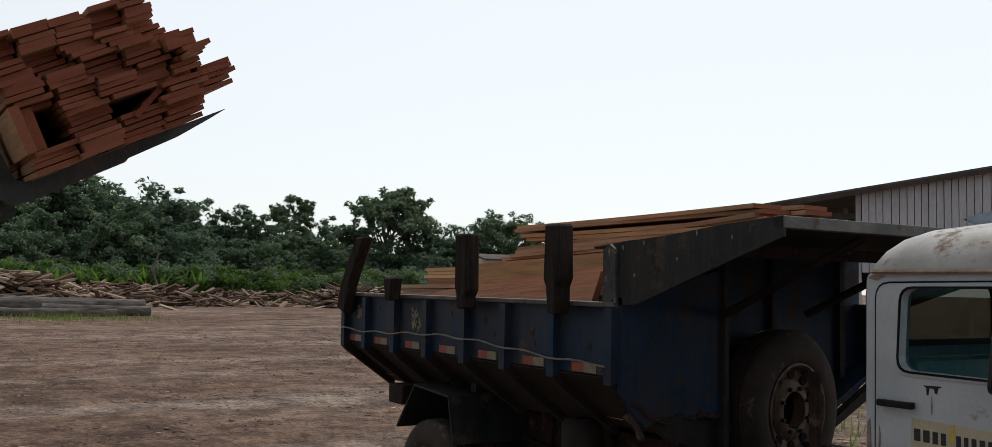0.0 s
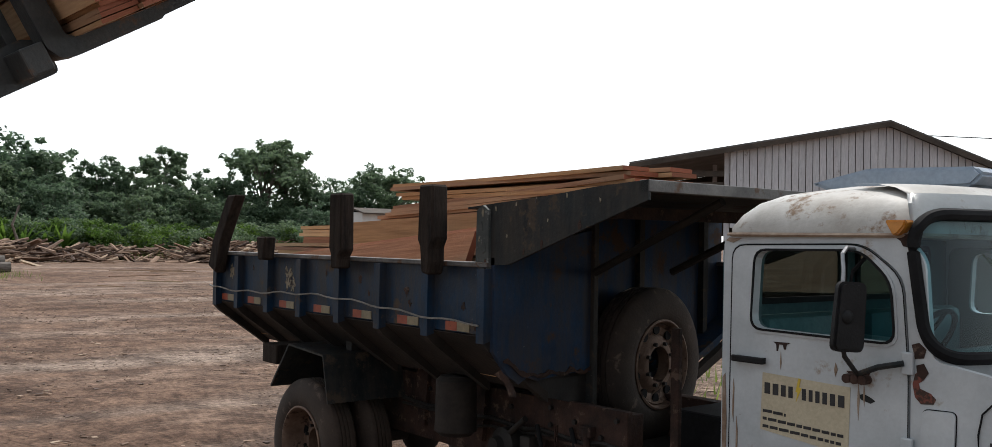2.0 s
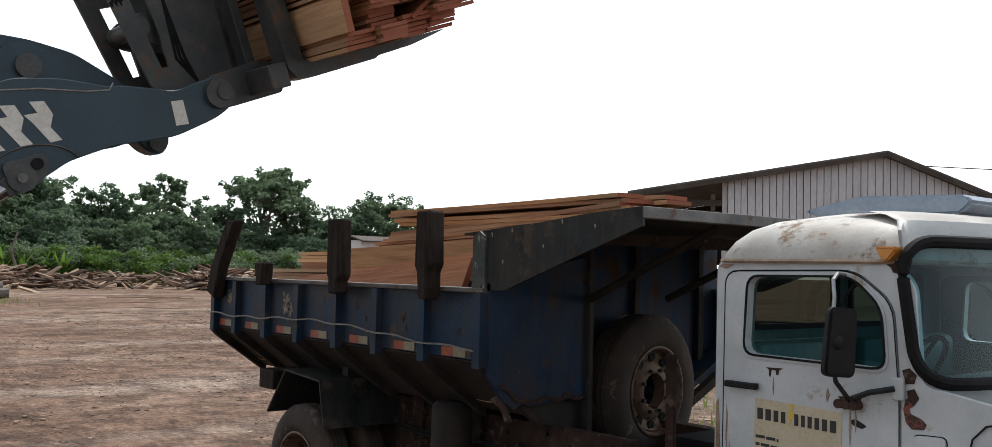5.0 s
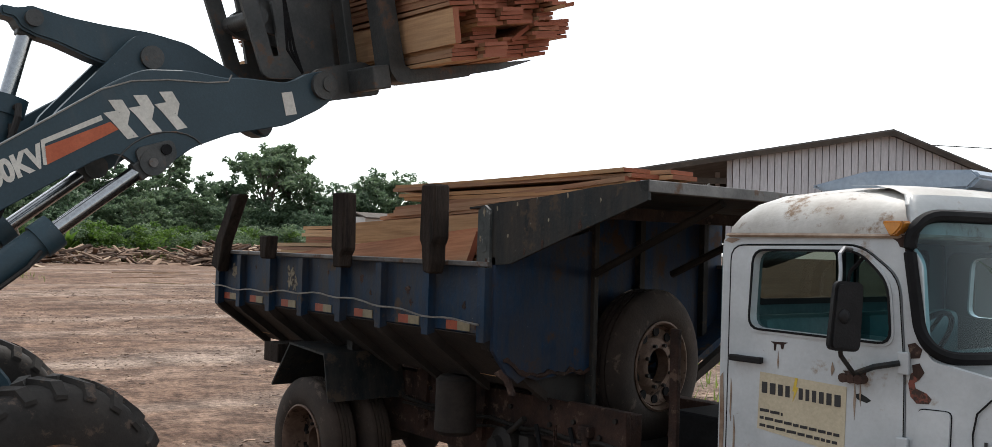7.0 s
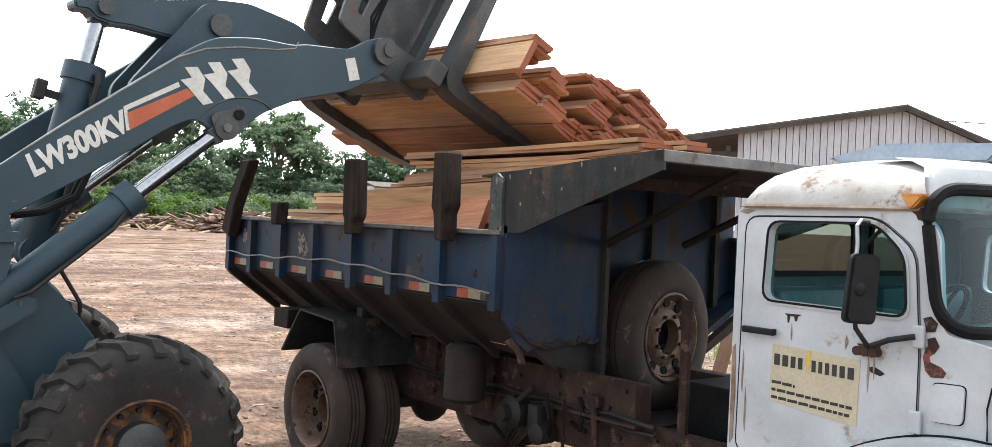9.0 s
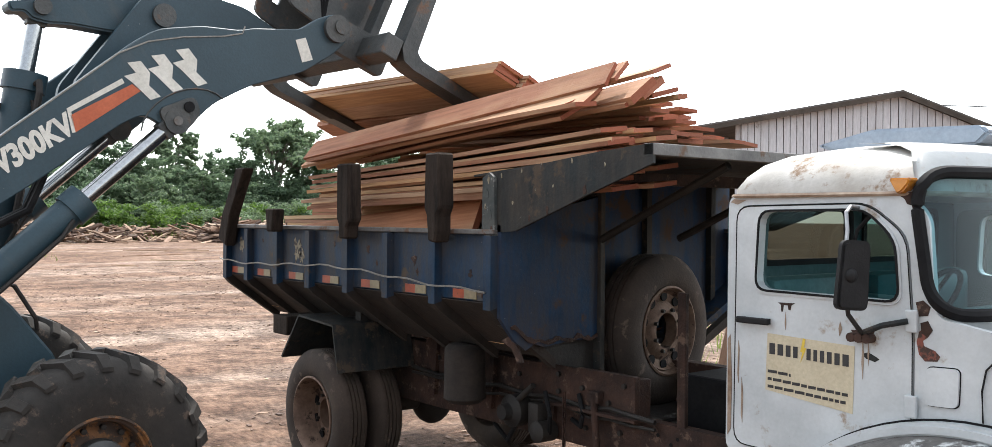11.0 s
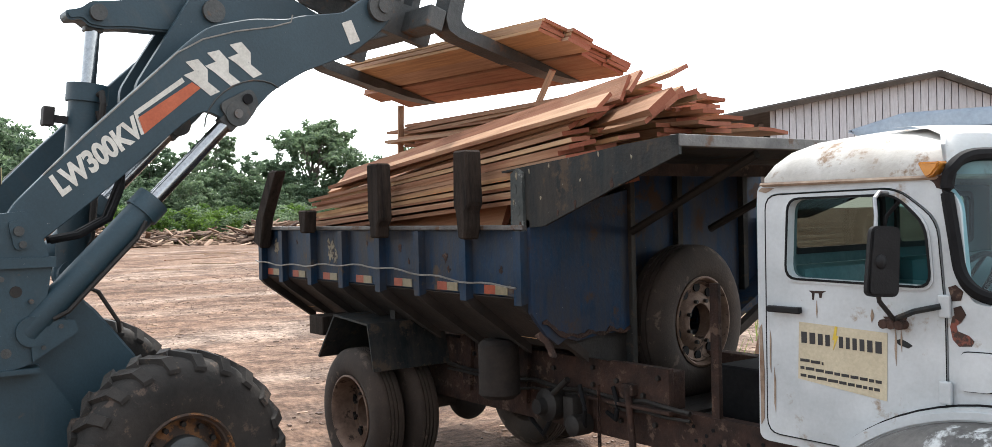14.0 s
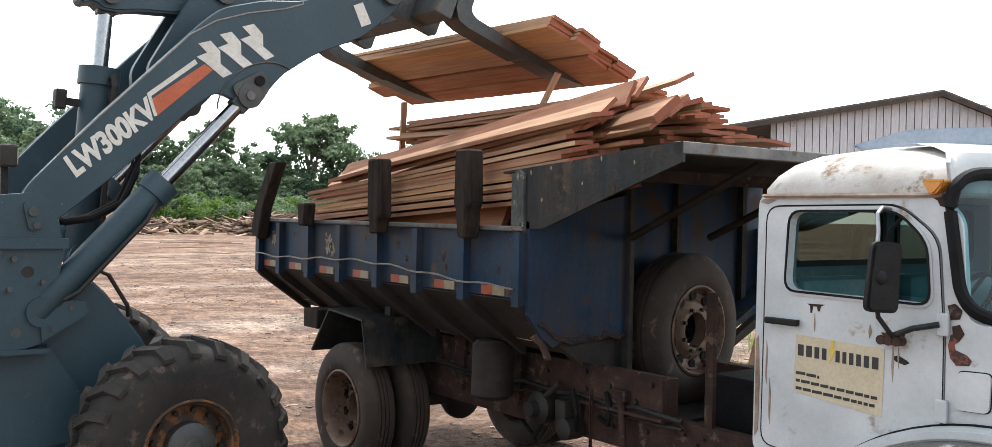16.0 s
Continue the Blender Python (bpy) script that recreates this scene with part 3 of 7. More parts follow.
def grass(name, spots, n, h, label):
    rng = random.Random(n)
    verts, faces = [], []
    for _ in range(n):
        x0, y0, rx, ry = rng.choice(spots)
        x, y = rng.gauss(x0, rx), rng.gauss(y0, ry)
        a, hh, w = rng.uniform(0, 6.28), h * rng.uniform(0.4, 1.2), h * 0.05
        dx, dy = math.cos(a), math.sin(a)
        i = len(verts)
        verts += [(x - dy * w, y + dx * w, -0.02), (x + dy * w, y - dx * w, -0.02), (x + dx * hh * 0.45, y + dy * hh * 0.45, hh)]
        faces.append((i, i + 1, i + 2))
    me = bpy.data.meshes.new(name)
    me.from_pydata(verts, [], faces)
    me.materials.append(M_GRASS)
    return tagged(new(name, me), label, "grass", kind="stuff")


grass("far_grass", [(-80, 14 + 4 * i, 2.0, 3.0) for i in range(7)], 9000, 0.9, "tall green grass along the edge of the woods")
grass("tuft_grass", [(-52, 3, 3.0, 2.0), (-47, 5, 2.5, 2.0)], 2500, 0.3, "thin dry grass round the old log")
grass("verge_grass", [(1.5, 8.5, 1.5, 1.0), (0.5, 11, 2.0, 1.5), (2.6, 10, 1, 1.5)], 5000, 0.32, "green weeds beyond the truck")


# ---- logs, offcut heaps, pole ----
def build_log(x, y, length, r, ang, seed):
    rng = random.Random(seed)
    bm = bmesh.new()
    rings = []
    for i in range(15):
        t = i / 14
        rr = r * (1 - 0.25 * t)
        rings.append([Vector((length * (t - 0.5), rr * (1 + 0.2 * noise.noise((i * 0.4, k * 0.9, seed))) * math.cos(2 * math.pi * k / 18), r + rr * (1 + 0.2 * noise.noise((i * 0.4, k * 0.9, seed))) * math.sin(2 * math.pi * k / 18) - 0.05)) for k in range(18)])
    vs = loft(bm, rings)
    bm.faces.new(vs[0][::-1])
    bm.faces.new(vs[-1])
    o = tagged(part("felled_log", bm, M_LOG, smooth=True), "weathered grey felled log lying on the yard", "log", group="old logs in the yard")
    o.matrix_world = pose(x, y, 0, 0, 0, ang)


build_log(-51.5, 5.0, 8.6, 0.55, 82, 1)
build_log(-53.5, 0.5, 9.0, 0.5, 85, 2)
build_log(-56, 2.0, 10.0, 0.42, 78, 3)
build_log(-50.3, 6.6, 5.6, 0.36, 88, 4)
build_log(-49.6, 4.2, 6.5, 0.27, 84, 5)
build_log(-52.6, 6.0, 6.8, 0.3, 80, 6)


def offcut_heap(x, y, w, d, h, n, seed, label):
    """A heap of thrown slabs and offcuts."""
    rng = random.Random(seed)
    verts, faces = [], []
    for _ in range(n):
        px, py = rng.gauss(0, 0.38), rng.gauss(0, 0.38)
        hz = h * max(0.03, 1 - (px * px + py * py) * 1.1) * rng.random()
        m = Matrix.Translation((x + px * d, y + py * w, hz + 0.06)) @ Euler((rng.gauss(0, 0.3), rng.gauss(0, 0.22), rng.gauss(1.3, 0.75))).to_matrix().to_4x4()
        l, ww, tt = rng.uniform(0.8, 3.6), rng.uniform(0.06, 0.22), rng.uniform(0.02, 0.08)
        i = len(verts)
        for sx in (-1, 1):
            for sy, sz in ((-1, -1), (1, -1), (0.7, 1), (-0.7, 1)):
                verts.append(tuple(m @ Vector((sx * l / 2, sy * ww, sz * tt))))
        faces += [(i, i + 1, i + 5, i + 4), (i + 1, i + 2, i + 6, i + 5), (i + 2, i + 3, i + 7, i + 6), (i + 3, i, i + 4, i + 7), (i + 3, i + 2, i + 1, i), (i + 4, i + 5, i + 6, i + 7)]
    me = bpy.data.meshes.new("offcut_heap")
    me.from_pydata(verts, [], faces)
    me.materials.append(M_OFFCUT)
    return tagged(new("offcut_heap", me), label, "wood heap", kind="stuff")


offcut_heap(-76, 34, 9, 5, 1.6, 520, 1, "heap of brown slabs and sawmill offcuts")
offcut_heap(-72, 30.5, 4, 3, 1.5, 320, 2, "heap of pale sawmill offcuts")
offcut_heap(-78, 24, 10, 5, 1.1, 360, 3, "long low heap of sawmill offcuts")
offcut_heap(-74, 12, 12, 6, 1.6, 900, 4, "large heap of pale offcuts near the trees")
offcut_heap(-66, 1.5, 9, 5, 2.6, 900, 5, "tangled heap of slabs behind the logs")
offcut_heap(-82, 45, 14, 5, 2.0, 420, 6, "heap of offcuts beyond the truck")
offcut_heap(-80, 60, 16, 5, 2.2, 420, 7, "heap of pale offcuts beyond the truck")


def build_pole():
    bm = bmesh.new()
    limb(bm, (0, 0, -0.3), (0.1, 0.05, 4.4), 0.14, 0.1, random.Random(3), 8)
    o = tagged(part("wooden_pole", bm, M_GREYWOOD, smooth=True), "bare grey wooden pole standing in the grass", "pole")
    o.matrix_world = pose(-78, 16.2, 0)


build_pole()


def ground_board(x, y, l, w, a):
    bm = bmesh.new()
    box(bm, (-l / 2, -w / 2, 0), (l / 2, w / 2, 0.04), bevel=0.005)
    o = tagged(part("loose_board", bm, M_DEBRIS), "loose weathered board lying on the earth", "board", group="loose boards on the ground")
    o.matrix_world = pose(x, y, 0.01, 0, 0, a)


for gx, gy, gl, gw, ga in ((-44.6, 14.6, 4.2, 0.14, 108), (-38, 13, 2.4, 0.1, 35), (-52, 17.4, 4.6, 0.16, 96), (-34, 9.5, 1.6, 0.08, 20), (-50.2, 18.3, 2.6, 0.12, 80)):
    ground_board(gx, gy, gl, gw, ga)


# ---- shed ----
def build_shed():
    """Local x faces the yard, local y runs along the gable; the ridge leans to one side."""
    shed = thing("sawmill_shed", "open sawmill shed with a pale boarded gable", "shed", kind="structure", at=pose(-9.78, 18.36, 0, 0, 0, -48))
    YL, YA, ZA, YR = -2.75, 4.14, 5.5, 9.4

    def ztop(y):
        return ZA - (0.168 * (YA - y) if y < YA else 0.43 * (y - YA))
    roof = bmesh.new()
    strip(roof, [(YL, ztop(YL)), (YA, ZA), (YR, ztop(YR))], "x", 0.3, -11, 0.06)
    part("roof", roof, M_SHEDROOF, shed, "dull grey sheet roof with a low ridge")
    barge = bmesh.new()
    strip(barge, [(YL, ztop(YL) - 0.12), (YA, ZA - 0.12), (YR, ztop(YR) - 0.12)], "x", 0.32, 0.28, 0.13)
    part("barge_board", barge, M_SHEDDARK, shed)
    for y0, y1, zz in ((YL, 0.0, 0.3), (YL, 0.0, 0.62)):
        tb = bmesh.new()
        box(tb, (-0.2, y0, ztop(YL) - zz), (-0.1, y1, ztop(YL) - zz + 0.16))
        part("tie_beam", tb, M_SHEDDARK, shed)
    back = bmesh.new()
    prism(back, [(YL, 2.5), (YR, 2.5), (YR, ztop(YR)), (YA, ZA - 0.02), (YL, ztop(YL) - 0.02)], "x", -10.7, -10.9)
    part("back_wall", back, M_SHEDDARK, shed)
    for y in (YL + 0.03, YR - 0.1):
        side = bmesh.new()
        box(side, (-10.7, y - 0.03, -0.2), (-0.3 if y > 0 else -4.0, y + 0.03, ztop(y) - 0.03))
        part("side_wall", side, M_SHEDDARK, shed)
    rng = random.Random(8)
    for y in (YL + 0.15, -0.08):
        for x in (-0.1, -5.0):
            p = bmesh.new()
            box(p, (x - 0.07, y - 0.07, -0.2), (x + 0.07, y + 0.07, ztop(y) - 0.03), bevel=0.01)
            part("post", p, M_SHEDDARK if y < -1 else M_SHEDWALL, shed)
    y = 0.0
    while y < YR - 0.2:
        w = min(rng.uniform(0.17, 0.21), YA - y if 0.05 < YA - y < 0.3 else 9)
        b = bmesh.new()
        dx = rng.uniform(0, 0.03)
        y1 = y + w - 0.02
        prism(b, [(y, 2.62), (y1, 2.62), (y1, ztop(y1) - 0.1), (y, ztop(y) - 0.1)] if ztop(y1) > 2.8 else [(y, -0.1), (y1, -0.1), (y1, ztop(y1) - 0.1), (y, ztop(y) - 0.1)], "x", 0.05 + dx, 0.02)
        part("wall_board", b, M_SHEDWALL, shed)
        y += w
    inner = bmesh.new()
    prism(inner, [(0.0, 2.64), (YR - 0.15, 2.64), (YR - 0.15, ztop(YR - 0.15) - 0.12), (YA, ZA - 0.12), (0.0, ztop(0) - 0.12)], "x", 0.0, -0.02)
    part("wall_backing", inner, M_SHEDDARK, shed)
    cb = bmesh.new()
    tube(cb, [(0.2, YA + 0.9 + 1.2 * k, 5.15 - 0.25 * math.sin(math.pi * k / 14) + 0.0 * k) for k in range(15)], 0.014, 5)
    tagged(part("power_cable", cb, M_BLACK), "thin black cable hanging from the shed ridge", "cable").matrix_world = pose(-9.78, 18.36, 0, 0, 0, -48)


build_shed()


def timber_stack(x, y, ang, courses, seed):
    """Boards stacked under the shed roof."""
    rng = random.Random(seed)
    st = thing("timber_stack", "stack of brown sawn boards under the shed roof", "timber stack", "timber stacks in the shed", at=pose(x, y, 0, 0, 0, ang))
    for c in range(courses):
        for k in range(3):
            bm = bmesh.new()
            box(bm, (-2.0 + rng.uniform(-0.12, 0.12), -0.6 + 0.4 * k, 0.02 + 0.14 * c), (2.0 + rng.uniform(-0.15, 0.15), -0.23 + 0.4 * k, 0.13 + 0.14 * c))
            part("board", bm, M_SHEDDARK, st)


timber_stack(-10.6, 23.0, 42, 5, 1)
timber_stack(-8.2, 24.6, 40, 4, 2)


def build_far_house():
    h = thing("far_house", "low whitewashed house with a rusty sheet roof", "house")
    w = bmesh.new()
    box(w, (-64, 37.9, -0.2), (-61, 46, 4.35))
    part("wall", w, M_PLASTER, h)
    r = bmesh.new()
    strip(r, [(-60.4, 4.3), (-62.5, 4.75), (-64.6, 4.3)], "y", 37.7, 46.6, 0.12)
    part("roof", r, M_SHEDDARK, h)


build_far_house()


def build_wall_beyond():
    w = bmesh.new()
    box(w, (-8.5, 30, -0.1), (14, 30.2, 2.3))
    tagged(part("yard_wall", w, M_PLASTER), "whitewashed boundary wall beyond the truck", "wall", kind="structure")


build_wall_beyond()


# ---- the dump truck ----
SMALL = {}


def truck_wheel(parent, name, m, r=0.51, w=0.25, dish=0.1, seg=44):
    """Wheel whose axis is the local x, its outer face at +x = 0."""
    wh = group_node(name, parent, m)
    bm = bmesh.new()
    prof = [(0.29, -0.03), (0.31, -0.012), (0.36, 0.0), (0.44, -0.008), (0.485, -0.03), (r - 0.006, -0.05)]
    for k in range(4):
        a = -0.06 - k * (w - 0.12) / 4
        prof += [(r, a), (r, a - (w - 0.12) / 4 + 0.012), (r - 0.014, a - (w - 0.12) / 4 + 0.010), (r - 0.014, a - (w - 0.12) / 4 + 0.002)]
    prof += [(r - 0.01, -w + 0.05), (0.485, -w + 0.03), (0.44, -w + 0.008), (0.36, -w), (0.3, -w + 0.03), (0.29, -w + 0.06), (0.29, -0.03)]
    lathe(bm, prof, seg=seg)
    part("tyre", bm, M_TYRE, wh, smooth=True)
    rim = bmesh.new()
    lathe(rim, [(0.300, -0.02), (0.305, -0.005), (0.292, 0.0), (0.28, -0.012), (0.272, -0.05), (0.265, -dish * 0.6), (0.25, -dish), (0.2, -dish - 0.015),
                (0.165, -dish + 0.02), (0.12, -dish + 0.025), (0.118, -dish - 0.06)], seg=seg)
    part("rim", rim, M_RIM, wh, smooth=True)
    if "hole" not in SMALL:
        hole = bmesh.new()
        lathe(hole, [(0.0, 0.0), (0.034, 0.0), (0.034, -0.012)], seg=12)
        nut = bmesh.new()
        rod(nut, (0, 0, 0), (0.035, 0, 0), 0.013, seg=6)
        for key, b, mt in (("hole", hole, M_BLACK), ("nut", nut, M_DARK)):
            me = bpy.data.meshes.new(key)
            b.to_mesh(me)
            b.free()
            me.materials.append(mt)
            SMALL[key] = me
    for key, n, rr, dx, nm in (("hole", 10, 0.232, -dish + 0.004, "hand_hole"), ("nut", 8, 0.145, -dish + 0.012, "wheel_nut")):
        for k in range(n):
            a = 2 * math.pi * (k + 0.5) / n
            o = new(nm, SMALL[key])
            o.parent = wh
            o.location = (dx, rr * math.cos(a), rr * math.sin(a))
    return wh


FACE_NEAR = Matrix.Rotation(radians(-90), 4, "Z")     # local x towards -y
FACE_FAR = Matrix.Rotation(radians(90), 4, "Z")


def build_truck():
    tk = thing("dump_truck", "old dump truck with a white cab and dark blue tipping body", "truck")
    YN, YF = -0.05, 2.45
    # ---------- tipping body ----------
    bed = bmesh.new()
    sec = [(YN, 1.98), (YN, 1.56), (0.42, 1.2), (1.78, 1.2), (YF, 1.56), (YF, 1.98)]
    inner = [(YF - 0.04, 1.98), (YF - 0.04, 1.58), (1.76, 1.24), (0.44, 1.24), (YN + 0.04, 1.58), (YN + 0.04, 1.98)]
    prism(bed, sec + inner, "x", -1.28, 2.5)
    body = part("tipping_body", bed, M_BLUE, tk, "scuffed dark blue steel tipping body")
    slope = bmesh.new()
    strip(slope, [(0.42, 1.192), (YN, 1.552)], "x", -1.26, 2.5, 0.006)
    part("slanted_floor", slope, M_UNDER, body, "dust-covered slanted underside")
    for y0, y1 in ((YN - 0.035, YN + 0.06), (YF - 0.06, YF + 0.035)):
        rim = bmesh.new()
        box(rim, (-1.3, y0, 1.962), (2.56, y1, 1.992), bevel=0.006)
        part("top_rail", rim, M_GREYSTEEL, body, "bare worn grey top rail")
    tg = bmesh.new()
    prism(tg, [(YN + 0.02, 1.58), (0.44, 1.22), (1.76, 1.22), (YF - 0.02, 1.58), (YF - 0.02, 1.95), (YN + 0.02, 1.95)], "x", -1.3, -1.25)
    part("tailgate", tg, M_BLUE, body)
    for x in (-1.27, -0.83, -0.27, 0.28, 0.86, 1.4, 1.96, 2.53):
        for s, yo in ((-1, YN), (1, YF)):
            r = bmesh.new()
            prism(r, [(yo + 0.055 * s, 1.955), (yo - 0.002 * s, 1.955), (yo - 0.002 * s, 1.53), (yo + 0.055 * s, 1.515)], "x", x - 0.035, x + 0.035)
            yb = 0.42 if s < 0 else 1.78
            lr = bmesh.new()
            prism(lr, [(yo + 0.05 * s, 1.515), (yo - 0.002 * s, 1.55), (yb, 1.19), (yb, 1.13), (yo + 0.01 * s, 1.47)], "x", x - 0.03, x + 0.03)
            part("lower_rib", lr, M_UNDER, body)
            part("rib", r, M_BLUE, body)
    for x in (-1.1, -0.58, 0.0, 0.56, 1.13, 1.7, 2.24):
        a, b = bmesh.new(), bmesh.new()
        box(a, (x - 0.115, YN - 0.006, 1.565), (x + 0.0, YN, 1.62))
        part("red_reflector", a, M_REFR, body, "red reflective strip")
        box(b, (x + 0.002, YN - 0.006, 1.565), (x + 0.125, YN, 1.62))
        part("white_reflector", b, M_REFW, body, "dusty white reflective strip")
    rngp = random.Random(6)
    for x, z, r in ((-1.02, 1.82, 0.075), (0.02, 1.8, 0.1), (0.1, 1.75, 0.06), (0.62, 1.86, 0.03), (1.1, 1.83, 0.05), (1.22, 1.74, 0.035), (1.68, 1.78, 0.06), (1.72, 1.7, 0.04), (2.3, 1.72, 0.04), (2.42, 1.6, 0.03), (-0.6, 1.86, 0.03)):
        cp = bmesh.new()
        rc = r * (0.9 if r > 0.055 and x < 1.3 else 0.6)
        prism(cp, [(x + rc * f * math.cos(a), z + 1.4 * rc * f * math.sin(a)) for a, f in [(2 * math.pi * k / 19, rngp.uniform(0.25, 1.0)) for k in range(19)]], "y", YN - 0.0025, YN)
        part("paint_chip", cp, M_CHIP if r > 0.055 and x < 1.3 else M_RUST, body)
    wr = bmesh.new()
    wp = [(-1.36, YN - 0.06, 1.69)]
    for k in range(33):
        x = -1.27 + 3.8 * k / 32
        wp.append((x, YN - 0.068, 1.695 - 0.018 * math.sin(x * 5.6) ** 2 + 0.02 * math.sin(x * 2.1) - 0.035 * max(0, x) ** 1.3 * 0.35))
    tube(wr, wp, 0.0065, 5)
    part("tie_wire", wr, M_WIRE, body, "slack galvanised wire strung along the side")
    # front of the body
    fp = bmesh.new()
    prism(fp, [(YN, 1.97), (YN, 1.47), (0.06, 1.33), (0.15, 1.265), (0.22, 1.3), (0.3, 1.275), (0.5, 1.3), (0.75, 1.3), (0.75, 2.2), (YN, 2.02)], "x", 2.56, 2.59)
    part("front_panel", fp, M_BLUEPANEL, body, "blue front panel streaked with rust")
    lip = bmesh.new()
    edge = [(0.03 + 0.03 * k, 1.3 + 0.012 * math.sin(k * 1.1) + 0.1 * max(0, 1 - k / 6)) for k in range(25)]
    rngl = random.Random(9)
    prism(lip, edge + [(y, z + rngl.uniform(0.012, 0.04)) for y, z in edge[::-1]], "x", 2.588, 2.6)
    part("torn_lip", lip, M_RUST, body, "torn rusty lower edge")
    skirt = bmesh.new()
    prism(skirt, [(0.0, 1.42), (0.75, 1.34), (0.75, 1.08), (0.42, 1.16)], "x", 2.5, 2.556)
    part("skirt", skirt, M_DARK, body)
    pil = bmesh.new()
    box(pil, (2.3, 0.745, 1.08), (2.62, 0.785, 2.3), bevel=0.005)
    part("pillar", pil, M_BLUEGREY, body)
    rec = bmesh.new()
    box(rec, (2.26, 0.78, 1.28), (2.29, YF, 2.32))
    part("recess_panel", rec, M_BLUEPANEL, body)
    for y in (1.5, 2.2):
        st = bmesh.new()
        box(st, (2.288, y - 0.025, 1.28), (2.34, y + 0.025, 2.32))
        part("stiffener", st, M_BLUEGREY, body)
    roofp = bmesh.new()
    strip(roofp, [(2.3, 2.31), (2.5, 2.325), (3.74, 2.415)], "y", YN + 0.02, YF, 0.012)
    part("visor_plate", roofp, M_BLUEGREY, body)
    for yo, yi in ((YN, YN + 0.02), (YF - 0.02, YF)):
        gs = bmesh.new()
        prism(gs, [(2.47, 1.97), (2.455, 2.2), (2.49, 2.325), (2.9, 2.36), (3.4, 2.41), (3.78, 2.435), (3.78, 2.335), (3.3, 2.18), (2.72, 1.985)], "y", yo, yi)
        part("visor_side", gs, M_BLUEGREY, body, "battered dark side cheek of the cab guard")
    fl = bmesh.new()
    prism(fl, [(2.435, 1.99), (2.44, 2.3), (2.5, 2.33), (2.55, 2.3), (2.56, 1.9), (2.53, 1.83), (2.5, 1.9)], "y", YN - 0.02, YN)
    part("corner_plate", fl, M_GREYSTEEL2, body, "dented corner plate with chipped paint")
    rngc = random.Random(12)
    for x, z, r, mt in ((2.5, 2.29, 0.022, M_CHIP), (2.49, 2.2, 0.03, M_GREYSTEEL2), (2.51, 2.08, 0.035, M_GREYSTEEL2), (2.53, 1.98, 0.03, M_RUST), (2.47, 2.13, 0.016, M_CHIP), (2.6, 2.31, 0.014, M_CHIP),
                        (2.78, 2.33, 0.012, M_CHIP), (2.95, 2.35, 0.014, M_CHIP), (3.2, 2.37, 0.012, M_CHIP), (2.85, 2.06, 0.02, M_RUST), (3.0, 2.11, 0.025, M_RUST), (3.3, 2.21, 0.025, M_RUST),
                        (3.05, 2.24, 0.009, M_CHIP), (2.7, 2.15, 0.012, M_CHIP), (3.45, 2.34, 0.012, M_CHIP), (2.9, 2.22, 0.007, M_CHIP)):
        cp = bmesh.new()
        dy = -0.023 if x < 2.56 else -0.003
        prism(cp, [(x + 0.7 * r * rngc.uniform(0.35, 1.0) * math.cos(a), z + 1.5 * r * rngc.uniform(0.35, 1.0) * math.sin(a)) for a in [2 * math.pi * k / 9 for k in range(9)]], "y", YN + dy, YN + dy + 0.0028)
        part("paint_chip", cp, mt, body)
    bar = bmesh.new()
    box(bar, (3.72, YN, 2.375), (3.785, YF, 2.435), bevel=0.004)
    part("visor_beam", bar, M_GREYSTEEL, body, "bare grey steel front beam")
    under = bmesh.new()
    box(under, (3.1, YN + 0.02, 2.26), (3.15, YF, 2.33))
    part("visor_cross_member", under, M_RUST, body)
    for y in (0.74, 1.48, 2.15):
        s = bmesh.new()
        tube(s, [(2.63, y, 1.93), (3.3, y, 2.22), (3.62, y, 2.36)], 0.026, 8)
        part("visor_strut", s, M_DARK, body)
    # timber stakes along the side
    def stake(outline, y0, y1, label):
        b = bmesh.new()
        prism(b, outline, "y", y0, y1)
        bmesh.ops.bevel(b, geom=b.edges[:], offset=0.012, segments=1, affect="EDGES")
        o = part("stake", b, M_POST, body, label)
        return o
    lab = "blackened stout timber stake"
    stake([(x + 0.045, z - 0.015) for x, z in ((1.975, 2.13), (1.985, 2.475), (2.13, 2.475), (2.14, 2.14), (2.11, 2.09), (2.11, 1.99), (2.09, 1.92), (2.02, 1.93), (2.0, 2.09))], YN - 0.16, YN - 0.04, lab)
    stake([(x + 0.065, z - 0.012) for x, z in ((0.84, 2.06), (0.84, 2.45), (1.0, 2.45), (1.01, 2.05), (0.97, 2.0), (0.965, 1.92), (0.87, 1.92), (0.865, 2.02))], YN - 0.15, YN - 0.04, lab)
    stake([(-1.27, 1.86), (-1.19, 2.08), (-0.9, 2.475), (-0.73, 2.475), (-1.03, 2.06), (-1.11, 1.8)], YN - 0.12, YN - 0.02, "leaning timber stake at the rear corner")
    stake([(-0.26, 2.125), (-0.1, 2.125), (-0.12, 2.02), (-0.13, 1.94), (-0.23, 1.94), (-0.24, 2.02)], YN - 0.15, YN - 0.05, "short stub of a timber stake")
    for x in (2.0, 0.85, -0.25):
        s2 = bmesh.new()
        box(s2, (x - 0.14, YF + 0.06, 1.85), (x + 0.14, YF + 0.16, 2.2 if x < 0 else 2.3), bevel=0.01)
        part("stake", s2, M_POST, body, "dark timber stake")
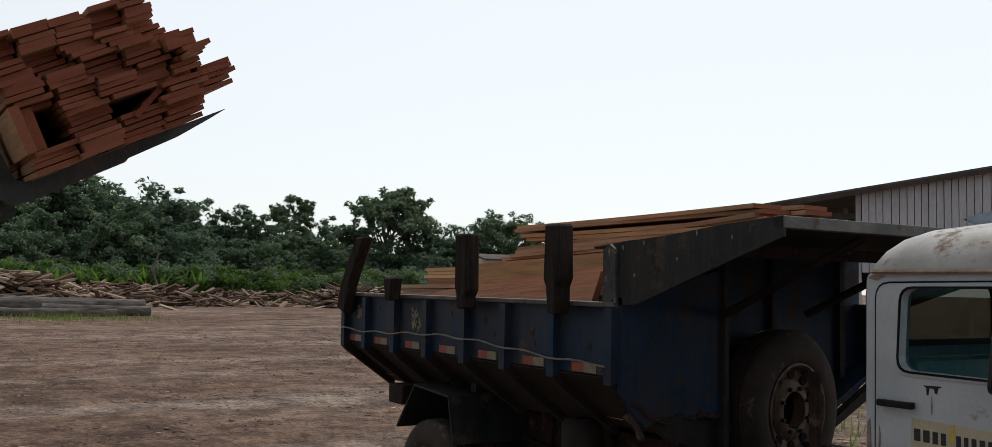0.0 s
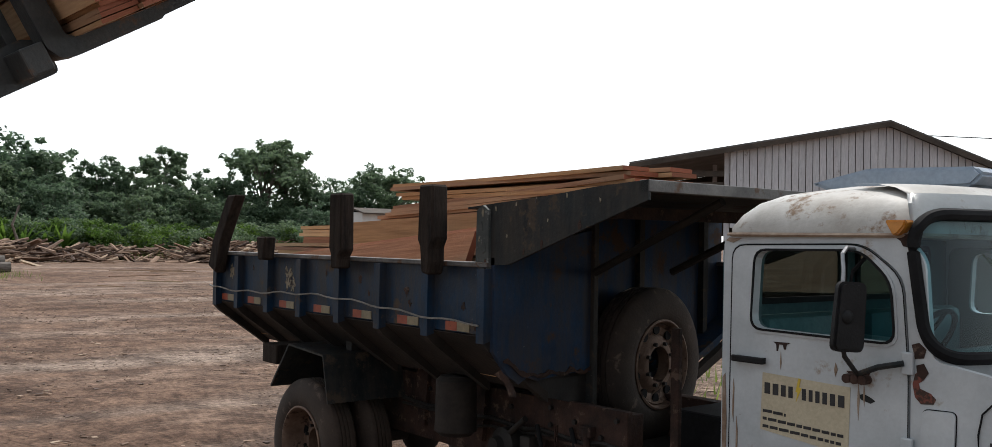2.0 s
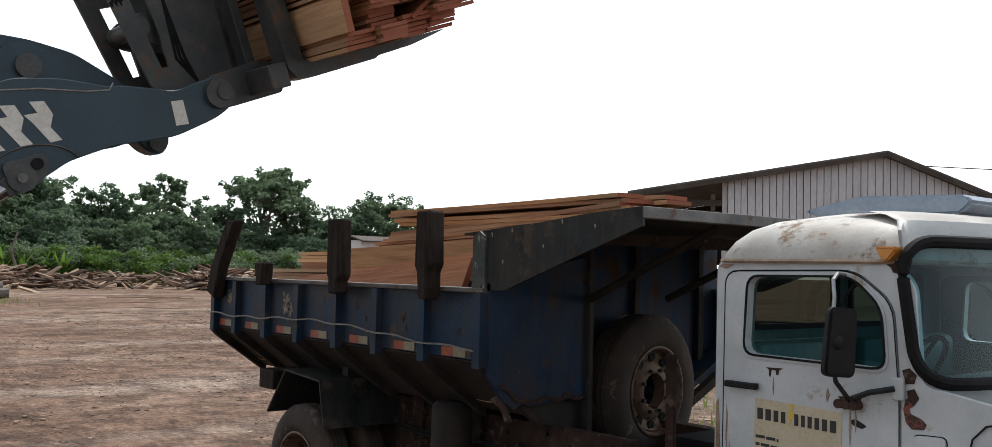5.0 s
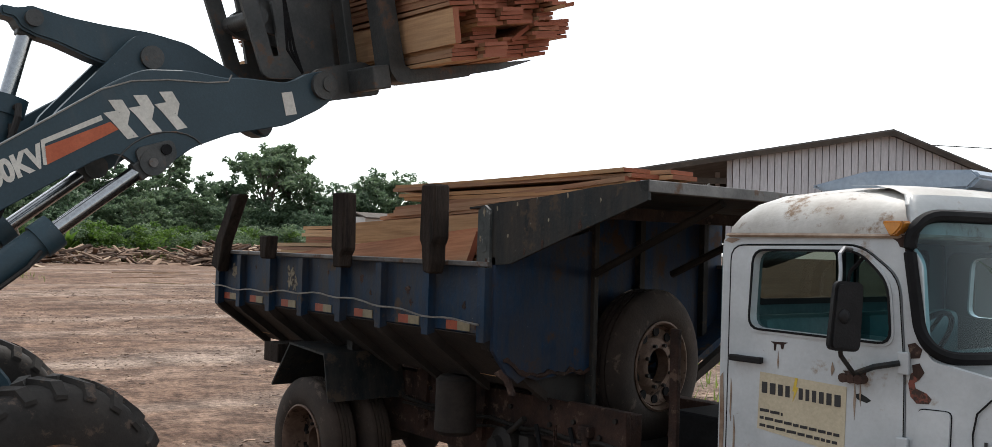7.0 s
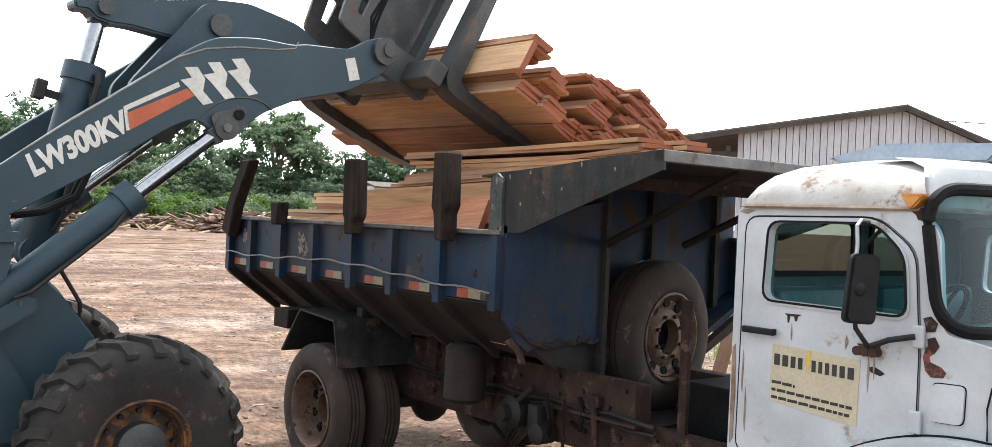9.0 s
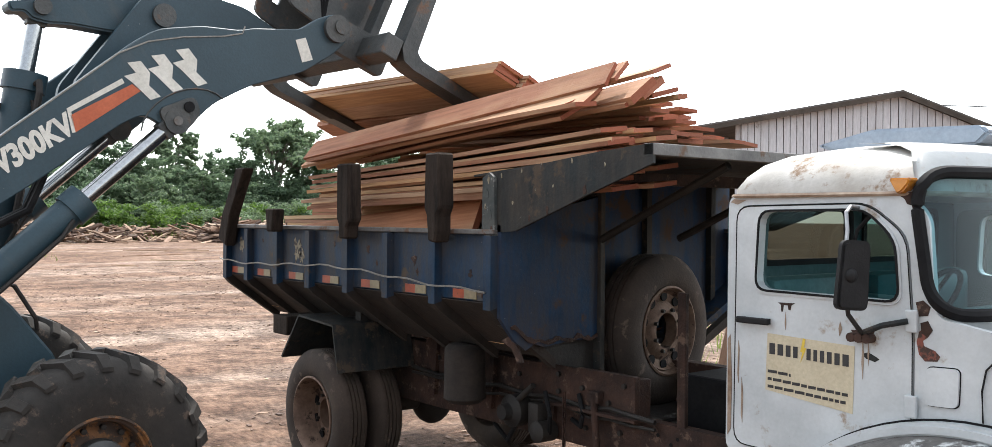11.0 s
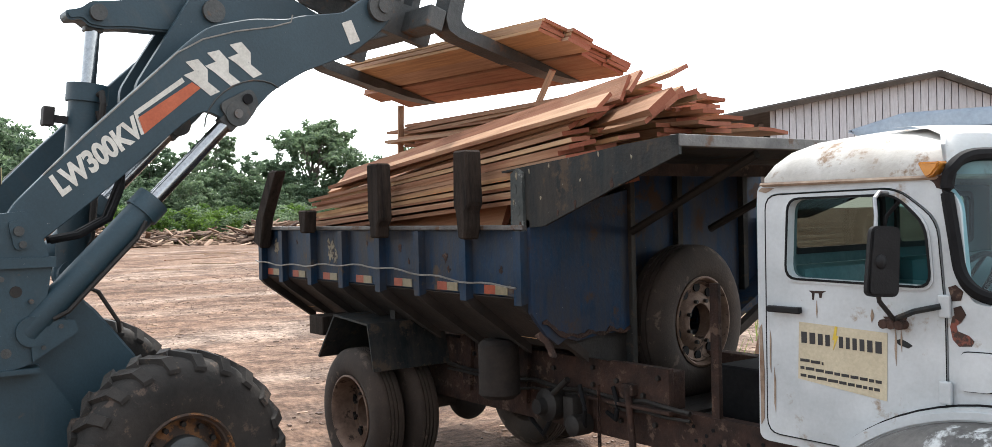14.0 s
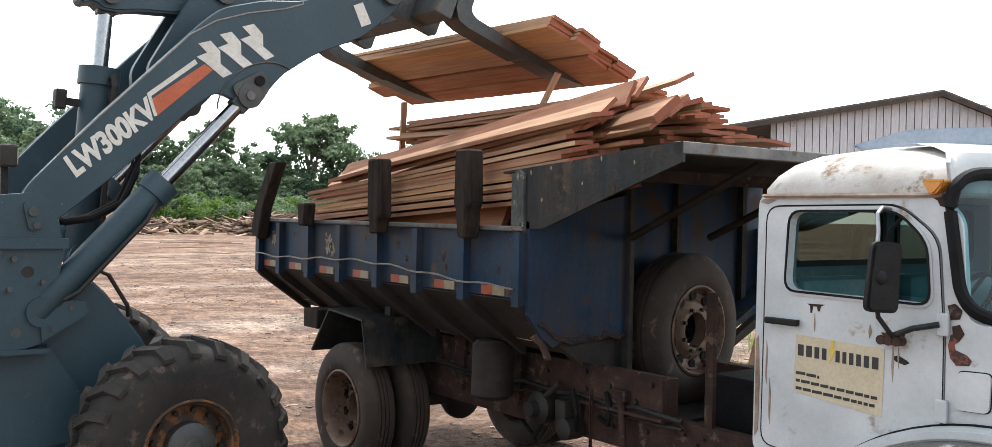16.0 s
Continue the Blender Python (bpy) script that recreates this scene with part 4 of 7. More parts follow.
    # ---------- chassis ----------
    for y in (0.68, 1.5):
        c = bmesh.new()
        prism(c, [(y - 0.03, 0.62), (y + 0.05, 0.62), (y + 0.05, 0.64), (y - 0.01, 0.64), (y - 0.01, 0.85), (y + 0.05, 0.85), (y + 0.05, 0.87), (y - 0.03, 0.87)], "x", -1.2, 6.2)
        part("chassis_rail", c, M_RUST, tk, "rust-brown chassis rail")
        sf = bmesh.new()
        box(sf, (-1.2, y - 0.03, 0.872), (3.05, y + 0.07, 1.1), bevel=0.006)
        part("subframe_rail", sf, M_RUST, tk)
    for x in (-1.0, 0.4, 1.9, 3.0, 4.0):
        c = bmesh.new()
        box(c, (x - 0.05, 0.73, 0.66), (x + 0.05, 1.47, 0.84))
        part("cross_member", c, M_DARK, tk)
    plate = bmesh.new()
    box(plate, (2.32, 0.6, 0.875), (3.06, 0.645, 1.12), bevel=0.006)
    box(plate, (2.3, 0.55, 0.86), (3.1, 0.66, 0.878))
    part("side_plate", plate, M_RUST, tk)
    for k, (x, z) in enumerate(((3.2, 0.8), (3.22, 0.72), (3.3, 0.76), (3.28, 0.7), (3.35, 0.8), (3.4, 0.72), (3.6, 0.76), (3.65, 0.7), (3.7, 0.78))):
        holes = bmesh.new()
        rod(holes, (x, 0.645, z), (x, 0.652, z), 0.012, seg=8)
        part("bolt_hole", holes, M_BLACK, tk)
    for x, z in ((2.4, 0.95), (2.4, 1.06), (2.62, 1.0), (2.85, 0.94), (2.98, 1.06), (1.0, 1.0), (1.25, 0.98), (1.45, 1.0), (1.95, 1.0), (1.1, 0.75), (1.4, 0.75), (1.8, 0.76), (2.6, 0.74), (2.9, 0.76)):
        bt = bmesh.new()
        yb = 0.6 if z > 0.9 and x > 2.3 else 0.65
        rod(bt, (x, yb - 0.02, z), (x, yb + 0.004, z), 0.017, seg=6)
        part("frame_bolt", bt, M_DARK, tk)
    for x in (0.85, 1.55, 2.2):
        gu = bmesh.new()
        prism(gu, [(x, 1.2), (x + 0.16, 1.2), (x + 0.12, 0.72), (x + 0.04, 0.72)], "y", 0.615, 0.645)
        part("frame_gusset", gu, M_RUST, tk, "rusty bracket between chassis rail and body")
    for z, r, dz in ((0.905, 0.016, 0.0), (0.86, 0.011, 0.02)):
        pp = bmesh.new()
        tube(pp, [(0.7 + 0.18 * k, 0.6 - 0.01 * (k % 2), z + dz * math.sin(k * 0.9) - 0.012 * (k % 3)) for k in range(15)], r, 6)
        part("brake_pipe", pp, M_DARK, tk)
    ax = bmesh.new()
    rod(ax, (0.24, 0.3, 0.53), (0.24, 1.9, 0.53), 0.07)
    bmesh.ops.create_uvsphere(ax, u_segments=18, v_segments=12, radius=0.2, matrix=Matrix.Translation((0.24, 1.1, 0.54)) @ Matrix.Diagonal((0.9, 0.9, 1.1, 1)))
    rod(ax, (0.25, 1.1, 0.56), (4.0, 1.1, 0.7), 0.045)
    part("rear_axle", ax, M_DARK, tk, smooth=True)
    for y in (0.72, 1.48):
        ls = bmesh.new()
        for k in range(6):
            h = 0.9 - 0.11 * k
            strip(ls, [(0.24 - h * 0.75, 0.74 - 0.025 * k + 0.08), (0.24, 0.66 - 0.022 * k), (0.24 + h * 0.75, 0.74 - 0.025 * k + 0.08)], "y", y - 0.04, y + 0.04, 0.018)
        part("leaf_spring", ls, M_RUST, tk)
    truck_wheel(tk, "wheel", Matrix.Translation((0.24, -0.04, 0.52)) @ FACE_NEAR, dish=0.17)
    truck_wheel(tk, "wheel", Matrix.Translation((0.24, 0.27, 0.52)) @ FACE_NEAR, dish=0.02)
    truck_wheel(tk, "wheel", Matrix.Translation((0.24, 2.22, 0.52)) @ FACE_FAR, dish=0.17)
    truck_wheel(tk, "wheel", Matrix.Translation((0.24, 1.91, 0.52)) @ FACE_FAR, dish=0.02)
    truck_wheel(tk, "wheel", Matrix.Translation((5.15, 0.06, 0.52)) @ FACE_NEAR, dish=0.05)
    truck_wheel(tk, "wheel", Matrix.Translation((5.15, 2.24, 0.52)) @ FACE_FAR, dish=0.05)
    sp = truck_wheel(tk, "spare_wheel", Matrix.Translation((2.66, 1.37, 1.31)) @ Matrix.Rotation(radians(7), 4, "Z"), r=0.515, w=0.29, dish=0.06)
    tagged(sp, "worn spare wheel standing behind the cab")
    for y0, y1 in ((-0.06, 0.62), (1.6, 2.26)):
        mg = bmesh.new()
        strip(mg, [(-0.22, 0.92), (0.07, 1.275), (0.6, 1.24), (0.68, 0.9)], "y", y0, y1, 0.018)
        part("mudguard", mg, M_BLUEGREY, tk, "folded sheet steel rear mudguard")
        br = bmesh.new()
        box(br, (0.45, (y0 + y1) / 2 - 0.05, 1.24), (0.53, (y0 + y1) / 2 + 0.05, 1.42))
        part("mudguard_bracket", br, M_DARK, tk)
    cb = bmesh.new()
    box(cb, (-0.45, -0.03, 1.095), (-0.2, 2.2, 1.25), bevel=0.01)
    part("rear_cross_beam", cb, M_POST, tk, "dark timber rear cross beam")
    tank = bmesh.new()
    lathe(tank, [(0.0, -0.2), (0.11, -0.2), (0.14, -0.17), (0.145, 0.17), (0.11, 0.2), (0.0, 0.2)], Matrix.Translation((1.7, 0.36, 1.0)) @ Matrix.Rotation(radians(90), 4, "Y"), 24)
    part("air_tank", tank, M_UNDER2, tk, smooth=True)
    tb = bmesh.new()
    box(tb, (1.62, 0.36, 1.16), (1.8, 0.66, 1.2))
    part("tank_bracket", tb, M_DARK, tk)
    # tipping gear, hoses, chain
    pto = bmesh.new()
    lathe(pto, [(0, -0.09), (0.09, -0.09), (0.11, -0.05), (0.11, 0.04), (0.06, 0.07), (0.05, 0.12), (0, 0.12)], Matrix.Translation((2.05, 0.52, 0.78)) @ FACE_NEAR, 18)
    lathe(pto, [(0, -0.07), (0.07, -0.07), (0.07, 0.06), (0.03, 0.08), (0, 0.08)], Matrix.Translation((2.3, 0.55, 0.68)) @ FACE_NEAR, 14)
    box(pto, (2.2, 0.5, 0.66), (2.3, 0.62, 0.86), bevel=0.01)
    rod(pto, (2.05, 0.5, 0.82), (2.28, 0.48, 0.98), 0.02)
    part("hoist_pump", pto, M_DARK, tk, smooth=True)
    for pts in (((2.35, 0.52, 0.95), (2.42, 0.5, 0.8), (2.36, 0.55, 0.68), (2.3, 0.6, 0.7)), ((2.6, 0.58, 0.96), (2.66, 0.56, 0.86), (2.62, 0.58, 0.76), (2.5, 0.62, 0.78)), ((2.1, 0.5, 0.72), (2.0, 0.5, 0.58), (1.9, 0.6, 0.52), (1.6, 0.7, 0.6))):
        hs = bmesh.new()
        tube(hs, [Vector(pts[0]).lerp(Vector(pts[1]), k / 3) if k < 3 else Vector(pts[1]).lerp(Vector(pts[2]), (k - 3) / 3) if k < 6 else Vector(pts[2]).lerp(Vector(pts[3]), (k - 6) / 3) for k in range(10)], 0.016, 8)
        part("hydraulic_hose", hs, M_BLACK, tk)
    ch = bmesh.new()
    for k in range(13):
        m = Matrix.Translation((2.52, 0.53, 0.95 - 0.032 * k)) @ Matrix.Rotation(radians(90 * (k % 2)), 4, "Z")
        box(ch, (-0.012, -0.004, -0.022), (-0.004, 0.004, 0.022), m)
        box(ch, (0.004, -0.004, -0.022), (0.012, 0.004, 0.022), m)
        box(ch, (-0.012, -0.004, 0.016), (0.012, 0.004, 0.022), m)
        box(ch, (-0.012, -0.004, -0.022), (0.012, 0.004, -0.016), m)
    part("chain", ch, M_RUST, tk)
    hk = bmesh.new()
    rod(hk, (2.75, 0.56, 0.98), (2.8, 0.56, 0.5), 0.022)
    box(hk, (2.7, 0.55, 0.93), (2.8, 0.6, 1.0), bevel=0.008)
    part("tie_hook", hk, M_RUST, tk)
    flap = bmesh.new()
    prism(flap, [(2.42, 1.31), (2.5, 1.35), (2.56, 1.3), (2.62, 1.2), (2.57, 1.19), (2.52, 1.27)], "y", 0.1, 0.115)
    part("bent_plate", flap, M_RUST, tk, "bent rusty plate below the body corner")
    ib = bmesh.new()
    box(ib, (3.335, 0.655, 0.8), (3.395, 0.685, 1.64), bevel=0.004)
    part("upright_bar", ib, M_RUST, tk, "upright rusty iron bar holding the spare")
    bx = bmesh.new()
    box(bx, (3.1, 0.95, 0.72), (4.1, 1.95, 1.12), bevel=0.02)
    part("battery_box", bx, M_BLACK, tk, "black steel box behind the cab")
    deck = bmesh.new()
    box(deck, (2.3, 0.78, 0.78), (3.1, 2.1, 0.82))
    part("spare_deck", deck, M_DARK, tk)
    build_cab(tk)
    return tk


def build_cab(tk):
    YN, YF = 0.08, 2.22
    cab = group_node("cab", tk, label="rounded white truck cab with peeling paint and rust")
    # door with its window opening
    door_out = rounded([(4.19, 1.02), (4.2, 2.12), (4.86, 2.13), (5.03, 2.0), (5.06, 1.62), (5.06, 1.22), (4.86, 1.17), (4.7, 1.1), (4.62, 1.02)], 0.07)
    win = rounded([(4.315, 1.745), (4.335, 2.095), (4.85, 2.1), (4.98, 1.98), (5.0, 1.735)], 0.06)
    for s, y in ((1, YN), (-1, YF)):
        d = bmesh.new()
        prism(d, door_out, "y", y - 0.012 * s, y + 0.03 * s, holes=[win])
        door = part("door", d, M_WHITE, cab, "white door with scuffed paint and rust streaks")
        seam = bmesh.new()
        cx, cz = 4.65, 1.58
        prism(seam, [(cx + (u - cx) * 1.004, cz + (v - cz) * 1.003) for u, v in door_out], "y", y - 0.0135 * s, y - 0.0118 * s, holes=[[(cx + (u - cx) * 0.9935, cz + (v - cz) * 0.995) for u, v in door_out]])
        part("door_seam", seam, M_BLACK, door)
        seal = bmesh.new()
        big = rounded([(4.295, 1.725), (4.315, 2.115), (4.86, 2.12), (5.0, 1.99), (5.02, 1.715)], 0.07)
        prism(seal, big, "y", y - 0.018 * s, y - 0.010 * s, holes=[win])
        part("window_surround", seal, M_WHITE, door)
        gk = bmesh.new()
        prism(gk, rounded([(4.305, 1.735), (4.325, 2.105), (4.856, 2.11), (4.99, 1.985), (5.01, 1.725)], 0.065), "y", y - 0.022 * s, y - 0.017 * s, holes=[rounded([(4.315, 1.745), (4.335, 2.095), (4.851, 2.1), (4.98, 1.979), (5.0, 1.735)], 0.058)])
        part("window_seal", gk, M_BLACK, door)
        qv = bmesh.new()
        tube(qv, [(4.8, y + 0.015 * s, 1.745), (4.775, y + 0.015 * s, 1.9), (4.8, y + 0.015 * s, 2.02), (4.87, y + 0.015 * s, 2.09)], 0.009, 6)
        part("quarter_vent_bar", qv, M_BLACK, door)
        ql = bmesh.new()
        prism(ql, [(4.8, 1.76), (4.98, 1.755), (4.97, 1.97), (4.86, 2.07), (4.8, 2.0)], "y", y + 0.012 * s, y + 0.015 * s)
        q = part("quarter_vent_glass", ql, M_GLASS, door)
        q.visible_shadow = False
        if s > 0:
            hd = bmesh.new()
            box(hd, (4.225, y - 0.05, 1.585), (4.4, y - 0.03, 1.615), bevel=0.006)
            box(hd, (4.235, y - 0.035, 1.587), (4.255, y - 0.01, 1.613))
            box(hd, (4.37, y - 0.035, 1.587), (4.39, y - 0.01, 1.613))
            part("door_handle", hd, M_PLASTIC, door, "black pull handle")
            for z in (1.66, 1.32):
                hg = bmesh.new()
                box(hg, (5.035, y - 0.03, z - 0.045), (5.085, y - 0.01, z + 0.045), bevel=0.006)
                part("hinge", hg, M_WHITE, door)
            sg = bmesh.new()
            prism(sg, [(4.366, 1.292), (4.802, 1.249), (4.809, 1.533), (4.376, 1.548)], "y", y - 0.0145, y - 0.0125)
            sign = part("sign_panel", sg, M_SIGN, door, "cream stick-on sign with dark lettering")
            rngs = random.Random(2)
            x = 4.388
            for k, w in enumerate((0.043, 0.043, 0.038, 0.036, None, 0.034, 0.032, 0.034, 0.036, 0.038, 0.043)):
                if w is None:
                    bolt = bmesh.new()
                    prism(bolt, [(x + 0.014, 1.542), (x + 0.026, 1.54), (x + 0.018, 1.502), (x + 0.03, 1.5), (x + 0.002, 1.435), (x + 0.01, 1.48), (x, 1.482)], "y", y - 0.0162, y - 0.0148)
                    part("yellow_flash", bolt, M_YELLOW, sign)
                    x += 0.032
                    continue
                z0 = 1.456 - 0.03 * (x - 4.36)
                let = bmesh.new()
                box(let, (x, y - 0.0162, z0), (x + w - 0.014, y - 0.0148, z0 + 0.05))
                part("sign_mark", let, M_INK, sign)
                x += w
            for z, l in ((1.372, 0.12), (1.338, 0.4), (1.304, 0.39)):
                xx, end = 4.38, 4.38 + l
                while xx < end:
                    w = rngs.uniform(0.018, 0.05)
                    mk = bmesh.new()
                    zz = z - 0.05 * (xx - 4.36)
                    box(mk, (xx, y - 0.016, zz), (min(end, xx + w), y - 0.0148, zz + 0.013))
                    part("sign_bar", mk, M_INK, sign)
                    xx += w + 0.007
            for pts, mt, nm in (([(4.84, 1.505), (4.87, 1.515), (4.905, 1.5), (4.92, 1.49), (4.9, 1.478), (4.86, 1.488)], M_BLUEGREY, "paint_scrape"),
                                ([(4.43, 1.69), (4.52, 1.692), (4.5, 1.682), (4.495, 1.66), (4.485, 1.66), (4.48, 1.68), (4.46, 1.68), (4.455, 1.65), (4.447, 1.65), (4.445, 1.68)], M_RUST, "rust_streak"),
                                ([(4.79, 1.6), (4.9, 1.61), (4.89, 1.585), (4.86, 1.565), (4.82, 1.57)], M_RUST, "rust_patch")):
                p = bmesh.new()
                prism(p, pts, "y", y - 0.0135, y - 0.0125)
                part(nm, p, mt, door)
            # wing mirror on its arm
            mi = bmesh.new()
            prism(mi, rounded([(-0.09, -0.14), (0.07, -0.147), (0.085, 0.14), (-0.058, 0.147)], 0.034), "x", -0.022, 0.03)
            bmesh.ops.bevel(mi, geom=[e for e in mi.edges if len(e.link_faces) == 2 and e.calc_face_angle(0) > 1.2], offset=0.012, segments=2, affect="EDGES")
            mirror = part("wing_mirror", mi, M_PLASTIC, door, "tall black wing mirror housing", smooth=True)
            mirror.matrix_basis = pose(4.9, -0.11, 1.84, 0, 0, -28) @ Matrix.Diagonal((0.9, 0.86, 0.97, 1))
            mg = bmesh.new()
            prism(mg, rounded([(-0.06, -0.12), (0.056, -0.126), (0.06, 0.12), (-0.042, 0.126)], 0.028), "x", -0.0245, -0.0225)
            part("mirror_glass", mg, M_CHROME, mirror)
            kn = bmesh.new()
            bmesh.ops.create_uvsphere(kn, u_segments=12, v_segments=8, radius=0.03, matrix=Matrix.Translation((0.03, -0.02, 0.0)) @ Matrix.Diagonal((0.5, 1, 1, 1)))
            part("mirror_boss", kn, M_PLASTIC, mirror, smooth=True)
            arm = bmesh.new()
            tube(arm, [(4.83, 0.05, 2.11), (4.85, -0.04, 2.115), (4.87, -0.105, 2.09), (4.885, -0.12, 2.02), (4.888, -0.135, 1.93)], 0.0085, 8)
            part("mirror_arm", arm, M_CHROME2, door, "bent steel mirror arm")
            low = bmesh.new()
            tube(low, [(4.888, -0.135, 1.93), (4.89, -0.145, 1.8), (4.88, -0.1, 1.68), (4.86, 0.04, 1.59)], 0.01, 8)
            part("mirror_stem", low, M_DARK, door, "dark steel mirror stem")
            brc = bmesh.new()
            tube(brc, [(4.87, 0.03, 1.6), (4.95, 0.03, 1.635), (5.05, 0.05, 1.66)], 0.012, 8)
            part("mirror_brace", brc, M_BLUEGREY, door, "dark blue brace rod")
            cl = bmesh.new()
            for dx in (-0.035, 0.0, 0.035):
                rod(cl, (4.85 + dx, 0.02, 1.575), (4.85 + dx, 0.07, 1.575), 0.02, seg=10)
            part("mirror_clamp", cl, M_RUST, door)
    # cab shell round the doors
    shell_out = rounded([(4.14, 0.98), (4.15, 2.17), (5.02, 2.18), (5.12, 2.08), (5.15, 1.68), (5.6, 1.6), (5.62, 1.3), (5.4, 1.28), (5.06, 1.2), (4.85, 1.16), (4.7, 1.09), (4.6, 0.98)], 0.05)
    dhole = rounded([(4.186, 1.015), (4.195, 2.125), (4.863, 2.135), (5.037, 2.003), (5.066, 1.62), (5.066, 1.214), (4.86, 1.163), (4.7, 1.093), (4.62, 1.015)], 0.07)
    for s, y in ((1, YN), (-1, YF)):
        b = bmesh.new()
        prism(b, shell_out, "y", y - 0.006 * s, y + 0.03 * s, holes=[dhole])
        part("side_shell", b, M_WHITE, cab)
        bk = bmesh.new()
        prism(bk, dhole, "y", y + 0.031 * s, y + 0.05 * s, holes=[win])
        part("door_lining", bk, M_CABIN, cab)
    # roof: rounded crown with a gutter
    def roof_ring(z, inset, rr):
        x0, x1, y0, y1 = 4.13 + inset, 5.13 - inset * 0.6, YN - 0.015 + inset, YF + 0.015 - inset
        return [Vector((u, v, z)) for u, v in rounded([(x0, y0), (x1, y0 + 0.02), (x1 + 0.02, (y0 + y1) / 2), (x1, y1 - 0.02), (x0, y1)], rr, 5)]
    rf = bmesh.new()
    vs = loft(rf, [roof_ring(2.165, 0.0, 0.16), roof_ring(2.2, 0.0, 0.16), roof_ring(2.26, 0.03, 0.18), roof_ring(2.315, 0.08, 0.2), roof_ring(2.355, 0.16, 0.2), roof_ring(2.385, 0.3, 0.2), roof_ring(2.4, 0.42, 0.06)])
    rf.faces.new(vs[-1])
    part("cab_roof", rf, M_ROOFWHITE, cab, "chalky white roof stained brown", smooth=True)
    gu = bmesh.new()
    ring = roof_ring(2.168, -0.012, 0.17)
    tube(gu, ring + ring[:1], 0.011, 6)
    part("rain_gutter", gu, M_RUSTWHITE, cab, "rusty rain gutter")
    hl = bmesh.new()
    prism(hl, [(4.16, 2.44), (4.48, 2.505), (5.0, 2.49), (5.04, 2.455), (4.98, 2.4), (4.3, 2.39)], "y", 0.75, 1.6)
    bmesh.ops.bevel(hl, geom=hl.edges[:], offset=0.015, segments=2, affect="EDGES")
    part("roof_hatch", hl, M_GREYPAINT, cab, "pale blue-grey raised roof hatch")
    am = bmesh.new()
    prism(am, rounded([(4.968, 2.23), (5.063, 2.228), (5.058, 2.205), (5.025, 2.168), (5.005, 2.168)], 0.02), "y", YN - 0.05, YN + 0.02)
    bmesh.ops.bevel(am, geom=am.edges[:], offset=0.008, segments=2, affect="EDGES")
    part("marker_lamp", am, M_AMBER, cab, "amber roof marker lamp", smooth=True)
    # rear wall with its window
    rw = bmesh.new()
    prism(rw, rounded([(YN, 0.98), (YF, 0.98), (YF, 2.17), (YN, 2.17)], 0.1), "x", 4.14, 4.17,
          holes=[rounded([(0.3, 1.86), (1.05, 1.86), (1.05, 2.11), (0.3, 2.11)], 0.05), rounded([(1.2, 1.86), (1.95, 1.86), (1.95, 2.11), (1.2, 2.11)], 0.05)])
    part("rear_wall", rw, M_CABIN, cab)
    for y0 in (0.3, 1.2):
        rr = bmesh.new()
        prism(rr, rounded([(y0 - 0.025, 1.835), (y0 + 0.775, 1.835), (y0 + 0.775, 2.135), (y0 - 0.025, 2.135)], 0.06), "x", 4.17, 4.185, holes=[rounded([(y0 + 0.005, 1.865), (y0 + 0.745, 1.865), (y0 + 0.745, 2.105), (y0 + 0.005, 2.105)], 0.045)])
        part("rear_window_rubber", rr, M_BLACK, cab)
        # pane added to cut the brightness seen through the rear opening
        rg = bmesh.new()
        box(rg, (4.15, y0 - 0.01, 1.85), (4.155, y0 + 0.76, 2.12))
        part("rear_window_glass", rg, M_DIMGLASS, cab, "rear cab window tinted to dim the view").visible_shadow = False
    # wrap-round windscreen in its rubber: S runs across the front, z up
    CR = 0.14

    def inset(z):
        return 0.0 if z < 2.2 else 0.6 * (z - 2.2) + 3.2 * max(0.0, z - 2.28) ** 1.6

    def front_at(S, z, out=0.0):
        a = S * math.pi
        k = 1 - inset(z) / 1.07
        return Vector((5.135 + (0.24 + out) * math.cos(a) - 0.15 * (z - 1.7) - 0.5 * inset(z), 1.15 + (1.075 + out) * k * math.sin(a), z))

    def corner_rise(S):
        d = max(0.0, abs(S) - (0.5 - CR))
        return CR - math.sqrt(max(0.0, CR * CR - d * d))

    span = [0.5 * math.sin(math.pi * (k / 48 - 0.5)) for k in range(49)]
    low_edge = [(S, 1.69 + corner_rise(S)) for S in span]
    high_edge = [(S, 2.255 - 1.25 * corner_rise(S)) for S in span]
    for name, rows_at in (("windscreen_sill", [[(S, 1.6) for S in span], low_edge]), ("windscreen_header", [high_edge, [(S, max(z, 2.3)) for S, z in high_edge], [(S, 2.345) for S in span]])):
        wf = bmesh.new()
        loft(wf, [[front_at(S, z) for S, z in row] for row in rows_at], close=False)
        bmesh.ops.solidify(wf, geom=wf.faces[:], thickness=0.02)
        part(name, wf, M_WHITE, cab, smooth=True)
    brow = bmesh.new()
    top = [front_at(S, 2.345) for S in span]
    loft(brow, [top] + [[Vector((p.x - dx, 1.15 + (p.y - 1.15) * f, z)) for p in top] for dx, f, z in ((0.06, 0.98, 2.372), (0.16, 0.94, 2.392), (0.34, 0.85, 2.402))], close=False)
    part("roof_brow", brow, M_ROOFWHITE, cab, smooth=True)
    loop = [front_at(S, z, 0.006) for S, z in low_edge] + [front_at(S, z, 0.006) for S, z in high_edge[::-1]]
    wr = bmesh.new()
    tube(wr, loop + loop[:2], 0.026, 8)
    part("windscreen_rubber", wr, M_BLACK, cab, "thick black windscreen rubber", smooth=True)
    wg = bmesh.new()
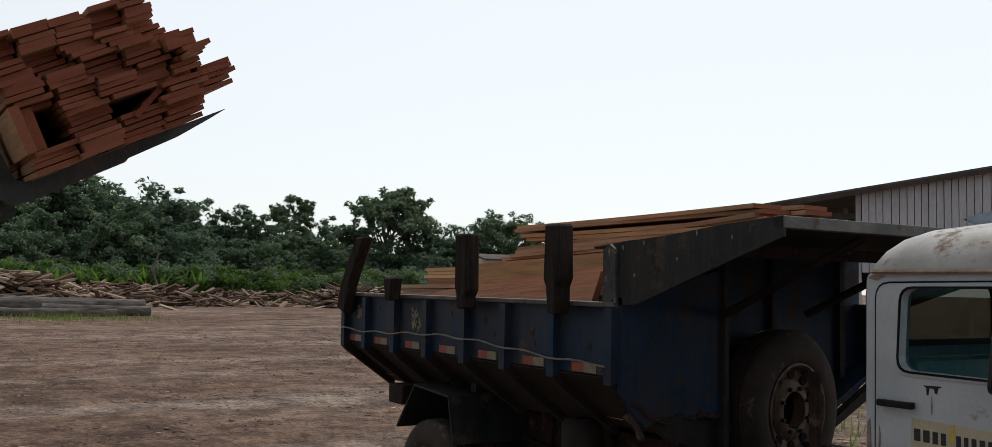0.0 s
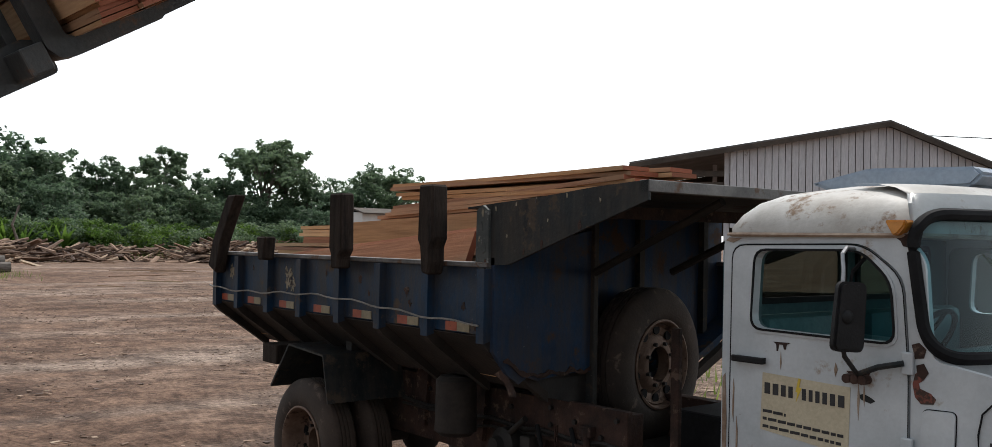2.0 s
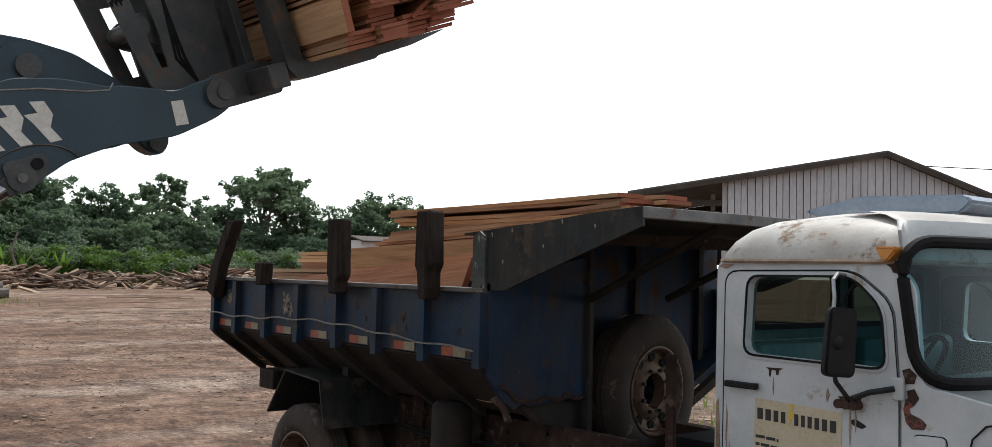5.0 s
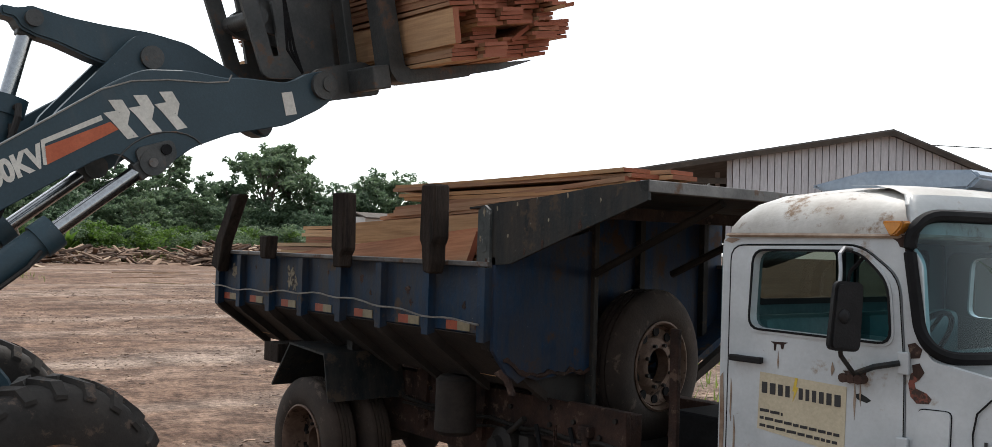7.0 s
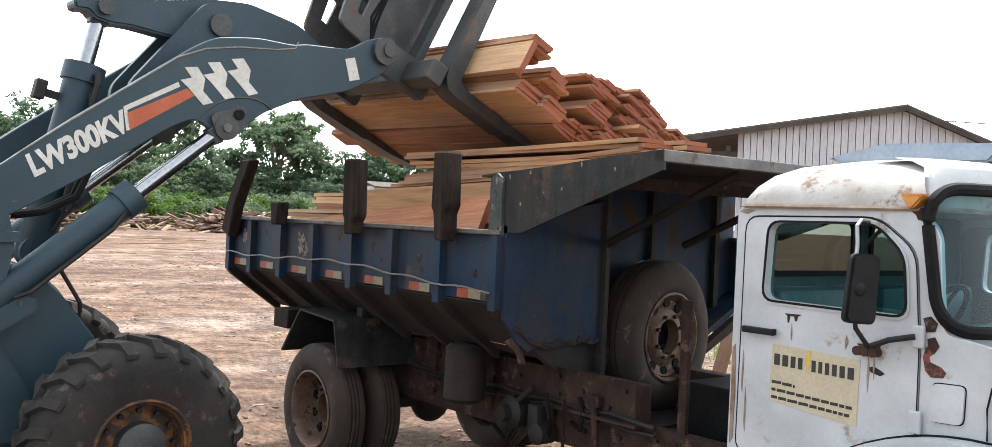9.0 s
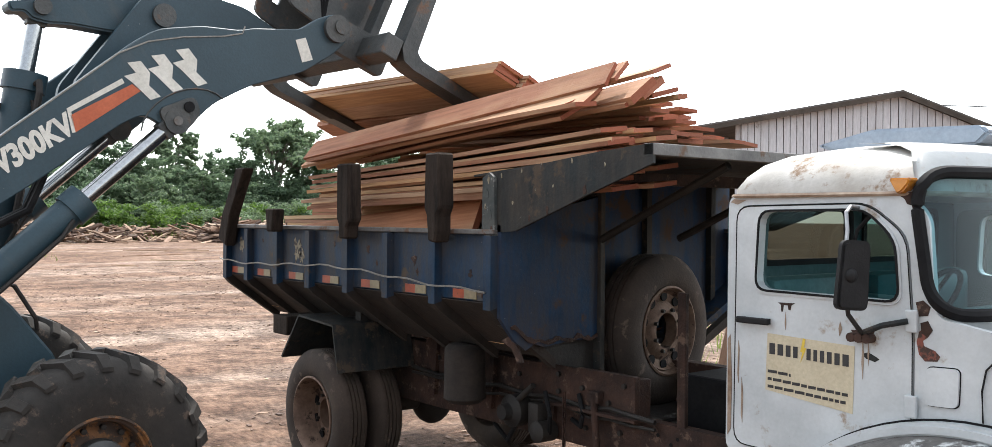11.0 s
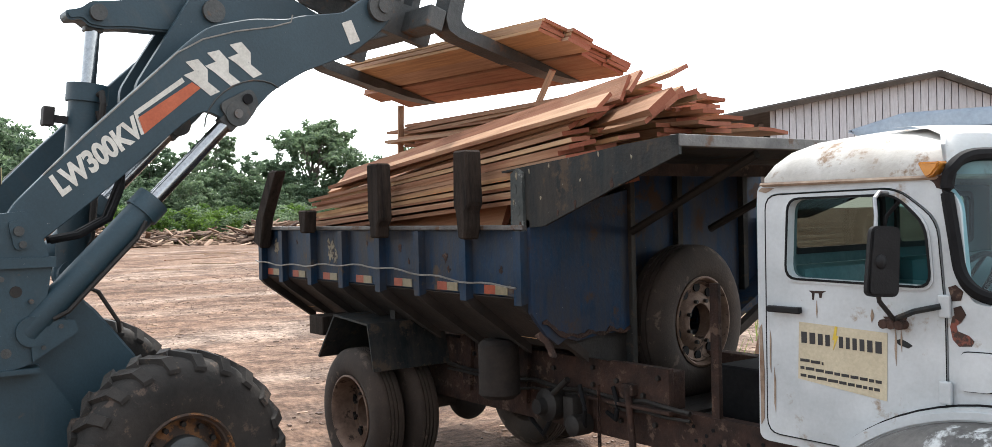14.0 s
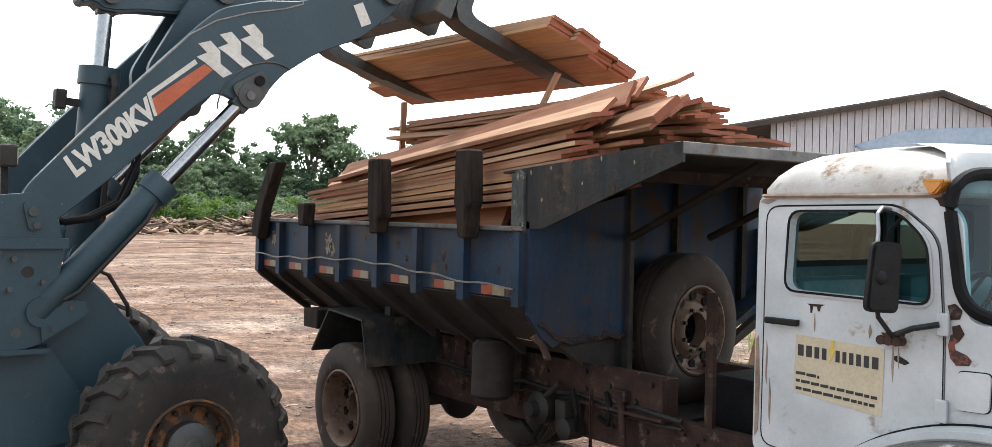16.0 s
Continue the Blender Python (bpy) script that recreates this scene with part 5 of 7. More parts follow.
    loft(wg, [[front_at(S, a + (b - a) * k / 6) for (S, a), (_, b) in zip(low_edge, high_edge)] for k in range(7)], close=False)
    g = part("windscreen", wg, M_SCREENGLASS, cab, "curved greenish windscreen glass", smooth=True)
    g.visible_shadow = False
    # bonnet, wing, floor
    bn = bmesh.new()
    r0 = [Vector((5.12, y, z)) for y, z in rounded([(0.3, 1.2), (0.26, 1.66), (2.04, 1.66), (2.0, 1.2)], 0.15)]
    r1 = [Vector((6.25, y, z)) for y, z in rounded([(0.42, 1.1), (0.42, 1.5), (1.88, 1.5), (1.88, 1.1)], 0.15)]
    r2 = [Vector((6.38, y, z)) for y, z in rounded([(0.5, 0.8), (0.5, 1.4), (1.8, 1.4), (1.8, 0.8)], 0.15)]
    vs = loft(bn, [r0, r1, r2])
    bn.faces.new(vs[-1])
    part("bonnet", bn, M_WHITE, cab, smooth=True)
    for y0, y1 in ((YN - 0.02, 0.5), (1.8, YF + 0.02)):
        wg2 = bmesh.new()
        pts = [(5.15 - 0.66 * math.cos(a), 0.6 + 0.64 * math.sin(a)) for a in [radians(28 + 124 * k / 14) for k in range(15)]]
        strip(wg2, pts[::-1], "y", y0, y1, -0.02)
        part("front_wing", wg2, M_WHITE, cab, "white front wing over the wheel", smooth=True)
        fa = bmesh.new()
        prism(fa, [(x, z + 0.012) for x, z in pts[5:]] + [(5.75, 0.95), (5.62, 1.32), (5.1, 1.3)], "y", y0 + 0.02 if y0 < 1 else y1 - 0.04, y0 + 0.04 if y0 < 1 else y1 - 0.02)
        part("wing_side", fa, M_WHITE, cab)
    arc = [(5.3 - 1.0 * math.cos(a), 0.207 + 1.0 * math.sin(a)) for a in [radians(48 + 90 * k / 20) for k in range(21)]]

    def arch(r):
        return [(5.3 + (x - 5.3) * r, 0.207 + (z - 0.207) * r) for x, z in arc]
    fb = bmesh.new()
    prism(fb, arch(1.082) + arch(1.025)[::-1], "y", YN - 0.075, YN + 0.02)
    bmesh.ops.bevel(fb, geom=[e for e in fb.edges if len(e.link_faces) == 2 and e.calc_face_angle(0) > 1.2], offset=0.014, segments=2, affect="EDGES")
    part("wing_bead", fb, M_WHITE, cab, "white rolled edge of the front wing", smooth=True)
    fs = bmesh.new()
    prism(fs, arch(1.09) + arch(1.08)[::-1], "y", YN - 0.0145, YN - 0.004)
    part("wing_seam", fs, M_BLACK, cab)
    fw = bmesh.new()
    loft(fw, [[Vector((x, y, z)) for x, z in arch(r)] for y, r in ((YN + 0.02, 1.03), (YN - 0.07, 1.03), (YN - 0.16, 1.012), (YN - 0.21, 0.97), (YN - 0.22, 0.93))], close=False)
    part("wing_crown", fw, M_PEEL, cab, "front wing crown with peeling grey and white paint", smooth=True)
    hp = bmesh.new()
    prism(hp, rounded([(5.115, 1.335), (5.245, 1.34), (5.25, 1.49), (5.12, 1.485)], 0.025), "y", YN - 0.02, YN - 0.007)
    flap = part("side_flap", hp, M_WHITE, cab, "small square white flap in the cab side")
    ho = bmesh.new()
    prism(ho, rounded([(5.111, 1.331), (5.249, 1.336), (5.254, 1.494), (5.116, 1.489)], 0.027), "y", YN - 0.0085, YN - 0.0065)
    part("flap_gap", ho, M_BLACK, flap)
    rs = bmesh.new()
    prism(rs, [(5.085, 1.62), (5.105, 1.635), (5.12, 1.6), (5.1, 1.585), (5.105, 1.565), (5.15, 1.55), (5.17, 1.53), (5.16, 1.51), (5.11, 1.505), (5.085, 1.53), (5.075, 1.58)], "y", YN - 0.009, YN - 0.0065)
    part("rust_patch", rs, M_PRIMER, cab, "peeled patch of red primer and rust")
    for pts, mt in (([(5.07, 1.735), (5.1, 1.745), (5.13, 1.72), (5.12, 1.685), (5.085, 1.68)], M_RUST), ([(5.09, 1.655), (5.12, 1.665), (5.14, 1.63), (5.12, 1.6), (5.095, 1.615)], M_RUST),
                    ([(4.15, 1.5), (4.165, 1.52), (4.175, 1.3), (4.17, 1.08), (4.152, 1.05)], M_RUSTWHITE), ([(4.16, 2.14), (4.18, 2.155), (4.25, 2.15), (4.2, 2.13)], M_RUSTWHITE)):
        pk = bmesh.new()
        prism(pk, pts, "y", YN - 0.0095, YN - 0.0068)
        part("rust_patch", pk, mt, cab)
    for pts in ([(4.215, 1.5), (4.222, 1.46), (4.218, 1.3), (4.211, 1.34)], [(4.235, 1.33), (4.244, 1.26), (4.24, 1.12), (4.232, 1.16)], [(4.47, 1.65), (4.474, 1.6), (4.47, 1.57), (4.466, 1.6)],
                [(4.845, 1.56), (4.852, 1.5), (4.846, 1.4), (4.84, 1.47)], [(4.87, 1.56), (4.875, 1.52), (4.872, 1.46), (4.867, 1.5)], [(4.74, 1.63), (4.75, 1.6), (4.738, 1.57), (4.733, 1.6)]):
        pk = bmesh.new()
        prism(pk, pts, "y", YN - 0.0148, YN - 0.0128)
        part("rust_drip", pk, M_RUSTWHITE, cab)
    bs = bmesh.new()
    tube(bs, [(5.34, YN - 0.014, 1.3), (5.335, YN - 0.014, 1.42), (5.35, YN - 0.014, 1.5), (5.4, YN - 0.012, 1.555), (5.5, YN - 0.012, 1.58), (5.6, YN - 0.012, 1.575)], 0.004, 5)
    part("bonnet_seam", bs, M_BLACK, cab)
    fc = bpy.data.curves.new("type_number", "FONT")
    fc.body, fc.size, fc.extrude, fc.offset = "151", 0.075, 0.001, 0.002
    tmp = new("number_source", fc)
    me = bpy.data.meshes.new_from_object(tmp.evaluated_get(bpy.context.evaluated_depsgraph_get()))
    bpy.data.objects.remove(tmp)
    for v in me.vertices:
        v.co = Vector((5.365 + v.co.x, YN - 0.0125 - v.co.z, 1.345 + v.co.y))
    me.materials.append(M_INK)
    tn = new("type_number", me)
    tn.parent = cab
    rs2 = bmesh.new()
    prism(rs2, [(4.99, 2.165), (5.03, 2.174), (5.08, 2.172), (5.085, 2.12), (5.07, 2.085), (5.055, 2.1), (5.05, 2.12), (5.03, 2.125), (5.02, 2.145)], "y", YN - 0.009, YN - 0.0055)
    part("rust_patch", rs2, M_RUST, cab)
    fl = bmesh.new()
    box(fl, (4.15, YN + 0.03, 0.98), (5.3, YF - 0.03, 1.02))
    part("cab_floor", fl, M_BLACK, cab)
    dash = bmesh.new()
    box(dash, (4.95, YN + 0.05, 1.35), (5.1, YF - 0.05, 1.68), bevel=0.04)
    part("dashboard", dash, M_SEAT, cab, smooth=True)
    for y0, y1 in ((0.2, 0.95), (1.1, 2.1)):
        se = bmesh.new()
        box(se, (4.2, y0, 1.3), (4.7, y1, 1.46), bevel=0.05)
        box(se, (4.18, y0, 1.42), (4.32, y1, 1.79), pose(0, 0, 0), bevel=0.05)
        part("seat", se, M_SEAT, cab, "worn sea-green vinyl seat", smooth=True)
    sw = bmesh.new()
    m = Matrix.Translation((4.8, 0.65, 1.66)) @ Matrix.Rotation(radians(-55), 4, "Y")
    tube(sw, [m @ Vector((0.22 * math.cos(2 * math.pi * k / 24), 0.22 * math.sin(2 * math.pi * k / 24), 0)) for k in range(25)], 0.013, 6)
    for k in range(3):
        a = 2 * math.pi * k / 3
        rod(sw, m @ Vector((0, 0, 0)), m @ Vector((0.22 * math.cos(a), 0.22 * math.sin(a), 0)), 0.01, seg=6)
    rod(sw, m @ Vector((0, 0, 0)), (5.0, 0.65, 1.45), 0.02)
    part("steering_wheel", sw, M_BLACK, cab, smooth=True)


M_CHIP = surface("flaked_cream_undercoat", (0.2, 0.17, 0.12), (0.36, 0.31, 0.22), 18.0, 0.8, 0, 0.1, 60, (0.06, 0.05, 0.045), 0.52, 22.0)
M_GREYSTEEL = surface("bare_grey_steel", (0.09, 0.085, 0.082), (0.2, 0.19, 0.18), 5.0, 0.6, 0.3, 0.15, 50, (0.13, 0.08, 0.055), 0.6, 7.0)
M_GREYSTEEL2 = surface("chipped_green_grey_steel", (0.035, 0.045, 0.045), (0.08, 0.085, 0.08), 7.0, 0.6, 0.1, 0.2, 50, (0.28, 0.28, 0.26), 0.62, 12.0)
M_BLUEPANEL = surface("blue_panel_with_rust_bloom", (0.006, 0.026, 0.062), (0.012, 0.051, 0.12), 2.0, 0.5, 0, 0.1, 50, (0.07, 0.045, 0.034), 0.57, 3.0, spec=0.18, streak=(0.05, 0.041, 0.035), streak_at=0.49)
M_UNDER2 = surface("dust_caked_tank_paint", (0.013, 0.01, 0.009), (0.042, 0.031, 0.024), 5.0, 0.85, 0, 0.15, 40)
M_RUSTWHITE = surface("rust_stained_white", (0.16, 0.09, 0.05), (0.42, 0.33, 0.25), 9.0, 0.6, 0, 0.1, 60)
M_PEEL = surface("peeling_grey_wing_paint", (0.05, 0.05, 0.05), (0.16, 0.15, 0.14), 5.0, 0.6, 0, 0.2, 40, (0.5, 0.52, 0.52), 0.54, 6.0)
M_GREYPAINT = surface("pale_blue_grey_paint", (0.24, 0.31, 0.39), (0.36, 0.42, 0.5), 4.0, 0.4, 0, 0.03)
M_CHROME2 = surface("dull_chrome", (0.3, 0.3, 0.31), (0.5, 0.5, 0.5), 9.0, 0.35, 0.9, 0.03)
truck = build_truck()


# ---- the wheel loader ----
LX = 0.1
PIV = (-0.72, 2.02)            # boom pivot: ahead of the front axle, above the ground
BOOM_LEN = 2.925
T_DRIVE = [(0, -6.432), (0.5, -6.163), (1, -5.816), (1.5, -5.524), (2, -5.256), (2.5, -4.978), (3, -4.637), (3.5, -4.337), (4, -4.056), (4.2, -3.998), (5.2,
           -3.569), (6.3, -3.181), (6.5, -3.103), (7, -2.912), (7.5, -2.767), (8, -2.583), (8.5, -2.506), (9, -2.484), (9.2, -2.5), (10.2, -2.637), (11.3,
           -2.755), (11.5, -2.687), (11.8, -2.58), (12, -2.529), (12.2, -2.493), (12.5, -2.439), (13, -2.38), (13.5, -2.38), (14, -2.47), (14.5, -2.551), (15,
           -2.506), (15.5, -2.435), (16, -2.38)]
T_BOOM = [(0, 5.24), (0.5, 8), (1, 11.74), (1.5, 15.1), (2, 18.18), (2.5, 21.3), (3, 23.09), (3.5, 23.78), (4, 25.47), (4.2, 25.35), (5.2, 24.67), (6.3, 23.98),
          (6.5, 23.95), (7, 23.97), (7.5, 24.17), (8, 24.33), (8.5, 24.1), (9, 25.1), (9.2, 25.28), (10.2, 27.39), (11.3, 28.89), (11.5, 28.9), (12, 28.73),
          (12.5, 29), (13, 29.06), (13.5, 30.07), (14, 32.47), (14.5, 34.57), (15, 34.17), (15.5, 34.66), (16, 34.75)]
T_FORK = [(0, 26.21), (0.5, 27), (1, 28.07), (1.5, 29.17), (2, 29.57), (2.5, 27.51), (3, 26.51), (4, 24), (4.2, 23.43), (5.2, 20.38), (6.3, 16.79), (6.5,
          15.92), (7, 11.52), (7.5, 5.48), (8, -5.01), (8.5, -16.12), (9, -26.88), (9.2, -30.1), (10, -31.69), (11.3, -21.23), (11.5, -17.25), (11.8, -11.28),
          (12, -11.31), (12.2, -11.46), (12.5, -12.14), (12.6, -12.27), (13, -12.97), (13.5, -14.05), (14, -16.44), (14.5, -18.22), (15, -18.55), (15.5,
          -19.29), (16, -19.88)]
TIMES = sorted({0, 16} | {0.5 * k for k in range(33)} | {4.2, 6.3, 9.2, 11.3, 11.8, 12.2})


def table(tb, t):
    return float(np.interp(t, [a for a, _ in tb], [b for _, b in tb]))


def loader_y(t):
    return table(T_DRIVE, t) - PIV[0]


def turn_x(y, z, deg, x=0.0):
    """Pose in the loader's space: local y leans up by deg."""
    return Matrix.Translation((x, y, z)) @ Matrix.Rotation(radians(deg), 4, "X")


def in_boom(u, v, deg):
    c, s = math.cos(radians(deg)), math.sin(radians(deg))
    return PIV[0] + u * c - v * s, PIV[1] + u * s + v * c


BELL = (1.95, 0.53)
LUG = (1.55, -0.1)
LIFT_FOOT = (-0.66, 1.42)
TILT_FOOT = (-0.28, 1.7)
ROD_ARM = (-0.65, 0.37)


def bell_turn(t):
    rel = table(T_FORK, t) - table(T_BOOM, t)
    return -0.253 * (rel + 40.0)


def boom_pose(t):
    return turn_x(PIV[0], PIV[1], table(T_BOOM, t))


def bell_pose(t):
    b = table(T_BOOM, t)
    return turn_x(*in_boom(*BELL, b), b + bell_turn(t))


def fork_pose(t):
    b = table(T_BOOM, t)
    return turn_x(*in_boom(BOOM_LEN, 0, b), table(T_FORK, t))


def rod_pin(t):
    b = table(T_BOOM, t)
    by, bz = in_boom(*BELL, b)
    a = radians(b + bell_turn(t))
    return by + ROD_ARM[0] * math.cos(a) - ROD_ARM[1] * math.sin(a), bz + ROD_ARM[0] * math.sin(a) + ROD_ARM[1] * math.cos(a)


def aim(p, q, x=0.0):
    """Pose at p with local y towards q."""
    return turn_x(p[0], p[1], math.degrees(math.atan2(q[1] - p[1], q[0] - p[0])), x)


def loader_tyre(parent, m, sign):
    wh = group_node("wheel", parent, m)
    wh.scale = (1.0, 0.98, 0.98)
    bm = bmesh.new()
    lathe(bm, [(0.285, -0.06), (0.3, -0.025), (0.36, -0.005), (0.44, 0.0), (0.5, 0.0), (0.575, -0.025), (0.61, -0.06), (0.625, -0.12), (0.628, -0.22), (0.625, -0.32), (0.61, -0.38), (0.575, -0.415),
               (0.5, -0.44), (0.38, -0.44), (0.3, -0.42), (0.285, -0.38), (0.285, -0.06)], seg=56)
    tyre = part("tyre", bm, M_LOADTYRE, wh, "muddy lugged loader tyre", smooth=True)
    n = 22
    for k in range(n):
        for side in (0, 1):
            lug = bmesh.new()
            a0 = 2 * math.pi * (k + 0.5 * side) / n
            pts = []
            for (h, da) in (((-0.005, 0.0), (-0.07, 0.03), (-0.24, 0.16)), ((-0.435, 0.0), (-0.37, 0.03), (-0.2, 0.16)))[side]:
                pts.append((h, a0 + da * sign))
            wid = 0.062
            rows = []
            for i, (h, a) in enumerate(pts):
                r_in = (0.56, 0.6, 0.61)[i]
                r_out = (0.585, 0.655, 0.664)[i]
                ring = []
                for rr, da in ((r_in, -wid), (r_out, -wid * 0.8), (r_out, wid * 0.8), (r_in, wid)):
                    ring.append(Vector((h, rr * math.cos(a + da), rr * math.sin(a + da))))
                rows.append(ring)
            vs = loft(lug, rows)
            lug.faces.new(vs[0][::-1])
            lug.faces.new(vs[-1])
            part("tread_lug", lug, M_LOADTYRE, tyre)
    rim = bmesh.new()
    lathe(rim, [(0.29, -0.05), (0.3, -0.025), (0.288, -0.012), (0.278, -0.03), (0.274, -0.055), (0.262, -0.06), (0.255, -0.1), (0.25, -0.15), (0.24, -0.17), (0.2, -0.15), (0.18, -0.14), (0.0, -0.135)], seg=48)
    part("rim", rim, M_YELLOWRIM, wh, "dirty yellow wheel rim", smooth=True)
    hub = bmesh.new()
    lathe(hub, [(0.15, -0.12), (0.15, -0.04), (0.12, -0.015), (0.06, -0.01), (0.05, 0.01), (0, 0.012)], seg=28)
    part("hub", hub, M_LOADDARK, wh, smooth=True)
    for k in range(12):
        a = 2 * math.pi * k / 12
        nb = bmesh.new()
        rod(nb, (-0.135, 0.215 * math.cos(a), 0.215 * math.sin(a)), (-0.1, 0.215 * math.cos(a), 0.215 * math.sin(a)), 0.018, seg=6)
        part("wheel_nut", nb, M_DARK, wh)
    return wh


def disc(bm, x0, x1, y, z, r, seg=24):
    return rod(bm, (x0, y, z), (x1, y, z), r, seg=seg)


def build_loader():
    ld = thing("wheel_loader", "slate grey articulated wheel loader carrying timber forks", "loader", at=pose(LX, loader_y(0), 0.02, 0, 1.3, 0))
    moving = {}
    # ---------- front frame and tower ----------
    for s in (1, -1):
        tw = bmesh.new()
        x0, x1 = (0.56, 0.64) if s > 0 else (-0.64, -0.56)
        prism(tw, rounded([(-1.0, 2.1), (-0.66, 2.14), (-0.58, 1.97), (-0.54, 1.8), (-0.56, 1.66), (-0.6, 1.5), (-0.44, 1.48), (-0.4, 1.41), (-0.68, 1.22), (-0.76, 1.2), (-1.0, 1.2)], 0.04), "x", x0, x1)
        tower = part("tower_plate", tw, M_LOADER, ld, "slate grey tower side plate with pins and bolts")
        ex = 0.64 * s
        fl = bmesh.new()
        box(fl, (ex - 0.012, -1.0, 1.8), (ex + 0.03 * s if s > 0 else ex + 0.012, -0.52, 1.86)) if s > 0 else box(fl, (ex - 0.03, -1.0, 1.8), (ex + 0.012, -0.52, 1.86))
        part("tower_flange", fl, M_LOADER, tower)
        keep = bmesh.new()
        prism(keep, rounded([(-0.78, 2.08), (-0.68, 2.08), (-0.66, 1.92), (-0.74, 1.9)], 0.04), "x", ex, ex + 0.02 * s)
        part("pin_keeper", keep, M_LOADER, tower)
        gp = bmesh.new()
        prism(gp, [(-0.68, 1.5), (-0.42, 1.47), (-0.4, 1.4), (-0.66, 1.24)], "x", ex, ex + 0.025 * s)
        part("gusset_plate", gp, M_LOADER, tower)
        for y, z, r in ((-0.72, 2.02, 0.03), (-0.7, 1.94, 0.022), (-0.82, 1.74, 0.016), (-0.84, 1.56, 0.015), (-0.74, 1.66, 0.035), (-0.5, 1.44, 0.014), (-0.6, 1.32, 0.014), (-0.8, 1.3, 0.03), (-0.66, 1.6, 0.014), (-0.9, 1.78, 0.014)):
            bt = bmesh.new()
            disc(bt, ex, ex + (0.035 if r < 0.025 or z > 1.9 else 0.004) * s, y, z, r, 12)
            part("bolt", bt, M_DARK if r > 0.03 else M_LOADDARK, tower)
    fr = bmesh.new()
    prism(fr, [(-1.3, 1.25), (-0.7, 1.7), (-0.37, 1.62), (-0.25, 1.5), (-0.02, 1.2), (0.1, 0.95), (0.2, 0.5), (-0.3, 0.38), (-1.3, 0.5)], "x", -0.5, 0.5)
    bmesh.ops.bevel(fr, geom=[e for e in fr.edges if len(e.link_faces) == 2 and e.calc_face_angle(0) > 0.3], offset=0.015, segments=1, affect="EDGES")
    part("front_frame", fr, M_LOADER, ld, "slate grey front frame")
    for s in (1, -1):
        ap = bmesh.new()
        x0, x1 = (0.5, 0.56) if s > 0 else (-0.56, -0.5)
        prism(ap, [(-1.25, 1.18), (-0.6, 1.2), (-0.42, 0.92), (-0.3, 0.6), (-1.25, 0.55)], "x", x0, x1)
        part("frame_apron", ap, M_LOADER, ld)
        ledge = bmesh.new()
        box(ledge, (x0 if s > 0 else -0.66, -1.1, 1.17), (0.66 if s > 0 else x1, -0.62, 1.2))
        part("frame_ledge", ledge, M_LOADER, ld)
    ax = bmesh.new()
    rod(ax, (-0.9, 0, 0.63), (0.9, 0, 0.63), 0.13, seg=20)
    bmesh.ops.create_uvsphere(ax, u_segments=18, v_segments=12, radius=0.26, matrix=Matrix.Translation((0, 0, 0.66)))
    part("front_axle", ax, M_LOADDARK, ld, smooth=True)
    moving["wheel_r"] = loader_tyre(ld, Matrix.Translation((1.22, 0.08, 0.63)), 1)
    moving["wheel_l"] = loader_tyre(ld, Matrix.Translation((-1.22, 0.08, 0.63)) @ Matrix.Rotation(math.pi, 4, "Z"), -1)
    gr = bmesh.new()
    tube(gr, [(0.45, -0.42, 1.55), (0.5, -0.33, 1.66), (0.5, -0.24, 1.62), (0.5, -0.12, 1.42), (0.45, -0.1, 1.35)], 0.014, 8)
    part("grab_handle", gr, M_DARK, ld)
    for s in (1, -1):
        lp = bmesh.new()
        box(lp, (0.3 * s - 0.09, -0.86, 2.28), (0.3 * s + 0.09, -0.76, 2.42), bevel=0.015)
        lamp = part("work_lamp", lp, M_DARK, ld, "square work lamp on the tower")
        le = bmesh.new()
        box(le, (0.3 * s - 0.07, -0.76, 2.3), (0.3 * s + 0.07, -0.754, 2.4))
        part("lamp_lens", le, M_AMBERPALE, lamp)
        lb = bmesh.new()
        box(lb, (0.3 * s - 0.02, -0.84, 2.0), (0.3 * s + 0.02, -0.8, 2.29))
        part("lamp_bracket", lb, M_DARK, lamp)
    # ---------- boom ----------
    outline = rounded([(-0.14, 0.02), (0.06, 0.14), (0.64, 0.28), (1.05, 0.36), (1.55, 0.46), (1.72, 0.475), (2.0, 0.385), (2.24, 0.26), (2.33, 0.24), (2.66, 0.1), (2.84, 0.12), (2.98, 0.1), (3.05, 0.0),
                       (2.98, -0.11), (2.84, -0.15), (2.54, -0.175), (2.13, -0.1), (1.84, -0.1), (1.7, -0.14), (1.54, -0.17), (1.45, -0.08), (1.38, 0.03), (1.22, 0.03), (0.58, -0.07), (0.24, -0.11), (0.0, -0.13), (-0.12, -0.08)], 0.06, 3)
    boom = group_node("boom", ld, boom_pose(0), "heavy slate grey lift boom with model lettering")
    moving["boom"] = boom
    for s in (1, -1):
        b = bmesh.new()
        x0, x1 = (0.555, 0.62) if s > 0 else (-0.62, -0.555)
        prism(b, outline, "x", x0, x1)
        bmesh.ops.bevel(b, geom=[e for e in b.edges if len(e.link_faces) == 2 and e.calc_face_angle(0) > 1.2], offset=0.006, segments=1, affect="EDGES")
        part("boom_arm", b, M_LOADER, boom)
        bead = bmesh.new()
        xo = 0.622 * s
        tube(bead, [(xo, 0.3, 0.2), (xo, 0.64, 0.275), (xo, 1.05, 0.355), (xo, 1.42, 0.43), (xo, 1.62, 0.425), (xo, 1.85, 0.365), (xo, 2.1, 0.27), (xo, 2.24, 0.235), (xo, 2.28, 0.27)], 0.006, 5)
        part("weld_bead", bead, M_WIRE, boom)
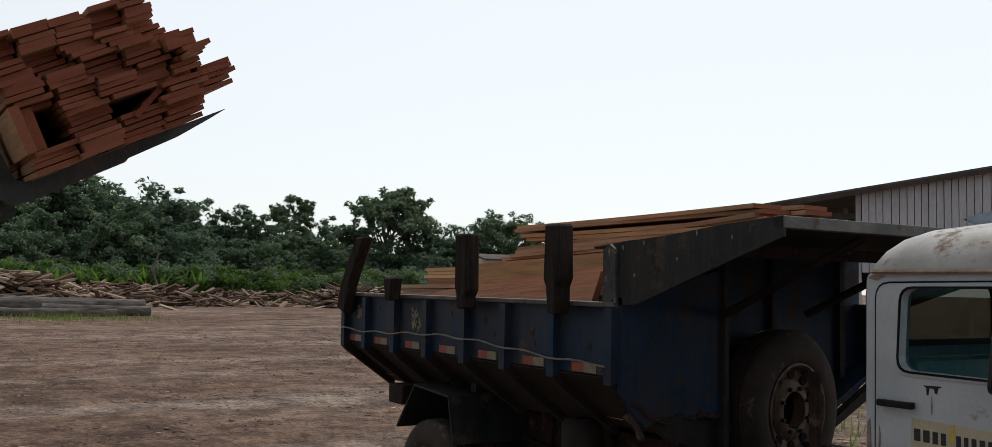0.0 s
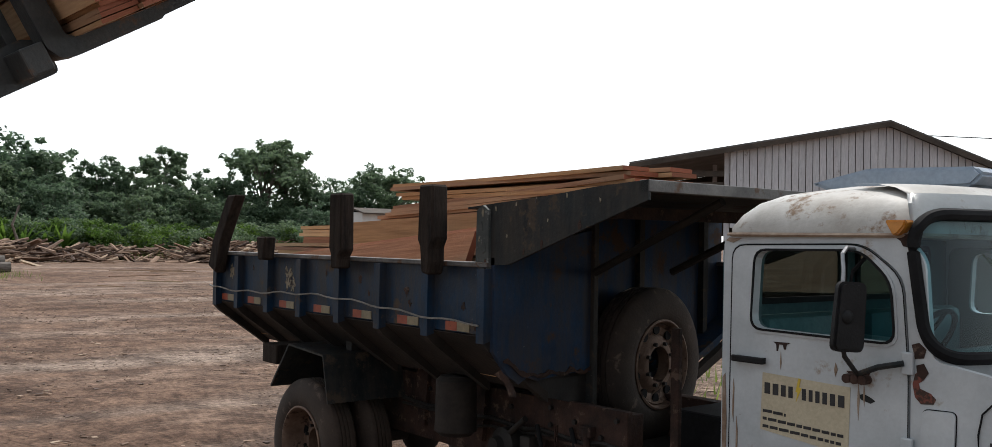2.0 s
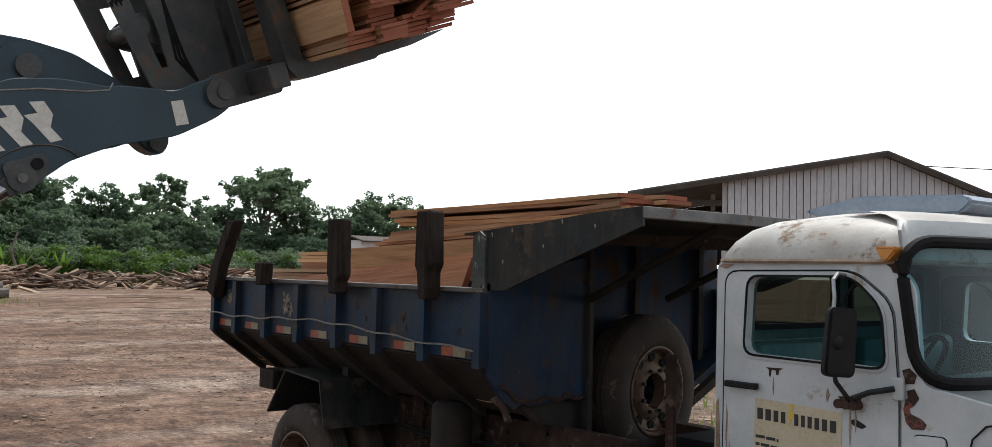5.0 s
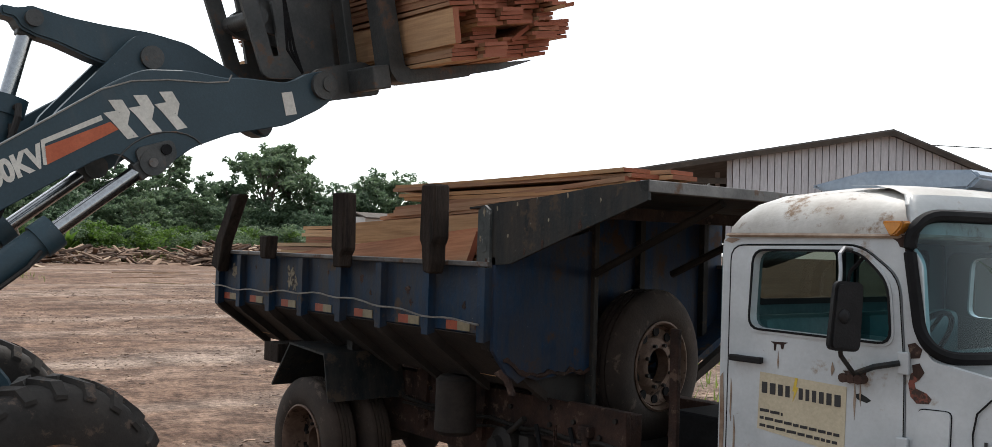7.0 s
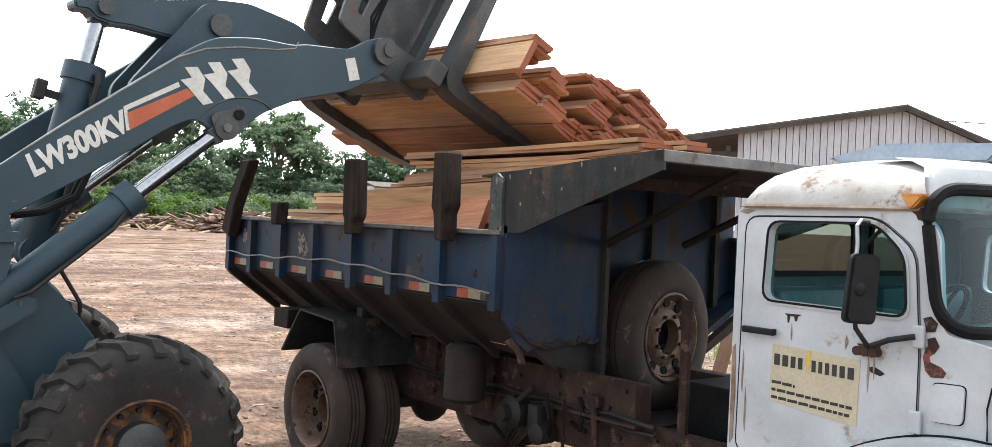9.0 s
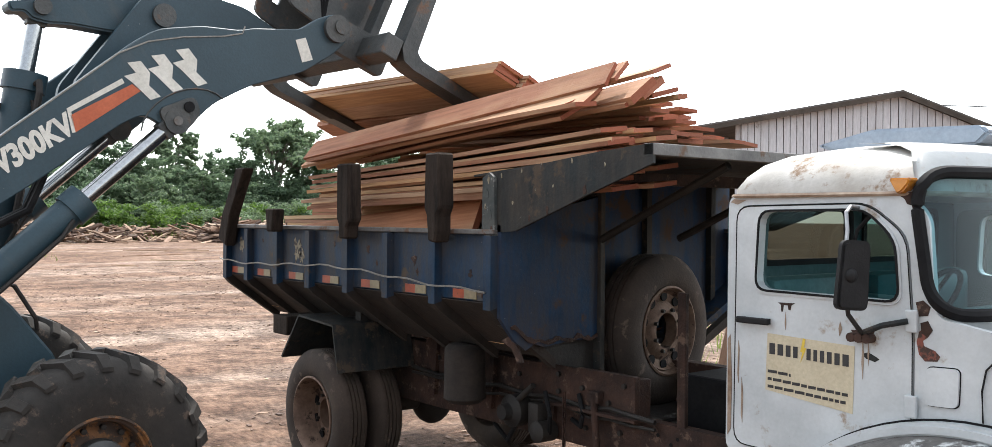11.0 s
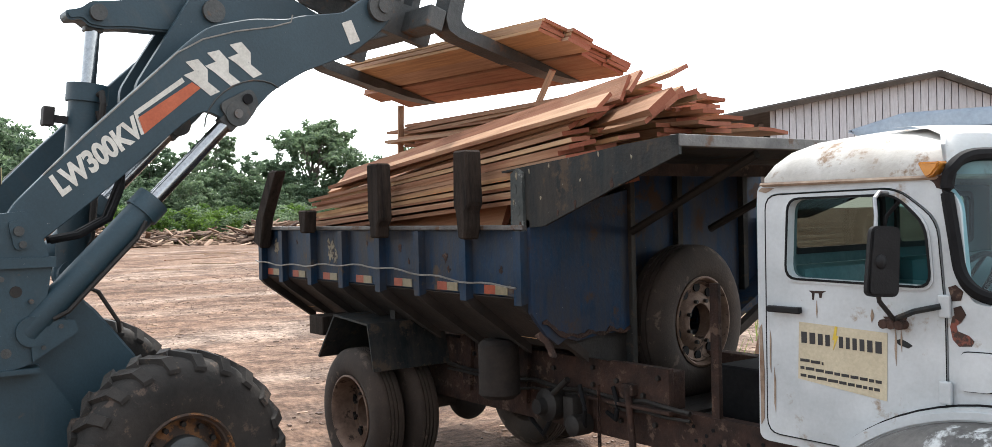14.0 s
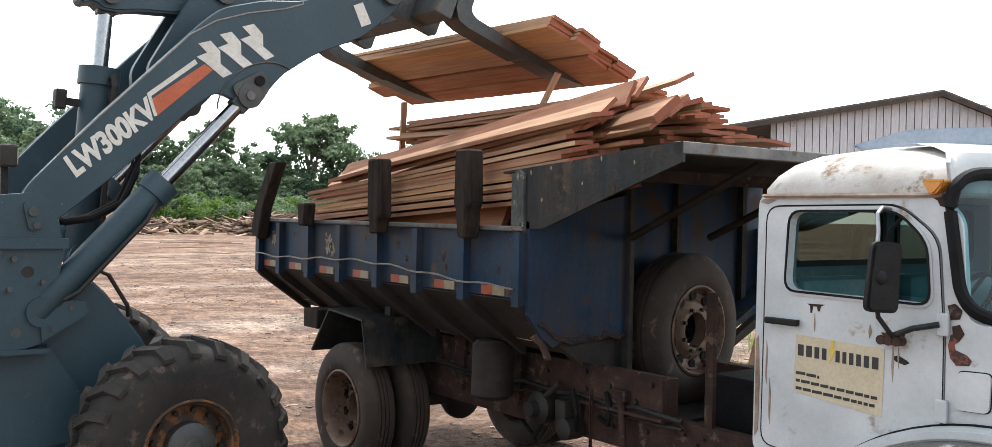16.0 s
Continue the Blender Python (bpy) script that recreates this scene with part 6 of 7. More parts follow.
        boss = bmesh.new()
        disc(boss, 0.55 * s, 0.66 * s, BOOM_LEN, 0, 0.1, 28)
        disc(boss, 0.66 * s, 0.675 * s, BOOM_LEN + 0.03, 0, 0.055, 20)
        part("pin_boss", boss, M_LOADDARK, boom, "worn steel fork pin", smooth=True)
        lug = bmesh.new()
        prism(lug, rounded([(1.47, 0.02), (1.73, 0.0), (1.72, -0.12), (1.59, -0.18), (1.47, -0.16)], 0.05), "x", (0.62 if s > 0 else -0.65), (0.65 if s > 0 else -0.62))
        part("cylinder_lug", lug, M_LOADDARK, boom)
        for u, v, r in ((LUG[0], LUG[1], 0.03), (1.66, -0.05, 0.035)):
            lb = bmesh.new()
            disc(lb, 0.65 * s, 0.665 * s, u, v, r, 14)
            part("lug_bolt", lb, M_GREYSTEEL if v < -0.06 else M_BLACK, boom)
        arc = bmesh.new()
        tube(arc, [(0.623 * s, 1.6 + 0.32 * math.cos(a), -0.16 + 0.23 * math.sin(a)) for a in [radians(15 + 140 * k / 10) for k in range(11)]], 0.006, 5)
        part("weld_bead", arc, M_LOADDARK, boom)
        hump = bmesh.new()
        prism(hump, rounded([(1.1, 0.2), (1.2, 0.36), (1.34, 0.43), (1.9, 0.7), (2.02, 0.68), (2.24, 0.42), (2.32, 0.22), (1.7, 0.0)], 0.05), "x", (0.16 if s > 0 else -0.22), (0.22 if s > 0 else -0.16))
        part("bellcrank_bracket", hump, M_LOADER, boom)
        hb = bmesh.new()
        disc(hb, 0.22 * s, 0.25 * s, BELL[0], BELL[1], 0.08, 20)
        part("bellcrank_pin", hb, M_LOADDARK, boom)
    ct = bmesh.new()
    rod(ct, (-0.56, 1.5, 0.22), (0.56, 1.5, 0.22), 0.14, seg=24)
    part("cross_tube", ct, M_LOADER, boom, smooth=True)
    cp = bmesh.new()
    prism(cp, [(1.3, 0.12), (1.4, 0.3), (2.2, 0.2), (2.15, 0.05)], "x", -0.556, 0.556)
    part("cross_plate", cp, M_LOADER, boom)
    # decals on the near arm
    xd0, xd1 = 0.6205, 0.6235

    def decal(name, pts, mt, label=""):
        d = bmesh.new()
        prism(d, pts, "x", xd0, xd1)
        part(name, d, mt, boom, label)
    decal("orange_stripe", [(0.97, 0.205), (1.4, 0.225), (1.43, 0.165), (0.95, 0.1)], M_DECALR, "orange-red stripe")
    decal("white_stripe", [(0.97, 0.25), (1.36, 0.282), (1.36, 0.25), (0.985, 0.222), (0.95, 0.1), (0.93, 0.105)], M_DECALW)
    for u, v in ((1.436, 0.356), (1.595, 0.338), (1.762, 0.31)):
        decal("chevron", [(u + a, v + b) for a, b in ((0, 0), (0.083, -0.023), (0.102, -0.112), (0.059, -0.181), (0.095, -0.274), (0.025, -0.267), (-0.029, -0.123), (-0.058, -0.066), (0.02, -0.077))],
              M_DECALW, "worn off-white chevron mark")
    decal("label_plate", [(2.59, 0.05), (2.67, 0.035), (2.65, -0.125), (2.565, -0.11)], M_DECALW, "scratched white warning label")
    fc = bpy.data.curves.new("model_lettering", "FONT")
    fc.body, fc.size, fc.extrude, fc.offset = "LW300KV", 0.2, 0.001, 0.009
    tmp = new("lettering_source", fc)
    me = bpy.data.meshes.new_from_object(tmp.evaluated_get(bpy.context.evaluated_depsgraph_get()))
    bpy.data.objects.remove(tmp)
    xs = [v.co.x for v in me.vertices]
    ys = [v.co.y for v in me.vertices]
    for v in me.vertices:
        u = (v.co.x - min(xs)) / (max(xs) - min(xs))
        w = (v.co.y - min(ys)) / (max(ys) - min(ys))
        v.co = Vector((0.6225 + v.co.z, 0.32 + 0.64 * u, 0.03 + 0.065 * u + 0.145 * w))
    me.materials.append(M_DECALW)
    lt = new("model_lettering", me)
    lt.parent = boom
    # ---------- bellcrank ----------
    bc = bmesh.new()
    prism(bc, rounded([(-0.84, 0.42), (-0.82, 0.49), (-0.73, 0.45), (-0.63, 0.45), (-0.45, 0.36), (-0.21, 0.27), (0.08, 0.18), (0.34, 0.06), (0.64, -0.2), (0.82, -0.5), (0.86, -0.62), (0.77, -0.72), (0.66, -0.66), (0.5, -0.4), (0.25, -0.16), (-0.05, -0.1),
                       (-0.34, 0.05), (-0.55, 0.2), (-0.67, 0.26), (-0.75, 0.33), (-0.76, 0.39)], 0.06, 3), "x", -0.1, 0.1)
    bmesh.ops.bevel(bc, geom=[e for e in bc.edges if len(e.link_faces) == 2 and e.calc_face_angle(0) > 1.2], offset=0.015, segments=2, affect="EDGES")
    bell = part("bellcrank", bc, M_LOADER, ld, "curved slate grey bellcrank lever")
    bell.matrix_basis = bell_pose(0)
    moving["bell"] = bell
    for u, v, r in ((0, 0, 0.07), (ROD_ARM[0], ROD_ARM[1], 0.055), (0.75, -0.62, 0.06)):
        p = bmesh.new()
        disc(p, -0.14, 0.14, u, v, r, 20)
        part("lever_pin", p, M_LOADDARK, bell, smooth=True)
    # ---------- cylinders ----------
    def cylinder(name, r, body_len, rod_len, rod_r):
        bd = bmesh.new()
        lathe(bd, [(0, -0.06), (r * 0.8, -0.06), (r, -0.02), (r, body_len - 0.12), (r * 1.18, body_len - 0.12), (r * 1.18, body_len), (rod_r, body_len), (rod_r, body_len - 0.02)],
              Matrix.Rotation(radians(90), 4, "Z"), 26)
        disc(bd, -r * 0.9, r * 0.9, 0, 0, r * 0.95, 20)
        cy = part(name + "_body", bd, M_LOADER, ld, smooth=True)
        port = bmesh.new()
        tube(port, [(r * 0.95, body_len * 0.12, -r * 0.4), (r * 1.15, body_len * 0.2, -r * 0.7), (r * 1.15, body_len * 0.75, -r * 0.7), (r * 0.95, body_len * 0.86, -r * 0.4)], 0.014, 8)
        part("oil_pipe", port, M_DARK, cy)
        rd = bmesh.new()
        rod(rd, (0, 0.03, 0), (0, rod_len, 0), rod_r, seg=24)
        ro = part(name + "_rod", rd, M_CHROME, ld, "polished chrome piston rod", smooth=True)
        ey = bmesh.new()
        disc(ey, -0.07, 0.07, 0, 0, rod_r * 1.7, 20)
        box(ey, (-0.05, -rod_r, -rod_r * 1.2), (0.05, rod_r * 2.4, rod_r * 1.2), bevel=0.01)
        part("rod_eye", ey, M_LOADDARK, ro)
        return cy, ro
    for s in (1, -1):
        moving["lift_body" + "rl"[s < 0]], moving["lift_rod" + "rl"[s < 0]] = cylinder("lift_cylinder", 0.095, 1.08, 1.3, 0.05)
    moving["tilt_body"], moving["tilt_rod"] = cylinder("tilt_cylinder", 0.115, 1.28, 1.05, 0.05)
    fit_ = bmesh.new()
    box(fit_, (-0.02, 1.0, 0.1), (0.02, 1.05, 0.22))
    box(fit_, (-0.05, 0.97, 0.2), (0.05, 1.1, 0.27), bevel=0.01)
    part("limit_switch", fit_, M_DARK, moving["tilt_body"])
    elbow = bmesh.new()
    tube(elbow, [(0.1, 1.2, -0.04), (0.17, 1.22, -0.05), (0.19, 1.15, -0.06), (0.18, 0.9, -0.06), (0.16, 0.3, -0.06)], 0.022, 8)
    part("oil_elbow", elbow, M_DARK, moving["tilt_body"])
    for k in range(2):
        hs = bmesh.new()
        pts = [(0.42 - 0.1 * k, -0.5, 1.95), (0.46 - 0.1 * k, -0.34, 1.98), (0.48 - 0.1 * k, -0.16, 2.08), (0.48 - 0.1 * k, -0.08, 2.28), (0.46 - 0.1 * k, -0.06, 2.42), (0.4, -0.14, 2.5)]
        tube(hs, pts, 0.024, 8)
        part("hydraulic_hose", hs, M_BLACK, ld)
    # ---------- fork carriage ----------
    fk = group_node("fork_carriage", ld, fork_pose(0), "worn dark steel fork carriage with two tines")
    moving["fork"] = fk
    for s in (1, -1):
        lg = bmesh.new()
        prism(lg, rounded([(-0.1, 0.02), (0.02, 0.13), (0.4, 0.16), (0.52, 0.1), (0.52, -0.1), (0.1, -0.11), (-0.06, -0.08)], 0.04), "x", (0.47 if s > 0 else -0.54), (0.54 if s > 0 else -0.47))
        part("carriage_lug", lg, M_LOADDARK, fk)
    lo = bmesh.new()
    box(lo, (-1.5, 0.26, -0.07), (0.9, 0.405, 0.1), bevel=0.012)
    part("lower_beam", lo, M_LOADDARK, fk)
    up = bmesh.new()
    box(up, (-1.5, 0.32, 0.98), (0.9, 0.4, 1.08), bevel=0.01)
    part("upper_beam", up, M_LOADDARK, fk)
    for x0, x1, y0, y1, mt in ((0.08, 0.24, 0.3, 0.39, M_LOADDARK), (0.33, 0.48, 0.33, 0.4, M_LOADDARK), (-0.9, -0.26, 0.34, 0.38, M_LOADER)):
        u = bmesh.new()
        box(u, (x0, y0, -0.05), (x1, y1, 1.32), bevel=0.008)
        part("upright", u, mt, fk)
    for x in (0.2, -0.2):
        lk = bmesh.new()
        prism(lk, rounded([(-0.33, 0.55), (-0.22, 0.66), (-0.05, 0.66), (0.4, 0.85), (0.4, 0.3), (0.12, 0.36), (-0.22, 0.45)], 0.06), "x", x - 0.03, x + 0.03)
        part("link_bracket", lk, M_LOADDARK, fk, "worn steel link bracket")
    for x in (0.27, -0.3):
        cpl = bmesh.new()
        prism(cpl, rounded([(-0.4, 1.32), (-0.44, 0.95), (-0.3, 0.13), (-0.24, 0.1), (0.3, 0.06), (0.32, 1.32)], 0.03, 2), "x", x, x + 0.035,
              holes=[[(-0.28, 0.78), (-0.2, 0.26), (-0.14, 0.26), (-0.16, 0.78)]])
        part("coupler_plate", cpl, M_LOADDARK, fk, "scraped coupler side plate with a slot")
    for y, z, r in ((-0.32, 1.02, 0.09), (-0.14, 0.98, 0.08)):
        cpp = bmesh.new()
        disc(cpp, 0.3, 0.345, y, z, r, 20)
        disc(cpp, 0.345, 0.36, y, z, r * 0.45, 14)
        part("coupler_pin", cpp, M_LOADDARK, fk, smooth=True)
    lp = bmesh.new()
    disc(lp, -0.27, 0.27, -0.24, 0.56, 0.065, 20)
    part("link_pin", lp, M_LOADDARK, fk, smooth=True)
    for k in range(3):
        hz = bmesh.new()
        tube(hz, [(0.28, -0.3 - 0.03 * k, 0.6), (0.3, -0.34 - 0.03 * k, 0.74), (0.3, -0.2 - 0.02 * k, 0.84 + 0.03 * k), (0.3, -0.05, 0.72), (0.3, -0.02 - 0.03 * k, 0.3), (0.3, 0.02, 0.12)], 0.013, 6)
        part("grease_hose", hz, M_BLACK, fk)
    for x in (0.8, -1.36):
        tn = bmesh.new()
        prism(tn, rounded([(0.4, 1.32), (0.41, 0.05), (0.46, -0.03), (0.56, -0.05), (1.12, -0.035), (1.14, -0.02), (1.45, -0.005), (1.65, 0.025), (1.79, 0.05), (1.79, 0.053), (0.6, 0.05), (0.54, 0.085), (0.49, 1.32)], 0.02, 2), "x", x - 0.1, x + 0.1)
        part("fork_tine", tn, M_LOADDARK, fk, "scraped steel fork tine with a worn tip")
    return ld, moving


M_AMBERPALE = surface("yellowed_lamp_glass", (0.5, 0.4, 0.2), (0.62, 0.52, 0.3), 8.0, 0.25, 0, 0.02)
loader, moving = build_loader()


# ---- timber ----
def board_mesh(l, w, t, seed):
    """A sawn board with a little bow and uneven ends, its length along x, middle at the origin."""
    rng = random.Random(seed)
    bm = bmesh.new()
    bow, cup = rng.uniform(-0.012, 0.012), rng.uniform(-0.01, 0.01)
    rings = []
    for i in range(6):
        s = i / 5 - 0.5
        dy, dz = cup * (1 - 4 * s * s), bow * (1 - 4 * s * s)
        skew = 0.012 * rng.uniform(-1, 1) if i in (0, 5) else 0
        ww = w / 2 * (1 + rng.uniform(-0.015, 0.015))
        rings.append([Vector((s * l + skew, dy - ww, dz - t / 2)), Vector((s * l - skew, dy + ww, dz - t / 2)), Vector((s * l - skew, dy + ww, dz + t / 2)), Vector((s * l + skew, dy - ww, dz + t / 2))])
    vs = loft(bm, rings)
    bm.faces.new(vs[0][::-1])
    bm.faces.new(vs[-1])
    bmesh.ops.recalc_face_normals(bm, faces=bm.faces)
    me = bpy.data.meshes.new("board")
    bm.to_mesh(me)
    bm.free()
    return me


BOARDS = {}


def board(kind, m, tan=False, label="freshly sawn reddish hardwood board", group="boards on the forks"):
    l, w, t = kind
    key = (kind, tan, random.randrange(3))
    if key not in BOARDS:
        me = board_mesh(l, w, t, len(BOARDS))
        me.materials.append(M_BOARDRED if tan == "red" else M_BOARDTAN if tan else M_BOARD)
        BOARDS[key] = me
    o = tagged(new("board", BOARDS[key]), label, "board", group)
    o.matrix_world = m
    return o


# timber already in the tipping body
def old_load():
    rng = random.Random(4)
    place = "timber in the truck body"
    for lay in range(3):
        for k in range(7):
            board((3.4, 0.25, 0.2), pose(0.47 + rng.uniform(-0.03, 0.03), 0.46 + 0.25 * k * (1.0 if lay else 0.82), 1.345 + 0.203 * lay), True, "squared hardwood beam in the truck body", place)
    for lay in range(12):
        for k in range(6):
            if lay > 6 and k == 0:
                continue
            board((3.35, 0.25, 0.03), pose(0.46 + rng.uniform(-0.05, 0.05), 0.57 + 0.28 * k, 1.872 + 0.032 * lay, 0, -0.3, rng.uniform(-0.6, 0.6)), rng.random() < 0.5, "sawn board stacked in the truck body", place)
    board((2.35, 0.2, 0.19), pose(1.27, 0.6, 2.205, 3, -2.0, 0.4), True, "bleached squared beam in the truck body", place)
    board((2.8, 0.22, 0.04), pose(0.78, 0.3, 2.005, 62, -5.0, 0.6), "red", "wide red-brown board leaning inside the stakes", place)
    board((2.35, 0.22, 0.045), pose(0.9, 0.17, 1.975, 64, -4.8, 1.0), "red", "reddish board leaning by the corner plate", place)
    # top of the load: a rising fan of boards, then a level group with gaps between
    for lay in range(6):
        for k in range(4):
            board((2.7 if k < 2 else 1.9, 0.25, 0.03), pose((1.1 if k < 2 else 0.72) + 0.05 * lay + rng.uniform(-0.12, 0.12), 1.02 + 0.27 * k, 2.292 + 0.034 * lay + rng.uniform(0, 0.005), 0, -1.9 - 0.28 * lay, rng.uniform(-1.5, 1.5)),
                  rng.random() < 0.3, "long reddish board on top of the load", place)
    for lay in range(4):
        for k in range(2):
            board((2.7, 0.25, 0.028), pose(1.47 + rng.uniform(-0.07, 0.07) - 0.04 * (lay % 2), 1.02 + 0.27 * k, 2.475 + 0.033 * lay + (0.015 if lay > 1 else 0), 0, -0.3 - 0.1 * lay, rng.uniform(-1.2, 1.2)),
                  rng.random() < 0.45, "long reddish board on top of the load", place)


old_load()

# timber carried by the forks: courses of boards across the tines
LOAD = []
STAY, FAR = 4, 12


def fork_load():
    rng = random.Random(9)
    th = 0.029
    base = 0.055
    cols = [(0.69, 0.23), (0.925, 0.235), (1.165, 0.24), (1.4, 0.23), (1.615, 0.2)]
    for lay in range(25):
        shift = 0.05 * math.sin(lay * 0.55) + (0.1 if 5 < lay < 13 else 0) + (-0.06 if lay > 22 else 0)
        for c, (yc, w) in enumerate(cols):
            if (c == 0 and 3 < lay < 11) or (c == 4 and lay < STAY):
                continue
            if lay in (5, 6, 7) and c == 2:
                continue
            pack = lay // 4
            jit = 0.07 * math.sin(pack * 2.3 + c * 1.9)
            near = 1.42 + jit + rng.uniform(-0.015, 0.015)
            L = (3.2, 3.3, 3.4)[(pack + c) % 3]
            draw = 1.0 if lay < 9 else 0.87 if lay < 17 else 0.81      # upper courses are drawn back from the tips
            yc, w = 0.575 + (yc - 0.575) * draw, w * draw
            kind = (L, round(w - 0.012, 3), th - 0.003)
            tilt = rng.uniform(-0.6, 0.6) + (1.2 * math.sin(pack * 1.7 + c))
            local = pose(near - L / 2, yc + shift * (0.4 + 0.1 * c) + rng.uniform(-0.008, 0.008), base + th * (lay + 0.5) + 0.004 * math.sin(c * 2 + lay), tilt if lay > 4 else 0, 0, rng.uniform(-0.35, 0.35))
            LOAD.append([board(kind, fork_world(0, local), rng.random() < (0.35 if 3 < lay < 12 else 0.08)), local, lay, c])
    # boards set on edge or askew in the middle of the stack
    local = pose(1.5 - 1.75, 0.6, base + 0.03 * 4 + 0.118, 88, 0, 0)
    LOAD.append([board((3.5, 0.24, 0.05), fork_world(0, local), True, "pale thick board standing on edge"), local, 4, 0])
    local = pose(1.4 - 1.7, 0.665, base + 0.03 * 4 + 0.108, 88, 0, 0)
    LOAD.append([board((3.4, 0.22, 0.05), fork_world(0, local), False, "thick reddish board standing on edge"), local, 4, 0])
    for yy, zz, rr in ((1.24, 0.17, 28), (1.3, 0.2, 24)):
        local = pose(1.42 - 1.75, yy, base + zz, rr, 0, 0.4)
        LOAD.append([board((3.5, 0.22, 0.028), fork_world(0, local)), local, 6, 2])
    for yy, zz in ((1.05, 0.3), (1.5, 0.31)):
        local = pose(0.2, yy, base + zz, 0, 0, 1)
        LOAD.append([board((1.7, 0.05, 0.03), fork_world(0, local), False, "thin reddish batten standing up in the load"), local, 9, 9])
    local = pose(0.2, 1.3, base + 0.6, 0, 0, 1)
    LOAD.append([board((1.7, 0.22, 0.03), fork_world(0, local), False, "short board fallen beyond the truck"), local, 20, 9])
    local = pose(1.5 - 1.62, 1.68, base + 0.33, 8, 0, -5)
    LOAD.append([board((3.6, 0.08, 0.03), fork_world(0, local), True, "thin sawn batten sticking out of the stack"), local, 8, 4])


def loader_pose(t):
    return pose(LX, loader_y(t), 0.02, 0, 1.3, 0)


def fork_world(t, local):
    return loader_pose(t) @ fork_pose(t) @ local


fork_load()


def is_far(lay, c):
    return lay >= FAR + (3 if c == 0 else 0)


def sliding(t, local, lay, c):
    """A board on the tines, creeping towards the tips as they tip forward."""
    if lay < STAY:
        far, t0, t1 = 0.3, 8.5, 10.2
    else:
        far, t0, t1 = (0.0 if c == 0 else 0.05 if c == 1 else 0.2) + (0.1 if lay > 8 and c > 1 else 0.0) + (0.12 if lay > 15 else 0.0), 8.0, 8.55
    k = min(1.0, max(0.0, (t - t0) / (t1 - t0)))
    return fork_world(t, Matrix.Translation((0, far * k, 0)) @ local)


def rest_pose(i, lay, c, n_far, n_near):
    """Where a slid board comes to lie in the truck body."""
    rng = random.Random(100 + i)
    if c == 9:
        if lay == 20:
            return pose(2.05, 2.72, 0.82, 0, -78, 60)
        return pose(-0.62, 1.0, 2.22, 0, -88, 0) if n_near % 2 else pose(0.98, 1.05, 2.4, 0, -62, 20)
    if is_far(lay, c):                   # upper courses: thrown to the far side
        row, layer = n_far % 6, n_far // 6
        return pose(1.28 - 0.05 * layer - 0.13 * row + 0.12 * math.sin(n_far * 1.7) + rng.uniform(-0.12, 0.12), 1.12 + 0.235 * row + 0.03 * math.sin(layer * 1.3), 2.655 + 0.024 * layer + 0.006 * math.sin(n_far),
                    rng.uniform(-4, 4), 1.2 - 0.2 * layer + rng.uniform(-0.7, 0.7), rng.uniform(-4, 4))
    if n_near < 24:                      # a leaning deck of boards inside the stakes
        col, layer = n_near % 2, n_near // 2
        return pose(1.12 + 0.012 * layer + rng.uniform(-0.16, 0.16), 0.13 + 0.25 * col + rng.uniform(-0.015, 0.015), 2.075 + 0.0275 * layer + 0.03 * col, 7 + rng.uniform(-4, 4),
                    -3.4 - 0.16 * layer + rng.uniform(-0.3, 0.3), rng.uniform(-0.8, 0.8))
    k = n_near - 24
    if k < 5:                            # wide planks lying across the top with their near ends high
        return (pose(1.45, 0.1, 2.475, 8, -5.7, 0), pose(1.34, 0.3, 2.575, 56, -6.6, 1.0), pose(1.46, 0.44, 2.6, 44, -7.6, -1.5), pose(1.5, 0.58, 2.645, 22, -8.2, 3), pose(1.3, 0.2, 2.5, 40, -6.0, -0.6))[k]
    return pose(1.34 + 0.2 * math.sin(k * 2.1) + rng.uniform(-0.1, 0.1), 0.28 + 0.065 * (k - 5), 2.45 + 0.014 * (k - 5), rng.uniform(4, 38), -6.0 + rng.uniform(-1.2, 1.2), rng.uniform(-5, 5))


def lean_pose(rest, s, lift=0.0):
    """A board sliding down to its rest: drawn back along itself and less steep until s is 1."""
    k = 1.0 - s
    return Matrix.Translation(((0.5 if lift == 0 else 0.05) * k, 0.02 * k, (0.06 + lift) * k)) @ rest @ Matrix.Rotation(radians(2.0 * k), 4, "Y")


def mid_pose(a, b, s, lift):
    q = a.to_quaternion().slerp(b.to_quaternion(), s)
    p = a.translation.lerp(b.translation, s)
    return Matrix.Translation(p + Vector((0, 0, lift))) @ q.to_matrix().to_4x4()


